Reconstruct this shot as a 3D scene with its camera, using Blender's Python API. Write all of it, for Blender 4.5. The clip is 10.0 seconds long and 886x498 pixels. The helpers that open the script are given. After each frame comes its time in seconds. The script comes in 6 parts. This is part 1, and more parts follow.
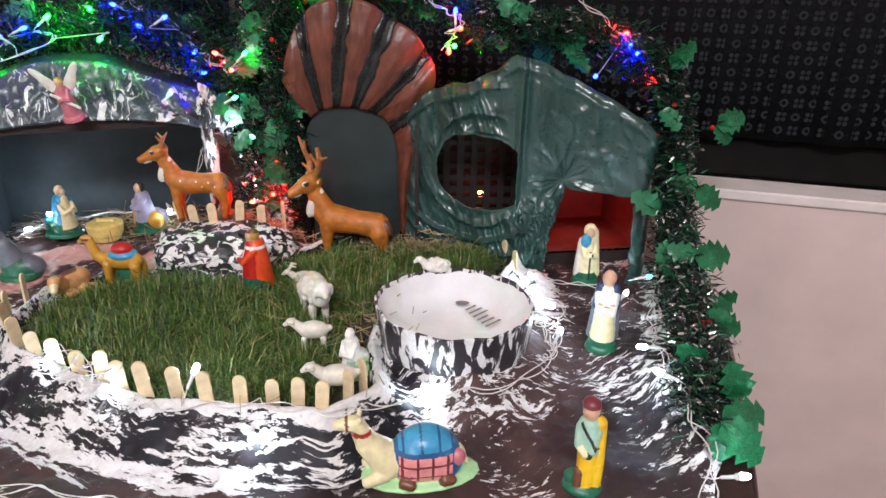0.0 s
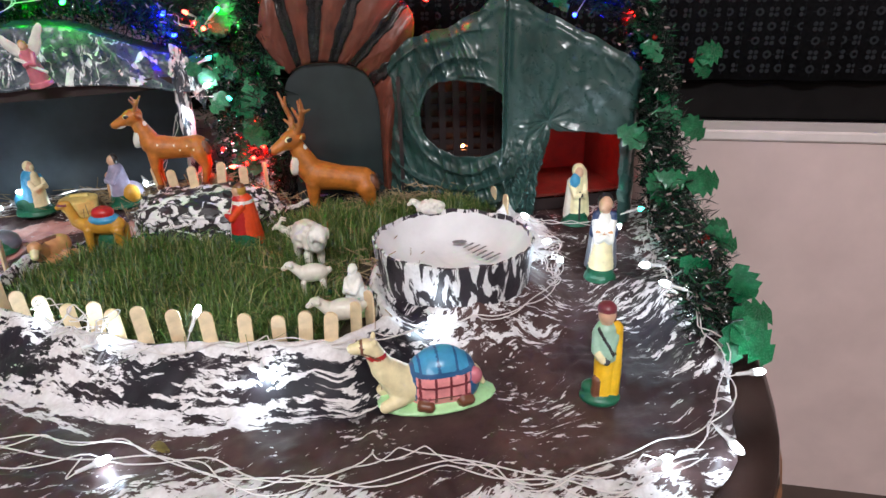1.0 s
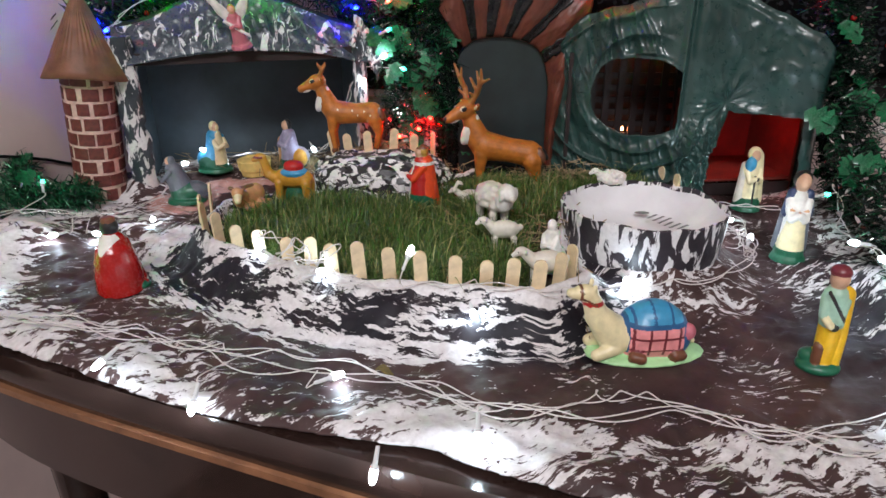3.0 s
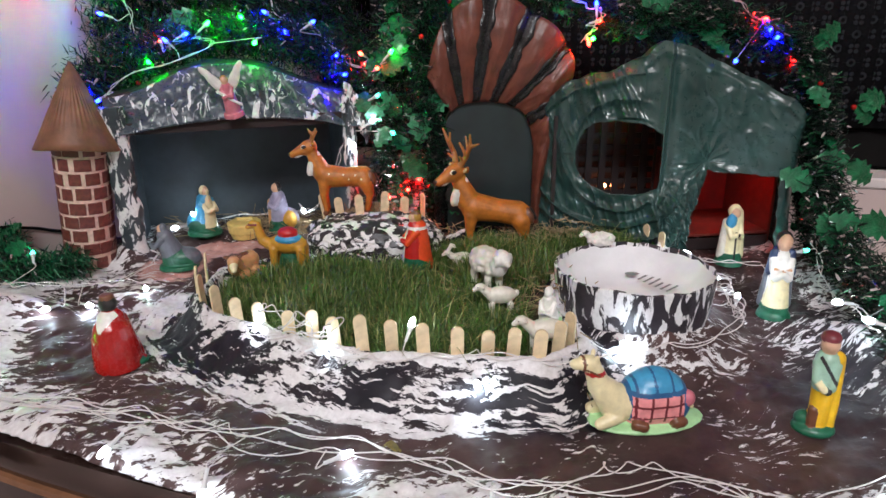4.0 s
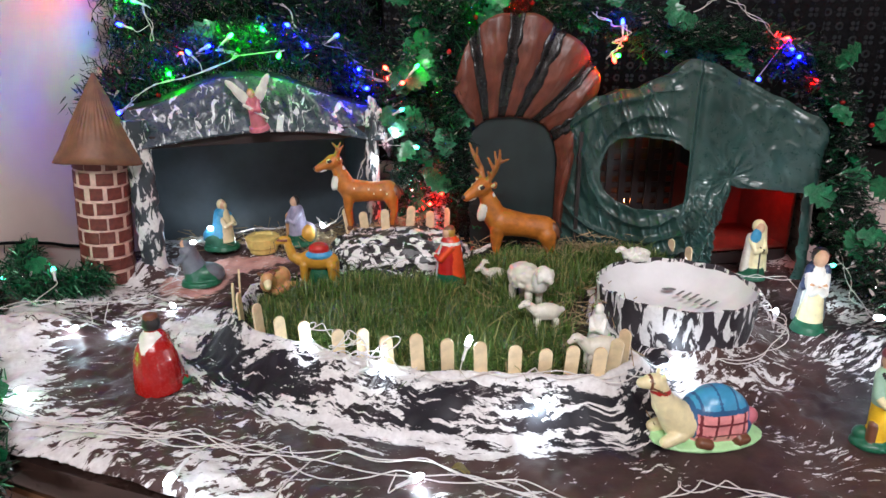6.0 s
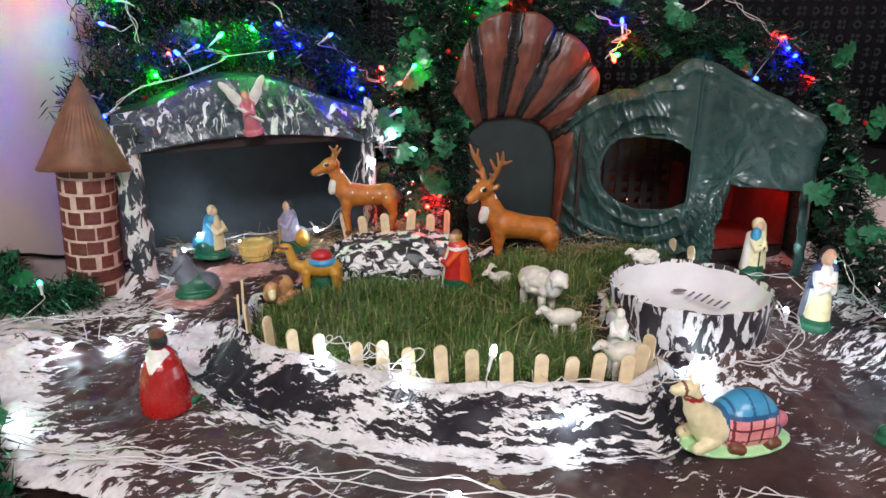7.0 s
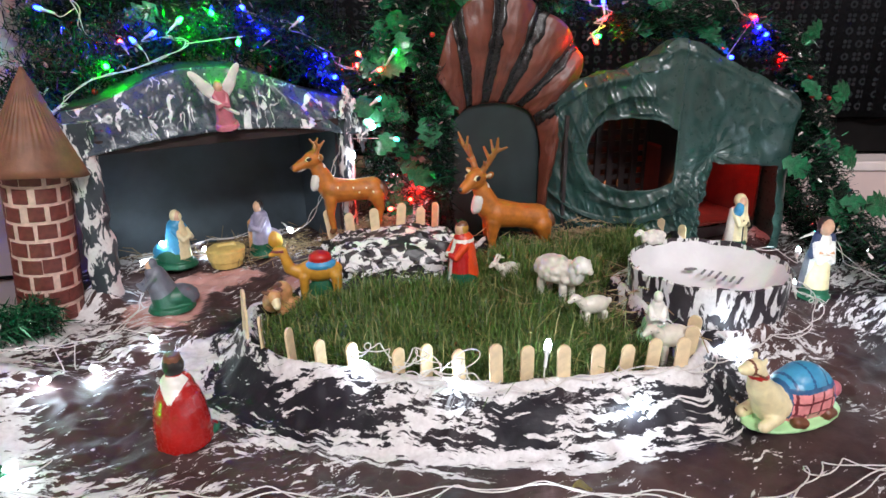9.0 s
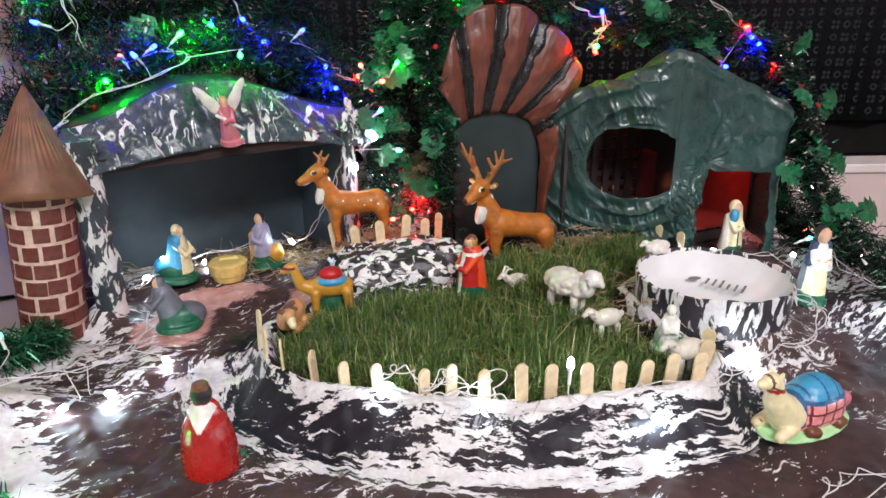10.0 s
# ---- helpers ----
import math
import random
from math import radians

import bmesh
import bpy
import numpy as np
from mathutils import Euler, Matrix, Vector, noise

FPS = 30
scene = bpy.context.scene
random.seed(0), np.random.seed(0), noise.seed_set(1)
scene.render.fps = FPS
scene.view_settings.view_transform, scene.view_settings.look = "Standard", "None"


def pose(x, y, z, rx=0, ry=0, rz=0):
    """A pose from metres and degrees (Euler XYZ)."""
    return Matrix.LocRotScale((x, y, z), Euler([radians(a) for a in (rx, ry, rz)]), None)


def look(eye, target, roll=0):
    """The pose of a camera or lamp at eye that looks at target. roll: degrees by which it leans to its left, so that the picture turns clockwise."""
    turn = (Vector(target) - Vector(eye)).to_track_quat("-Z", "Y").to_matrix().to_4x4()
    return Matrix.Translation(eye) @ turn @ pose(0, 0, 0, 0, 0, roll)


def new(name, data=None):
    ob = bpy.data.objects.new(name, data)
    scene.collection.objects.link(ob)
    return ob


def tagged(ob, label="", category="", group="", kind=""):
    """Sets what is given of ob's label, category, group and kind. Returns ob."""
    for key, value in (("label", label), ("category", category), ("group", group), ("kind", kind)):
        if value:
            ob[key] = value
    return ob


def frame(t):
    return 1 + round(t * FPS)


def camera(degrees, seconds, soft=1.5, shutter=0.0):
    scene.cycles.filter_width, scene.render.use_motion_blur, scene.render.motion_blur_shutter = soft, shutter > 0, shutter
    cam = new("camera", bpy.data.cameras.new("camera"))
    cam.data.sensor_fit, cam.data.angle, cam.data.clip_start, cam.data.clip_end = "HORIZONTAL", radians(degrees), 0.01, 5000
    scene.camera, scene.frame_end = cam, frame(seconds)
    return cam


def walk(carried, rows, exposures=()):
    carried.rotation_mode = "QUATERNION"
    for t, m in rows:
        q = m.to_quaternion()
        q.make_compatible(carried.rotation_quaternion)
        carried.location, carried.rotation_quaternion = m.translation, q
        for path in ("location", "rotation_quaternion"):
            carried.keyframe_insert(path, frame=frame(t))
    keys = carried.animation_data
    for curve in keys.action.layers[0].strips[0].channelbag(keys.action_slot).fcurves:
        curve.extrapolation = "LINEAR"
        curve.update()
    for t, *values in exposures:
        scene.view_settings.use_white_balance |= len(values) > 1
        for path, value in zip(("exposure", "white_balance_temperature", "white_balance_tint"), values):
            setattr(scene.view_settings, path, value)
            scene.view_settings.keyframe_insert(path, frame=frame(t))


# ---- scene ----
cam = camera(69.7, 10.0)
PATH = [
    (0, (-0.009, 0.007, 0.288), (0.025, 1.839, -0.514), 0.9),
    (0.5, (-0.016, 0.002, 0.265), (0.032, 1.835, -0.534), -0.1),
    (1, (-0.033, -0.006, 0.242), (0.1, 1.817, -0.571), -1.5),
    (1.5, (-0.047, -0.009, 0.228), (0.019, 1.801, -0.62), -1.5),
    (2, (-0.069, -0.006, 0.222), (-0.124, 1.808, -0.618), -1.2),
    (2.5, (-0.094, -0.017, 0.211), (-0.207, 1.818, -0.575), 0.0),
    (2.7, (-0.107, -0.023, 0.209), (-0.225, 1.805, -0.593), -0.3),
    (3.8, (-0.134, -0.031, 0.234), (-0.183, 1.848, -0.45), -0.8),
    (4, (-0.137, -0.029, 0.236), (-0.171, 1.855, -0.434), -0.9),
    (4.5, (-0.148, -0.03, 0.236), (-0.16, 1.86, -0.419), -0.6),
    (5, (-0.162, -0.029, 0.235), (-0.158, 1.862, -0.415), -0.5),
    (5.5, (-0.176, -0.031, 0.239), (-0.166, 1.866, -0.394), 0.1),
    (6.8, (-0.223, -0.009, 0.243), (-0.086, 1.874, -0.417), -0.6),
    (7, (-0.23, -0.008, 0.245), (-0.076, 1.876, -0.41), -0.2),
    (7.5, (-0.252, 0.002, 0.241), (-0.028, 1.877, -0.416), -0.1),
    (8, (-0.271, -0.001, 0.246), (-0.061, 1.886, -0.382), -1.0),
    (8.5, (-0.29, 0.013, 0.236), (-0.021, 1.876, -0.44), -0.9),
    (9, (-0.312, 0.034, 0.236), (0.124, 1.865, -0.441), -0.8),
    (9.5, (-0.328, 0.046, 0.247), (0.185, 1.848, -0.452), -0.9),
    (10, (-0.342, 0.045, 0.255), (0.173, 1.846, -0.445), -0.8),
]
LIGHTNESS = [(0, 0.22), (0.5, 0.15), (1, 0.03), (1.5, -0.13), (2, -0.22), (2.5, -0.24), (4, -0.08), (5.5, 0.04), (8, 0.06), (9, 0.16), (9.5, 0.18), (10, 0.24)]
walk(cam, [(t, look(eye, target, roll)) for t, eye, target, roll in PATH], LIGHTNESS)

# ---------------- world, lamps ----------------
TOP = -0.010          # table top
FLOOR = -0.480
WALL_N = Vector((0.273, 0.962, 0.0)).normalized()
WALL_S = Vector((0.962, -0.273, 0.0)).normalized()
WALL_O = WALL_N * 0.795
CORNER = -0.745       # where the back wall meets the left wall, along WALL_S

world = bpy.data.worlds.new("night")
scene.world = world
world.use_nodes = True
world.node_tree.nodes["Background"].inputs[0].default_value = (0.02, 0.025, 0.05, 1)
world.node_tree.nodes["Background"].inputs[1].default_value = 0.25


def area_lamp(name, eye, target, sx, sy, power, colour):
    d = bpy.data.lights.new(name, "AREA")
    d.shape, d.size, d.size_y, d.energy, d.color = "RECTANGLE", sx, sy, power, colour
    ob = new(name, d)
    ob.matrix_world = look(eye, target)
    return ob


# Unseen lamp that stands for the room's general light; it has no fixture.
ROOM_LAMP = area_lamp("unseen_room_light", (-0.20, -1.35, 1.62), (-0.15, 0.45, 0.0), 1.1, 0.3, 42.0, (0.950, 0.965, 1.0))


# ---------------- materials ----------------
class Nodes:
    def __init__(self, name):
        self.m = bpy.data.materials.new(name)
        self.m.use_nodes = True
        self.t = self.m.node_tree
        self.b = self.t.nodes["Principled BSDF"]

    def add(self, kind, **props):
        n = self.t.nodes.new(kind)
        for k, v in props.items():
            setattr(n, k, v)
        return n

    def join(self, a, b):
        self.t.links.new(a, b)

    def coords(self, scale):
        c, m = self.add("ShaderNodeTexCoord"), self.add("ShaderNodeMapping")
        m.inputs["Scale"].default_value = scale
        self.join(c.outputs["Object"], m.inputs["Vector"])
        return m.outputs["Vector"]

    def noise(self, scale, detail=4.0, rough=0.55, vec=None, distort=0.0):
        n = self.add("ShaderNodeTexNoise")
        n.inputs["Scale"].default_value, n.inputs["Detail"].default_value = scale, detail
        n.inputs["Roughness"].default_value, n.inputs["Distortion"].default_value = rough, distort
        self.join(vec if vec else self.coords((1, 1, 1)), n.inputs["Vector"])
        return n.outputs["Fac"]

    def ramp(self, fac, stops):
        r = self.add("ShaderNodeValToRGB")
        e = r.color_ramp.elements
        while len(e) < len(stops):
            e.new(0.5)
        for s, (p, c) in zip(e, stops):
            s.position, s.color = p, (*c, 1) if len(c) == 3 else c
        self.join(fac, r.inputs["Fac"])
        return r.outputs["Color"]

    def mix(self, fac, a, b, mode="MIX"):
        n = self.add("ShaderNodeMix", data_type="RGBA", blend_type=mode)
        for v, s in ((fac, n.inputs["Factor"]), (a, n.inputs["A"]), (b, n.inputs["B"])):
            if hasattr(v, "node"):
                self.join(v, s)
            elif isinstance(v, (int, float)):
                s.default_value = v
            else:
                s.default_value = (*v, 1)
        return n.outputs["Result"]

    def math(self, op, a, b=0.0, clamp=False):
        n = self.add("ShaderNodeMath", operation=op, use_clamp=clamp)
        for v, s in ((a, n.inputs[0]), (b, n.inputs[1])):
            if hasattr(v, "node"):
                self.join(v, s)
            else:
                s.default_value = v
        return n.outputs[0]

    def bump(self, height, strength, dist):
        n = self.add("ShaderNodeBump")
        n.inputs["Strength"].default_value, n.inputs["Distance"].default_value = strength, dist
        self.join(height, n.inputs["Height"])
        self.join(n.outputs["Normal"], self.b.inputs["Normal"])

    def set(self, colour=None, rough=None, metal=None, **more):
        for v, k in ((colour, "Base Color"), (rough, "Roughness"), (metal, "Metallic")):
            if v is None:
                continue
            s = self.b.inputs[k]
            if hasattr(v, "node"):
                self.join(v, s)
            else:
                s.default_value = (*v, 1) if isinstance(v, tuple) else v
        for k, v in more.items():
            self.b.inputs[k.replace("_", " ")].default_value = v
        return self.m


def plain(name, c, rough=0.5, metal=0.0, scale=60.0, vary=0.25, bump=0.3, dist=0.0006, coat=0.0):
    """Paint or paper of one colour with blotches, grain and a fine relief."""
    n = Nodes(name)
    dark = tuple(v * (1 - vary) for v in c)
    lite = tuple(min(1, v * (1 + vary * 0.6)) for v in c)
    f = n.noise(scale, 5)
    col = n.ramp(f, [(0.3, dark), (0.7, lite)])
    g = n.noise(scale * 9, 3)
    n.bump(n.mix(0.5, f, g), bump, dist)
    r = n.math("ADD", n.math("MULTIPLY", g, 0.25), rough - 0.12)
    m = n.set(col, r, metal)
    n.b.inputs["Coat Weight"].default_value = coat
    n.b.inputs["Coat Roughness"].default_value = 0.12
    return m


def glow(name, c, strength):
    n = Nodes(name)
    n.set(c, 0.4)
    n.b.inputs["Emission Color"].default_value = (*c, 1)
    n.b.inputs["Emission Strength"].default_value = strength
    return n.m


def glaze(name, c, vary=0.18):
    """Hand-painted glossy plaster."""
    return plain(name, c, 0.38, 0.0, 140.0, vary, 0.3, 0.0004, 0.12)


M = {}
for key, c in dict(red=(0.46, 0.012, 0.010), orange_red=(0.72, 0.07, 0.015), white=(0.78, 0.76, 0.70), cream=(0.80, 0.70, 0.42), yellow=(0.85, 0.50, 0.02),
                   green=(0.01, 0.11, 0.055), mint=(0.42, 0.72, 0.36), pale_green=(0.35, 0.55, 0.42), blue=(0.05, 0.30, 0.52), navy=(0.03, 0.05, 0.12), pink=(0.80, 0.30, 0.30),
                   maroon=(0.18, 0.03, 0.04), brown=(0.16, 0.06, 0.03), skin=(0.66, 0.40, 0.26), black=(0.02, 0.018, 0.018), ochre=(0.52, 0.26, 0.03),
                   fawn=(0.60, 0.20, 0.022), tan=(0.58, 0.30, 0.13), grey=(0.13, 0.14, 0.17), lavender=(0.33, 0.30, 0.42), gold=(0.45, 0.26, 0.05),
                   rose=(0.55, 0.16, 0.20), straw=(0.72, 0.55, 0.18), wool=(0.68, 0.64, 0.55), horn=(0.36, 0.14, 0.04), dark_blue=(0.02, 0.10, 0.24)).items():
    M[key] = glaze("painted_" + key, c)
M["fawn"] = plain("soft_orange_brown_coat", (0.47, 0.150, 0.018), 0.50, 0, 110, 0.36, 0.7, 0.0008)
M["fawn"].node_tree.nodes["Principled BSDF"].inputs["Coat Weight"].default_value = 0.12
M["cape"] = plain("glossy_red_cape", (0.40, 0.011, 0.009), 0.26, 0, 45, 0.22, 0.06, 0.0004, 0.45)


def ground_material():
    """Brown and black painted paper with dry white brush strokes that follow the flow attribute."""
    n = Nodes("brushed_paper")
    flow = n.add("ShaderNodeAttribute", attribute_name="flow").outputs["Vector"]
    white = n.add("ShaderNodeAttribute", attribute_name="white").outputs["Fac"]
    brown = n.add("ShaderNodeAttribute", attribute_name="brown").outputs["Fac"]
    pink = n.add("ShaderNodeAttribute", attribute_name="pink").outputs["Fac"]
    loose = n.add("ShaderNodeAttribute", attribute_name="loose").outputs["Fac"]
    cross = n.add("ShaderNodeAttribute", attribute_name="cross").outputs["Vector"]

    def strokes(vec, long, short, fine, turn):
        mp, mp2 = n.add("ShaderNodeMapping"), n.add("ShaderNodeMapping")
        mp.inputs["Scale"].default_value = (long, short, 1)
        mp2.inputs["Scale"].default_value = (fine, fine * 2.3, 1)
        n.join(vec, mp.inputs["Vector"])
        n.join(vec, mp2.inputs["Vector"])
        mp.inputs["Rotation"].default_value = mp2.inputs["Rotation"].default_value = (0, 0, radians(turn))
        broad, dry = n.noise(1.0, 4.5, 0.60, mp.outputs["Vector"], 0.35), n.noise(1.0, 4, 0.65, mp2.outputs["Vector"], 0.3)
        return broad, dry

    b1, d1 = strokes(flow, 27, 145, 230, 6)
    b4, d4 = strokes(flow, 36, 165, 230, -12)
    b2, d2 = strokes(cross, 62, 150, 250, -30)
    b3, d3 = strokes(cross, 70, 165, 250, 22)
    pick = n.ramp(n.noise(24, 2), [(0.46, (0, 0, 0)), (0.54, (1, 1, 1))])
    b1, d1 = n.mix(pick, b1, b4), n.mix(pick, d1, d4)
    b2, d2 = n.mix(pick, b2, b3), n.mix(pick, d2, d3)
    stroke = n.mix(loose, b1, b2)
    dry = n.mix(loose, d1, d2)
    s = n.math("ADD", n.math("MULTIPLY", stroke, 0.70), n.math("MULTIPLY", dry, 0.30))
    s = n.math("ADD", s, n.math("SUBTRACT", n.math("MULTIPLY", white, 0.44), 0.22))
    mask = n.ramp(s, [(0.505, (0, 0, 0)), (0.525, (1, 1, 1))])
    fl, fd = strokes(cross, 70, 230, 330, -14)
    fleck = n.math("ADD", n.math("MULTIPLY", fl, 0.7), n.math("MULTIPLY", fd, 0.3))
    fleck = n.math("ADD", fleck, n.math("MULTIPLY", n.noise(18, 3), 0.45))
    fleck = n.math("MULTIPLY", n.ramp(fleck, [(0.825, (0, 0, 0)), (0.845, (1, 1, 1))]), n.math("MULTIPLY", brown, 1.6, True))
    mask = n.math("MAXIMUM", mask, fleck)
    blotch = n.noise(42, 4)
    fine = n.noise(260, 4)
    dark = n.mix(brown, n.ramp(blotch, [(0.3, (0.004, 0.004, 0.007)), (0.75, (0.015, 0.012, 0.020))]),
                 n.ramp(blotch, [(0.3, (0.052, 0.027, 0.025)), (0.75, (0.100, 0.054, 0.048))]))
    rosy = n.ramp(blotch, [(0.3, (0.42, 0.20, 0.17)), (0.7, (0.66, 0.40, 0.36))])
    p = n.ramp(n.math("ADD", n.math("MULTIPLY", pink, 0.9), n.math("MULTIPLY", stroke, 0.35)), [(0.62, (0, 0, 0)), (0.68, (1, 1, 1))])
    dark = n.mix(p, dark, rosy)
    lite = n.ramp(fine, [(0.25, (0.55, 0.52, 0.52)), (0.75, (0.77, 0.75, 0.75))])
    n.bump(n.mix(0.6, fine, s), 0.55, 0.0012)
    rough = n.math("ADD", n.math("MULTIPLY", fine, 0.3), 0.38)
    n.b.inputs["Specular IOR Level"].default_value = 0.3
    return n.set(n.mix(mask, dark, lite), rough)


def streak_material(name, dark_a, dark_b, lite, scale, level, rough=0.4, distort=0.8, soft=0.03, lines=0.0):
    """Crumpled painted paper or plastic with brushed streaks, in its own coordinates; lines adds painted crease
    highlights.
    """
    n = Nodes(name)
    v = n.coords(scale)
    s = n.noise(1.0, 4, 0.55, v, distort)
    mask = n.ramp(s, [(level, (0, 0, 0)), (level + soft, (1, 1, 1))])
    # Thin bright lines put the creases' highlights into the colour, in patches.
    if lines:
        thin = n.math("ABSOLUTE", n.math("SUBTRACT", n.noise(0.55, 3, 0.5, v, distort), 0.5))
        patchy = n.ramp(n.noise(34, 2), [(0.46, (0, 0, 0)), (0.54, (1, 1, 1))])
        thin = n.math("MULTIPLY", n.ramp(thin, [(0.0, (1, 1, 1)), (lines, (0, 0, 0))]), patchy)
        mask = n.math("MAXIMUM", mask, thin)
    f = n.noise(50, 5)
    g = n.noise(300, 3)
    dark = n.ramp(f, [(0.3, dark_a), (0.72, dark_b)])
    lc = n.ramp(g, [(0.2, tuple(k * 0.75 for k in lite)), (0.8, lite)])
    n.bump(n.mix(0.5, g, s), 0.5, 0.0012)
    return n.set(n.mix(mask, dark, lc), n.math("ADD", n.math("MULTIPLY", g, 0.3), rough - 0.15))


def dark_card(name, c):
    return plain(name, c, 0.6, 0, 60, 0.35, 0.3)


GROUND_MAT = ground_material()
ROCK_MAT = streak_material("painted_rock_paper", (0.010, 0.009, 0.011), (0.03, 0.025, 0.03), (0.85, 0.83, 0.83), (95, 95, 120), 0.51)
FASCIA_MAT = streak_material("painted_roof_sheet", (0.028, 0.040, 0.054), (0.068, 0.090, 0.112), (0.82, 0.84, 0.86), (80, 60, 22), 0.60, 0.3, 0.7, 0.014, 0.020)
BOWL_OUT = streak_material("painted_bowl_paper", (0.018, 0.015, 0.020), (0.045, 0.036, 0.045), (0.85, 0.84, 0.84), (125, 125, 34), 0.505)
PILLAR_MAT = streak_material("painted_pillar_paper", (0.02, 0.028, 0.036), (0.05, 0.06, 0.07), (0.78, 0.77, 0.76), (110, 110, 45), 0.50)
CARD = plain("slate_card", (0.045, 0.062, 0.076), 0.5, 0, 25, 0.35, 0.2)
BLACK_CARD = plain("black_card", (0.012, 0.011, 0.013), 0.6, 0, 40, 0.3)
ARCH_MAT = plain("green_grey_card", (0.022, 0.034, 0.035), 0.36, 0, 30, 0.3, 0.2)
BROWN_SHEET = plain("brown_sheet", (0.145, 0.042, 0.025), 0.36, 0, 60, 0.4, 0.5, 0.001)
TAPE = plain("black_tape", (0.012, 0.012, 0.012), 0.25, 0, 80, 0.4, 0.7, 0.001)
TENT_MAT = plain("green_sheet", (0.022, 0.060, 0.053), 0.30, 0, 26, 0.36, 0.22, 0.0007, 0.55)
RED_CARD = plain("red_card", (0.30, 0.014, 0.010), 0.45, 0, 60, 0.3)
CRATE = plain("dark_plastic", (0.03, 0.022, 0.022), 0.35, 0, 60, 0.3)
PINE_STICK = plain("pale_wood", (0.74, 0.58, 0.36), 0.55, 0, 120, 0.22, 0.3)
BRICK_MAT = plain("brick_paint", (0.150, 0.034, 0.026), 0.5, 0, 160, 0.4, 0.4)
MORTAR = plain("mortar_paint", (0.66, 0.46, 0.38), 0.7, 0, 200, 0.25, 0.5)
CONE_MAT = plain("brown_corrugated_card", (0.195, 0.078, 0.040), 0.55, 0, 70, 0.35, 0.5, 0.0008)
SHEET_WHITE = plain("white_packing_paper", (0.74, 0.74, 0.76), 0.6, 0, 35, 0.10, 0.4, 0.0012)
INK = plain("grey_ink", (0.20, 0.20, 0.21), 0.7, 0, 300, 0.5)
WALL_MAT = plain("pinkish_wall_paint", (0.68, 0.54, 0.51), 0.7, 0, 14, 0.09, 0.25, 0.0008)
SILL_MAT = plain("white_sill_paint", (0.78, 0.70, 0.67), 0.5, 0, 30, 0.08)
FLOOR_MAT = plain("grey_brown_floor", (0.065, 0.045, 0.036), 0.45, 0, 9, 0.25)
TABLE_MAT = plain("varnished_dark_wood", (0.030, 0.016, 0.013), 0.2, 0, 25, 0.5, 0.1, 0.0005, 0.6)
EDGE_MAT = plain("worn_wood_edge", (0.26, 0.12, 0.06), 0.4, 0, 70, 0.4)
FRAME_MAT = plain("dark_window_frame", (0.010, 0.009, 0.009), 0.5, 0, 30, 0.3)
SOIL = plain("dark_soil", (0.062, 0.046, 0.026), 0.9, 0, 120, 0.6, 0.8, 0.003)
WIRE = plain("white_wire", (0.66, 0.62, 0.60), 0.4, 0, 200, 0.1)
LEAF = plain("green_foil_leaf", (0.005, 0.140, 0.050), 0.26, 0.20, 110, 0.6, 0.9, 0.0015, 0.3)
TINSEL = plain("green_tinsel", (0.016, 0.12, 0.05), 0.25, 0.45, 200, 0.5)
TINSEL_DARK = plain("dark_tinsel", (0.009, 0.021, 0.016), 0.25, 0.4, 200, 0.5)
SILVER = plain("silver_tinsel", (0.70, 0.72, 0.72), 0.12, 0.95, 200, 0.4)
PURPLE_TINSEL = plain("violet_tinsel", (0.05, 0.03, 0.10), 0.25, 0.5, 200, 0.5)
BERRY = plain("red_berry", (0.45, 0.015, 0.012), 0.2, 0, 200, 0.2)
LACE = plain("white_lace", (0.023, 0.025, 0.028), 0.8, 0, 200, 0.3)
NET = plain("dark_net", (0.010, 0.010, 0.011), 0.8, 0, 200, 0.3)
LED_WHITE = glow("white_led", (0.70, 0.87, 1.0), 150.0)
for m_, spec in ((NET, 0.03), (LACE, 0.05), (FRAME_MAT, 0.06), (ARCH_MAT, 0.5)):
    m_.node_tree.nodes["Principled BSDF"].inputs["Specular IOR Level"].default_value = spec
LED = dict(red=glow("red_led", (1.0, 0.0010, 0.0006), 800.0), green=glow("green_led", (0.0005, 1.0, 0.0030), 950.0), blue=glow("blue_led", (0.0006, 0.0018, 1.0), 620.0), amber=glow("amber_led", (1.0, 0.28, 0.10), 45.0),
           dim_red=glow("dim_red_led", (1.0, 0.012, 0.006), 110.0), teal=glow("teal_led", (0.02, 0.9, 0.5), 30.0), soft_green=glow("soft_green_led", (0.002, 1.0, 0.02), 200.0), box_red=glow("box_red_led", (1.0, 0.02, 0.012), 340.0))
HOLDER = plain("clear_bulb_holder", (0.70, 0.72, 0.72), 0.3, 0, 200, 0.1)


def grass_material():
    n = Nodes("grass_blade")
    i = n.add("ShaderNodeNewGeometry").outputs["Random Per Island"]
    n.b.inputs["Subsurface Weight"].default_value = 0.0
    c = n.ramp(i, [(0.0, (0.034, 0.076, 0.013)), (0.5, (0.066, 0.126, 0.023)), (0.82, (0.125, 0.190, 0.046)), (0.96, (0.32, 0.29, 0.12))])
    return n.set(c, 0.45)


GRASS = grass_material()


def glass_material():
    n = Nodes("window_glass")
    n.b.inputs["Transmission Weight"].default_value = 1.0
    return n.set((0.9, 0.95, 0.95), 0.02)


GLASS = glass_material()


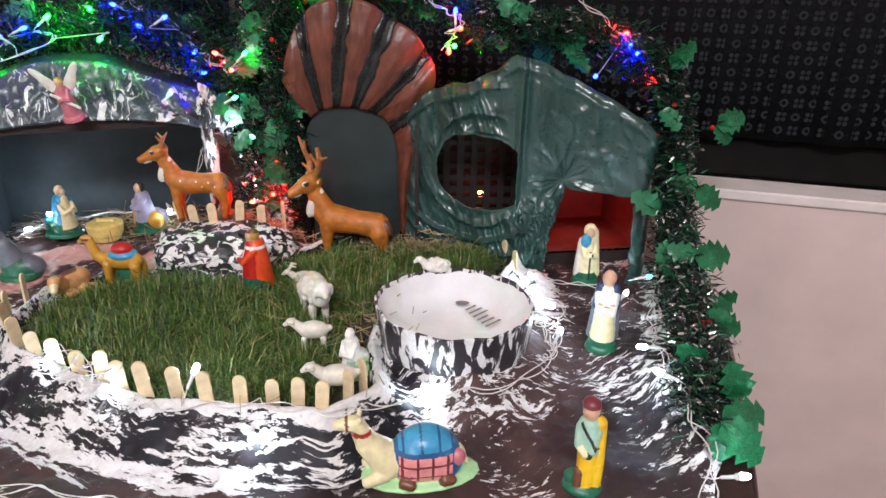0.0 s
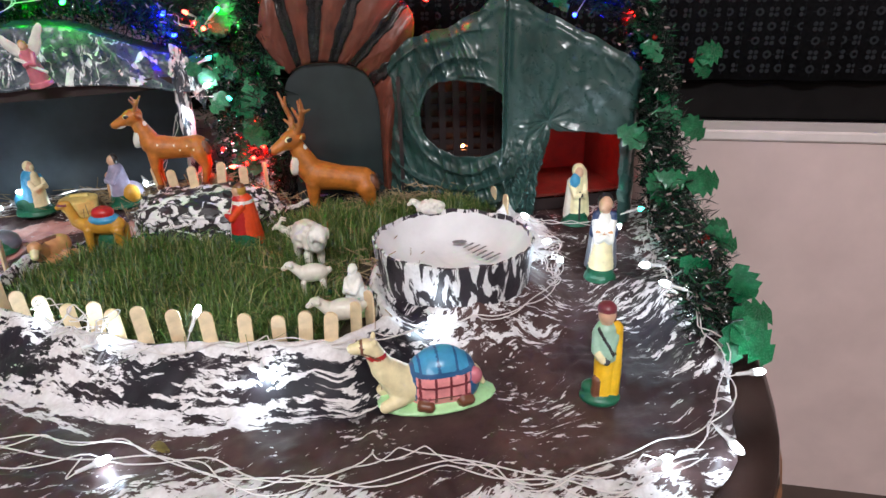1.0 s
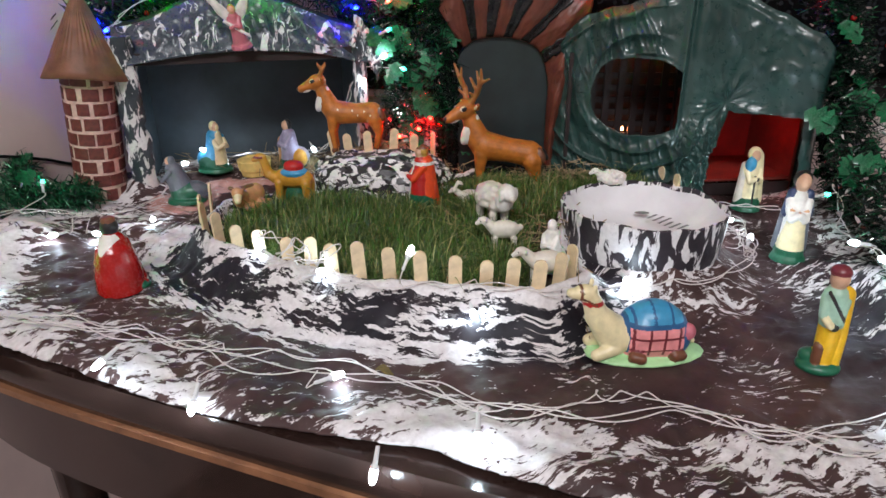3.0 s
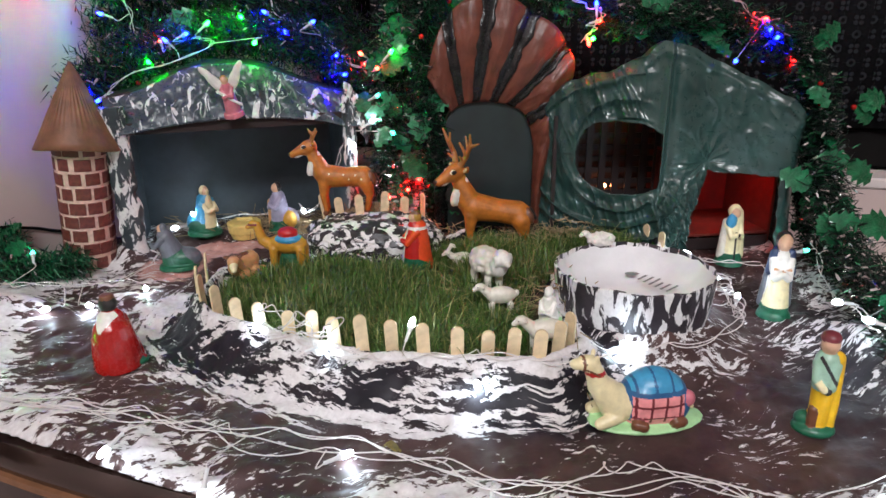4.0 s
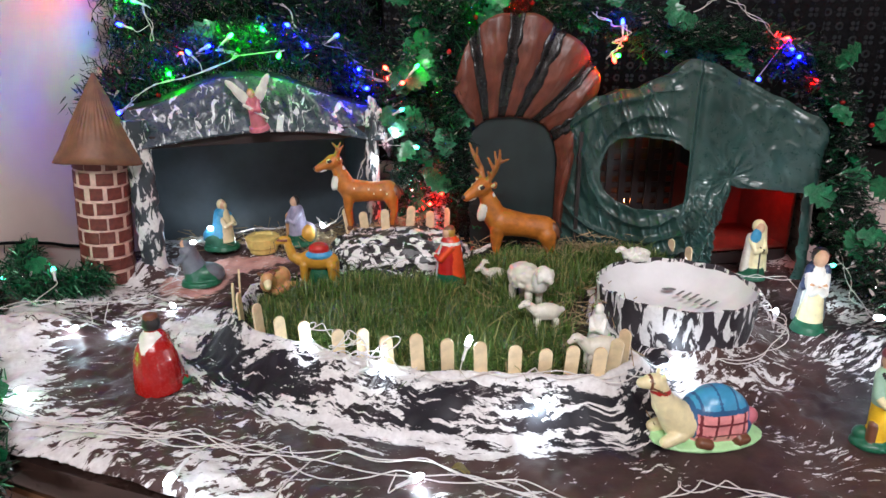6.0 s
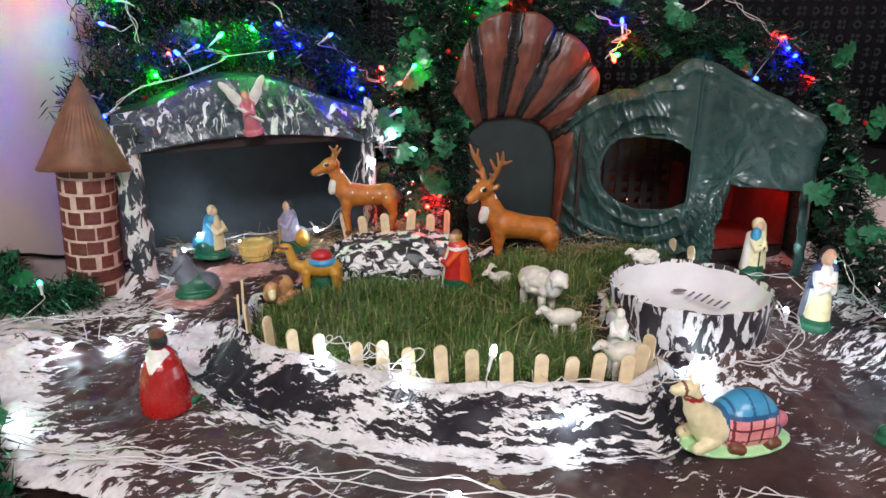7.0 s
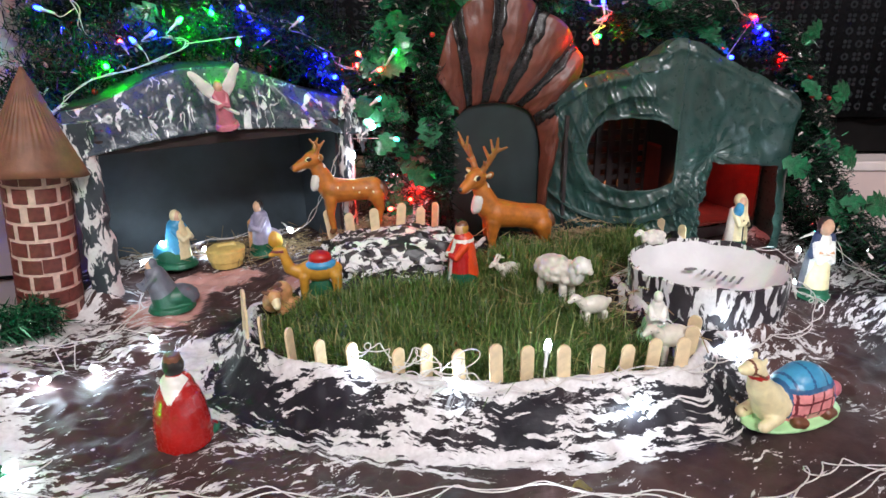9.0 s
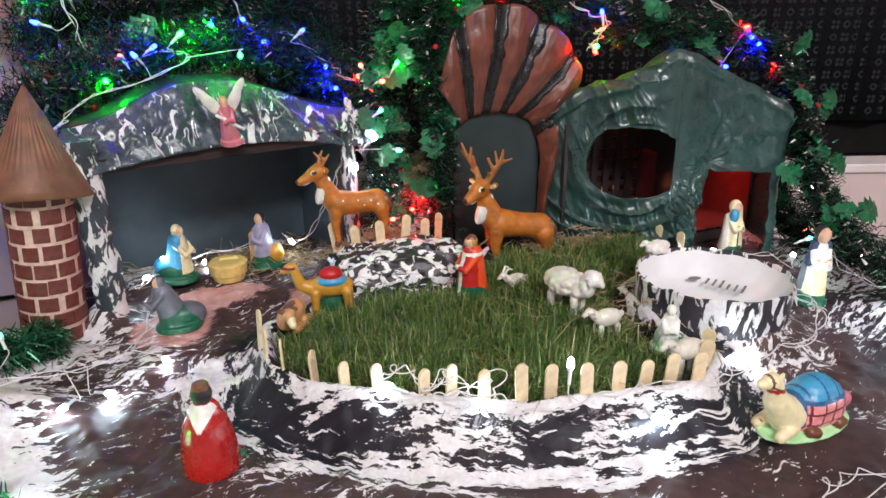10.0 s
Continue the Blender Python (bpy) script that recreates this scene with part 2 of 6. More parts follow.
# ---------------- mesh helpers ----------------
def mesh_of(name, bm, mats, smooth=True):
    me = bpy.data.meshes.new(name)
    bmesh.ops.recalc_face_normals(bm, faces=bm.faces)
    bm.to_mesh(me)
    bm.free()
    for m in mats if isinstance(mats, (list, tuple)) else [mats]:
        me.materials.append(m)
    if smooth:
        me.shade_smooth()
        me.set_sharp_from_angle(angle=radians(42))
    return me


def part(name, bm, mats, parent=None, label="", smooth=True):
    ob = new(name, mesh_of(name, bm, mats, smooth))
    ob.parent = parent
    if label:
        ob["label"] = label
    return ob


def thing(name, bm, mats, label, category, group="", kind="", smooth=True):
    return tagged(part(name, bm, mats, None, "", smooth), label, category, group, kind)


def empty(name, label, category, at=(0, 0, 0), group="", kind=""):
    e = new(name)
    e.empty_display_size = 0.02
    e.matrix_world = pose(*at)
    return tagged(e, label, category, group, kind)


def box(bm, x0, x1, y0, y1, z0, z1, m=None, bevel=0.0, mi=0):
    r = bmesh.ops.create_cube(bm, size=1.0)
    vs = r["verts"]
    mat = Matrix.Translation(((x0 + x1) / 2, (y0 + y1) / 2, (z0 + z1) / 2)) @ Matrix.Diagonal((x1 - x0, y1 - y0, z1 - z0, 1))
    bmesh.ops.transform(bm, verts=vs, matrix=(m or Matrix()) @ mat)
    fs = {f for v in vs for f in v.link_faces}
    for f in fs:
        f.material_index = mi
    if bevel:
        es = list({e for v in vs for e in v.link_edges})
        bmesh.ops.bevel(bm, geom=es, offset=bevel, segments=2, affect="EDGES")
    return vs


def prism(bm, outline, z0, z1, m=None, mi=0):
    m = m or Matrix()
    lo = [bm.verts.new(m @ Vector((x, y, z0))) for x, y in outline]
    hi = [bm.verts.new(m @ Vector((x, y, z1))) for x, y in outline]
    k = len(outline)
    fs = [bm.faces.new(lo[::-1]), bm.faces.new(hi)]
    for i in range(k):
        fs.append(bm.faces.new((lo[i], lo[(i + 1) % k], hi[(i + 1) % k], hi[i])))
    for f in fs:
        f.material_index = mi
    return fs


def tube(bm, pts, r, sides=6, mi=0, r_end=None):
    """A round tube along points."""
    rings, n = [], len(pts)
    for i, p in enumerate(pts):
        d = (Vector(pts[min(i + 1, n - 1)]) - Vector(pts[max(i - 1, 0)]))
        d = d.normalized() if d.length > 1e-9 else Vector((0, 0, 1))
        u = d.orthogonal().normalized()
        if rings:
            u = (last - d * last.dot(d)).normalized()
        last = u
        w = d.cross(u)
        rr = r if r_end is None else r + (r_end - r) * i / max(1, n - 1)
        rings.append([bm.verts.new(Vector(p) + (u * math.cos(a) + w * math.sin(a)) * rr) for a in (2 * math.pi * k / sides for k in range(sides))])
    for a, b in zip(rings, rings[1:]):
        for k in range(sides):
            bm.faces.new((a[k], a[(k + 1) % sides], b[(k + 1) % sides], b[k])).material_index = mi
    for ring in (rings[0][::-1], rings[-1]):
        bm.faces.new(ring).material_index = mi


def spline(pts, steps=10):
    """Catmull-Rom through points."""
    ps = [Vector(p) for p in pts]
    ps = [ps[0] * 2 - ps[1]] + ps + [ps[-1] * 2 - ps[-2]]
    out = []
    for a, b, c, d in zip(ps, ps[1:], ps[2:], ps[3:]):
        for k in range(steps):
            t = k / steps
            out.append(0.5 * (2 * b + (c - a) * t + (2 * a - 5 * b + 4 * c - d) * t * t + (3 * b - a - 3 * c + d) * t ** 3))
    out.append(ps[-2])
    return out


def fbm(x, y, z=0.0, octaves=4):
    return noise.fractal((x, y, z), 0.9, 2.1, octaves)


def sstep(a, b, x):
    t = min(1.0, max(0.0, (x - a) / (b - a)))
    return t * t * (3 - 2 * t)


# ---------------- room ----------------
WALL_M = Matrix(((WALL_S.x, WALL_N.x, 0, WALL_O.x), (WALL_S.y, WALL_N.y, 0, WALL_O.y), (0, 0, 1, 0), (0, 0, 0, 1)))
SILL_Z, HEAD_Z, CEIL = 0.054, 1.25, 1.80
WIN_L, WIN_R, FAR_R, NEAR = -0.593, 1.30, 2.0, -2.7


def room():
    bm = bmesh.new()
    box(bm, CORNER - 0.12, FAR_R + 0.12, NEAR - 0.12, 0.2, FLOOR - 0.05, FLOOR, WALL_M)
    thing("floor", bm, FLOOR_MAT, "dull grey-brown cement floor under the table", "floor", kind="structure", smooth=False)
    bm = bmesh.new()
    box(bm, CORNER, FAR_R, 0, 0.14, FLOOR, SILL_Z - 0.014, WALL_M)
    box(bm, CORNER, WIN_L, 0, 0.14, SILL_Z - 0.014, CEIL, WALL_M)
    box(bm, WIN_R, FAR_R, 0, 0.14, SILL_Z - 0.014, CEIL, WALL_M)
    box(bm, WIN_L, WIN_R, 0, 0.14, HEAD_Z, CEIL, WALL_M)
    thing("wall_back", bm, WALL_MAT, "pinkish white painted wall with a low wide window", "wall", kind="structure", smooth=False)
    bm = bmesh.new()
    box(bm, CORNER - 0.12, CORNER, NEAR, 0.14, FLOOR, CEIL, WALL_M)
    thing("wall_left", bm, WALL_MAT, "pinkish white painted wall behind the tower", "wall", kind="structure", smooth=False)
    bm = bmesh.new()
    box(bm, FAR_R, FAR_R + 0.12, NEAR, 0.14, FLOOR, CEIL, WALL_M)
    thing("wall_right", bm, WALL_MAT, "pinkish white painted side wall", "wall", kind="structure", smooth=False)
    bm = bmesh.new()
    box(bm, CORNER - 0.12, FAR_R + 0.12, NEAR - 0.12, NEAR, FLOOR, CEIL, WALL_M)
    thing("wall_front", bm, WALL_MAT, "pinkish white painted wall across the room", "wall", kind="structure", smooth=False)
    bm = bmesh.new()
    box(bm, CORNER - 0.12, FAR_R + 0.12, NEAR - 0.12, 0.2, CEIL, CEIL + 0.05, WALL_M)
    thing("ceiling", bm, WALL_MAT, "plain pale ceiling", "ceiling", kind="structure", smooth=False)
    # window
    w = empty("window_1", "low wide window, black with the night outside", "window", kind="structure")
    bm = bmesh.new()
    box(bm, WIN_L - 0.0, FAR_R - 0.05, -0.004, 0.05, SILL_Z - 0.013, SILL_Z, WALL_M, 0.002)
    part("window_sill", bm, SILL_MAT, w, "white painted sill")
    bm = bmesh.new()
    for a, b, c, d in ((WIN_L, WIN_R, SILL_Z, SILL_Z + 0.05), (WIN_L, WIN_R, HEAD_Z - 0.05, HEAD_Z), (WIN_L, WIN_L + 0.02, SILL_Z + 0.05, HEAD_Z - 0.05), (WIN_R - 0.05, WIN_R, SILL_Z + 0.05, HEAD_Z - 0.05), (0.62, 0.66, SILL_Z + 0.05, HEAD_Z - 0.05)):
        box(bm, a, b, 0.055, 0.095, c, d, WALL_M, 0.003)
    part("window_frame", bm, FRAME_MAT, w, "dark wooden frame")
    for a, b in ((WIN_L + 0.02, 0.62), (0.66, WIN_R - 0.05)):
        bm = bmesh.new()
        box(bm, a, b, 0.072, 0.076, SILL_Z + 0.05, HEAD_Z - 0.05, WALL_M)
        pane = part("pane", bm, GLASS, w, "dark glass pane", smooth=False)
    # night outside
    bm = bmesh.new()
    box(bm, WIN_L - 0.6, WIN_R + 0.6, 0.5, 0.52, -0.4, 1.9, WALL_M)
    thing("backdrop", bm, NET, "black night outside the window", "backdrop", kind="structure", smooth=False)


room()


def lace_curtain():
    """A dark net with rows of small white flower and square motifs."""
    root = empty("lace_curtain", "dark net curtain with rows of white lace flowers, before the window", "curtain")
    bm = bmesh.new()
    n = 90
    s0, s1 = -0.50, 0.60
    cols = []
    for i in range(n + 1):
        s = s0 + (s1 - s0) * i / n
        y = 0.040 + 0.004 * math.sin(s * 95) + 0.003 * math.sin(s * 41 + 1)
        cols.append([bm.verts.new(WALL_M @ Vector((s, y, z))) for z in (SILL_Z + 0.052, 0.3, 0.62)])
    for a, b in zip(cols, cols[1:]):
        for k in range(2):
            bm.faces.new((a[k], b[k], b[k + 1], a[k + 1]))
    net = part("net", bm, NET, root)
    sol = net.modifiers.new("thick", "SOLIDIFY")
    sol.thickness = 0.0008
    bm = bmesh.new()
    step = 0.0160
    rows, cols = 30, int((s1 - s0) / step)
    for j in range(rows):
        for i in range(cols):
            s, z = s0 + (i + 0.5) * step, 0.120 + j * step
            y = 0.040 + 0.004 * math.sin(s * 95) + 0.003 * math.sin(s * 41 + 1) - 0.0016
            if (i + j) % 2:
                # a flower of four petals
                for q in range(4):
                    a = q * math.pi / 2 + 0.78
                    cx, cz = s + 0.0042 * math.cos(a), z + 0.0042 * math.sin(a)
                    k = [bm.verts.new(WALL_M @ Vector((cx + 0.0027 * math.cos(b), y, cz + 0.0027 * math.sin(b)))) for b in (t * math.pi / 4 for t in range(8))]
                    bm.faces.new(k)
            else:
                # a ring tied to its neighbours by fine bars
                ro = [bm.verts.new(WALL_M @ Vector((s + 0.0050 * math.cos(b), y, z + 0.0050 * math.sin(b)))) for b in (t * math.pi / 5 for t in range(10))]
                ri = [bm.verts.new(WALL_M @ Vector((s + 0.0022 * math.cos(b), y, z + 0.0022 * math.sin(b)))) for b in (t * math.pi / 5 for t in range(10))]
                for q in range(10):
                    bm.faces.new((ro[q], ro[(q + 1) % 10], ri[(q + 1) % 10], ri[q]))
                for dx, dz in ((0.0052, 0.0), (-0.0090, 0.0), (0.0, 0.0052), (0.0, -0.0090)):
                    ex, ez = (0.0040, 0.0004) if dx else (0.0004, 0.0040)
                    bm.faces.new([bm.verts.new(WALL_M @ Vector((s + dx + u, y, z + dz + v))) for u, v in ((0, 0), (ex, 0), (ex, ez), (0, ez))])
    tagged(part("lace_pattern", bm, LACE, root, smooth=False), kind="stuff")


lace_curtain()

# ---------------- table ----------------
TC, TA, TB, TH, TP = Vector((-0.165, 0.540)), 0.42, 0.31, -0.32, 3.8


def table_r(x, y):
    c, s = math.cos(TH), math.sin(TH)
    u, v = ((x - TC.x) * c + (y - TC.y) * s) / TA, (-(x - TC.x) * s + (y - TC.y) * c) / TB
    return (abs(u) ** TP + abs(v) ** TP) ** (1 / TP)


def table_outline(f, n=96):
    out = []
    for k in range(n):
        a = 2 * math.pi * k / n
        d = Vector((math.cos(a), math.sin(a)))
        r = 1.0 / table_r(TC.x + d.x, TC.y + d.y)
        out.append((TC.x + d.x * r * f, TC.y + d.y * r * f))
    return out


def table():
    root = empty("table", "dark varnished wooden table with a rounded worn edge", "table", (TC.x, TC.y, FLOOR))
    inv = root.matrix_world.inverted()
    bm = bmesh.new()
    rings = []
    for f, z in ((0.97, -0.034), (0.998, -0.031), (1.004, -0.024), (1.000, -0.016), (0.985, -0.0115), (0.0, -0.0115)):
        rings.append([bm.verts.new(inv @ Vector((x, y, z))) for x, y in table_outline(max(f, 0.001))])
    for a, b in zip(rings, rings[1:]):
        for k in range(96):
            fc = bm.faces.new((a[k], a[(k + 1) % 96], b[(k + 1) % 96], b[k]))
    bm.faces.new(rings[0][::-1])
    part("tabletop", bm, TABLE_MAT, root)
    bm = bmesh.new()
    o, i = table_outline(1.009), table_outline(0.985)
    for k in range(96):
        q = (k + 1) % 96
        v = [bm.verts.new(inv @ Vector(p)) for p in ((*o[k], -0.036), (*o[q], -0.036), (*o[q], -0.031), (*o[k], -0.031), (*i[k], -0.036), (*i[q], -0.036), (*i[q], -0.031), (*i[k], -0.031))]
        for a in ((0, 1, 2, 3), (4, 7, 6, 5), (3, 2, 6, 7), (0, 4, 5, 1)):
            bm.faces.new([v[t] for t in a])
    bmesh.ops.remove_doubles(bm, verts=bm.verts, dist=1e-5)
    part("edge_band", bm, EDGE_MAT, root, "bare worn wooden lower edge")
    bm = bmesh.new()
    o, i = table_outline(0.955), table_outline(0.935)
    rows = [[bm.verts.new(inv @ Vector((*p, z))) for p in ring] for ring, z in ((o, -0.036), (o, -0.115), (i, -0.115), (i, -0.036))]
    for a, b in zip(rows, rows[1:]):
        for k in range(96):
            bm.faces.new((a[k], a[(k + 1) % 96], b[(k + 1) % 96], b[k]))
    part("apron", bm, TABLE_MAT, root)
    for sx, sy in ((-1, -1), (1, -1), (1, 1), (-1, 1)):
        c, s = math.cos(TH), math.sin(TH)
        u, v = sx * 0.30, sy * 0.20
        x, y = TC.x + u * c - v * s, TC.y + u * s + v * c
        bm = bmesh.new()
        tube(bm, [inv @ Vector((x, y, FLOOR)), inv @ Vector((x, y, -0.2)), inv @ Vector((x, y, -0.036))], 0.018, 12, 0, 0.024)
        part("leg", bm, TABLE_MAT, root)


table()

# ---------------- painted paper ground ----------------
PEN = [(-0.350, 0.455), (-0.325, 0.424), (-0.285, 0.401), (-0.240, 0.379), (-0.200, 0.361), (-0.130, 0.354), (-0.080, 0.348), (-0.048, 0.375),
       (-0.058, 0.430), (-0.050, 0.500), (-0.010, 0.530), (0.050, 0.545), (0.075, 0.600), (0.060, 0.635), (-0.030, 0.650), (-0.110, 0.650), (-0.160, 0.590),
       (-0.190, 0.562), (-0.250, 0.562), (-0.310, 0.560), (-0.352, 0.520)]
BOWL_C, BOWL_A, BOWL_B, BOWL_T = Vector((0.009, 0.453)), 0.063, 0.060, -0.3
PEN_A = np.array(PEN)
PEN_B = np.roll(PEN_A, -1, axis=0)


def pen_dist(X, Y):
    """Signed distance to the pen's outline (inside negative), for arrays."""
    best = np.full(X.shape, 9.0)
    inside = np.zeros(X.shape, bool)
    for k in range(len(PEN)):
        a, b = PEN_A[k], PEN_B[k]
        d = b - a
        L = np.hypot(*d)
        t = np.clip(((X - a[0]) * d[0] + (Y - a[1]) * d[1]) / L ** 2, 0, 1)
        q = np.hypot(X - a[0] - t * d[0], Y - a[1] - t * d[1])
        best = np.minimum(best, q)
        cross = ((a[1] > Y) != (b[1] > Y)) & (X < d[0] * (Y - a[1]) / (d[1] if abs(d[1]) > 1e-9 else 1e-9) + a[0])
        inside ^= cross
    return np.where(inside, -best, best)


def smooth_np(a, b, x):
    t = np.clip((x - a) / (b - a), 0, 1)
    return t * t * (3 - 2 * t)


def bump_np(X, Y, cx, cy, sx, sy, amp):
    return amp * np.exp(-(((X - cx) / sx) ** 2 + ((Y - cy) / sy) ** 2))


def noise_np(X, Y, scale, seed, octaves=3):
    return np.array([noise.fractal((x * scale, y * scale, seed), 0.9, 2.1, octaves) for x, y in zip(X.ravel(), Y.ravel())]).reshape(X.shape)


def table_r_np(X, Y):
    c, s = math.cos(TH), math.sin(TH)
    u, v = ((X - TC.x) * c + (Y - TC.y) * s) / TA, (-(X - TC.x) * s + (Y - TC.y) * c) / TB
    return (np.abs(u) ** TP + np.abs(v) ** TP) ** (1 / TP)


def relief(X, Y, fine=True):
    """Height of the paper over the table."""
    D = pen_dist(X, Y)
    front = smooth_np(0.58, 0.50, Y)
    width = 0.016 + 0.028 * front * (1 - 0.55 * smooth_np(-0.29, -0.35, X))
    out = 0.026 * (1 - smooth_np(0.0, 1.0, np.clip(D, 0, 1) / width))
    rim = 0.006 * np.exp(-((D - 0.003) / 0.005) ** 2) * front
    soil = np.where(D < 0, -0.010 * smooth_np(0.0, 0.006, -D), 0.0)
    z = -0.007 + np.where(D < 0, 0.026, out) + rim + soil
    # the bowl's own skirt
    c, s = math.cos(BOWL_T), math.sin(BOWL_T)
    u, v = ((X - BOWL_C.x) * c + (Y - BOWL_C.y) * s), (-(X - BOWL_C.x) * s + (Y - BOWL_C.y) * c)
    R = np.hypot(u / BOWL_A, v / BOWL_B)
    z = np.maximum(z, -0.007 + 0.022 * (1 - smooth_np(0.8, 1.55, R)))
    # mounds
    z = z + bump_np(X, Y, -0.492, 0.628, 0.020, 0.022, 0.022) + bump_np(X, Y, -0.535, 0.470, 0.045, 0.040, 0.022)
    z = z + bump_np(X, Y, 0.092, 0.585, 0.018, 0.020, 0.020) + bump_np(X, Y, -0.230, 0.655, 0.075, 0.045, 0.040) + bump_np(X, Y, 0.168, 0.385, 0.020, 0.060, 0.024)
    r = table_r_np(X, Y)
    z = z + 0.003 * smooth_np(0.80, 0.93, r)
    if fine:
        amp = 0.35 + 0.65 * smooth_np(-0.002, 0.01, D)
        flat = 1 - 0.75 * np.exp(-(((X - 0.03) / 0.13) ** 2 + ((Y - 0.29) / 0.035) ** 2))
        z = z + amp * flat * (0.0042 * noise_np(X, Y, 26, 3.0, 3) + 0.0030 * np.abs(noise_np(X, Y, 75, 7.0, 3)) + 0.0035 * (0.35 - np.abs(noise_np(X, Y, 38, 11.0, 2))))
    return z


def ground_z(x, y):
    return float(relief(np.array([[x]]), np.array([[y]]))[0, 0])


def ground():
    step = 0.0026
    xs, ys = np.arange(-0.68, 0.30, step), np.arange(0.18, 0.90, step)
    X, Y = np.meshgrid(xs, ys)
    R = table_r_np(X, Y)
    wall_d = 0.795 - 0.02 - (X * WALL_N.x + Y * WALL_N.y)
    side_d = (X * WALL_S.x + Y * WALL_S.y) - (WALL_O.dot(WALL_S) + CORNER)
    ragged = 0.985 + 0.020 * noise_np(X, Y, 14, 1.0, 3)
    ragged = ragged - 0.004 - 0.038 * smooth_np(0.05, 0.15, X) - bump_np(X, Y, -0.13, 0.20, 0.060, 0.08, 0.045)
    near = (wall_d > 0) & (side_d > 0.012)
    core = (R < ragged) & near
    ok = core.copy()
    for dx in (-1, 0, 1):
        for dy in (-1, 0, 1):
            ok |= np.roll(np.roll(core, dx, 1), dy, 0)
    ok &= near
    pull = np.where(R > ragged, ragged / R, 1.0)
    X, Y = TC.x + (X - TC.x) * pull, TC.y + (Y - TC.y) * pull
    R = np.minimum(R, ragged)
    Z = relief(X, Y)
    rag_edge = smooth_np(0.0, 0.02, ragged - R)
    Z = np.where(rag_edge < 1, TOP + 0.001 + (Z - TOP - 0.001) * (0.35 + 0.65 * rag_edge), Z)
    D = pen_dist(X, Y)
    me = bpy.data.meshes.new("ground")
    idx = -np.ones(X.shape, int)
    idx[ok] = np.arange(ok.sum())
    V = np.stack([X[ok], Y[ok], Z[ok]], 1)
    q = ok[:-1, :-1] & ok[1:, :-1] & ok[:-1, 1:] & ok[1:, 1:]
    F = np.stack([idx[:-1, :-1][q], idx[:-1, 1:][q], idx[1:, 1:][q], idx[1:, :-1][q]], 1)
    me.from_pydata(V.tolist(), [], F.tolist())
    # brush flow and paint
    warp = noise_np(X, Y, 9, 5.0, 2)
    fine_warp = noise_np(X, Y, 34, 6.0, 2)
    corner = smooth_np(-0.06, -0.02, X) * smooth_np(0.0, 0.02, D)
    loose = np.maximum(smooth_np(0.055, 0.085, D), corner)
    fu, fv = 0.17 * np.arctan2(X + 0.19, (0.50 - Y) * 1.25) + 0.02 * warp + 0.004 * fine_warp, D + 0.008 * warp + 0.0014 * fine_warp
    cu = X * 0.95 + Y * 0.3 + 0.022 * warp + 0.004 * fine_warp
    cv = Y * 0.95 - X * 0.3 + 0.012 * noise_np(X, Y, 12, 8.0, 2) + 0.005 * fine_warp
    left = smooth_np(-0.36, -0.42, X)
    band = np.exp(-((D - 0.047) / 0.011) ** 2) * smooth_np(0.62, 0.45, Y)
    rimw = np.exp(-((D - 0.004) / 0.006) ** 2) * smooth_np(0.60, 0.50, Y)
    skirt = smooth_np(0.05, 0.035, D) * smooth_np(-0.004, 0.004, D)
    edge = smooth_np(0.75, 0.88, R)
    patch = noise_np(X, Y, 11, 9.0, 3)
    right = smooth_np(0.09, 0.13, X)
    W = 0.28 + 0.17 * skirt + 0.32 * band + 0.26 * rimw + 0.19 * edge + (0.30 - 0.18 * skirt) * patch + 0.06 * left + 0.02 * right - bump_np(X, Y, 0.085, 0.36, 0.05, 0.05, 0.14)
    W = W + bump_np(X, Y, -0.515, 0.435, 0.042, 0.060, 0.24) + bump_np(X, Y, -0.49, 0.63, 0.035, 0.035, 0.30) + bump_np(X, Y, 0.10, 0.56, 0.03, 0.06, 0.3)
    W = W - bump_np(X, Y, 0.055, 0.285, 0.085, 0.030, 0.42) - bump_np(X, Y, -0.10, 0.292, 0.14, 0.014, 0.36) - bump_np(X, Y, 0.03, 0.31, 0.05, 0.035, 0.16)
    bowl_side = bump_np(X, Y, 0.055, 0.385, 0.05, 0.03, 0.12)
    W = W + bump_np(X, Y, -0.02, 0.235, 0.12, 0.016, 0.12) + bowl_side + 0.17 * smooth_np(-0.450, -0.505, X) * smooth_np(0.62, 0.56, Y)
    B = np.clip(0.75 * smooth_np(0.035, 0.06, D) + 0.3 * patch, 0, 1) * (1 - np.clip(bump_np(X, Y, 0.18, 0.42, 0.06, 0.12, 0.9) + bump_np(X, Y, 0.13, 0.36, 0.04, 0.06, 0.5), 0, 0.95))
    P = bump_np(X, Y, -0.435, 0.590, 0.055, 0.050, 0.75) + bump_np(X, Y, -0.395, 0.660, 0.07, 0.035, 0.75) + bump_np(X, Y, -0.31, 0.615, 0.03, 0.03, 0.7) + bump_np(X, Y, -0.13, 0.575, 0.02, 0.012, 0.5)
    W = W - 0.25 * np.clip(P, 0, 1) + bump_np(X, Y, -0.475, 0.555, 0.050, 0.060, 0.24) - bump_np(X, Y, -0.362, 0.450, 0.022, 0.06, 0.14) - bump_np(X, Y, -0.475, 0.455, 0.03, 0.03, 0.25)
    for nm, arr in (("white", W), ("brown", B), ("pink", P), ("loose", loose)):
        me.attributes.new(nm, "FLOAT", "POINT").data.foreach_set("value", arr[ok].astype(np.float32))
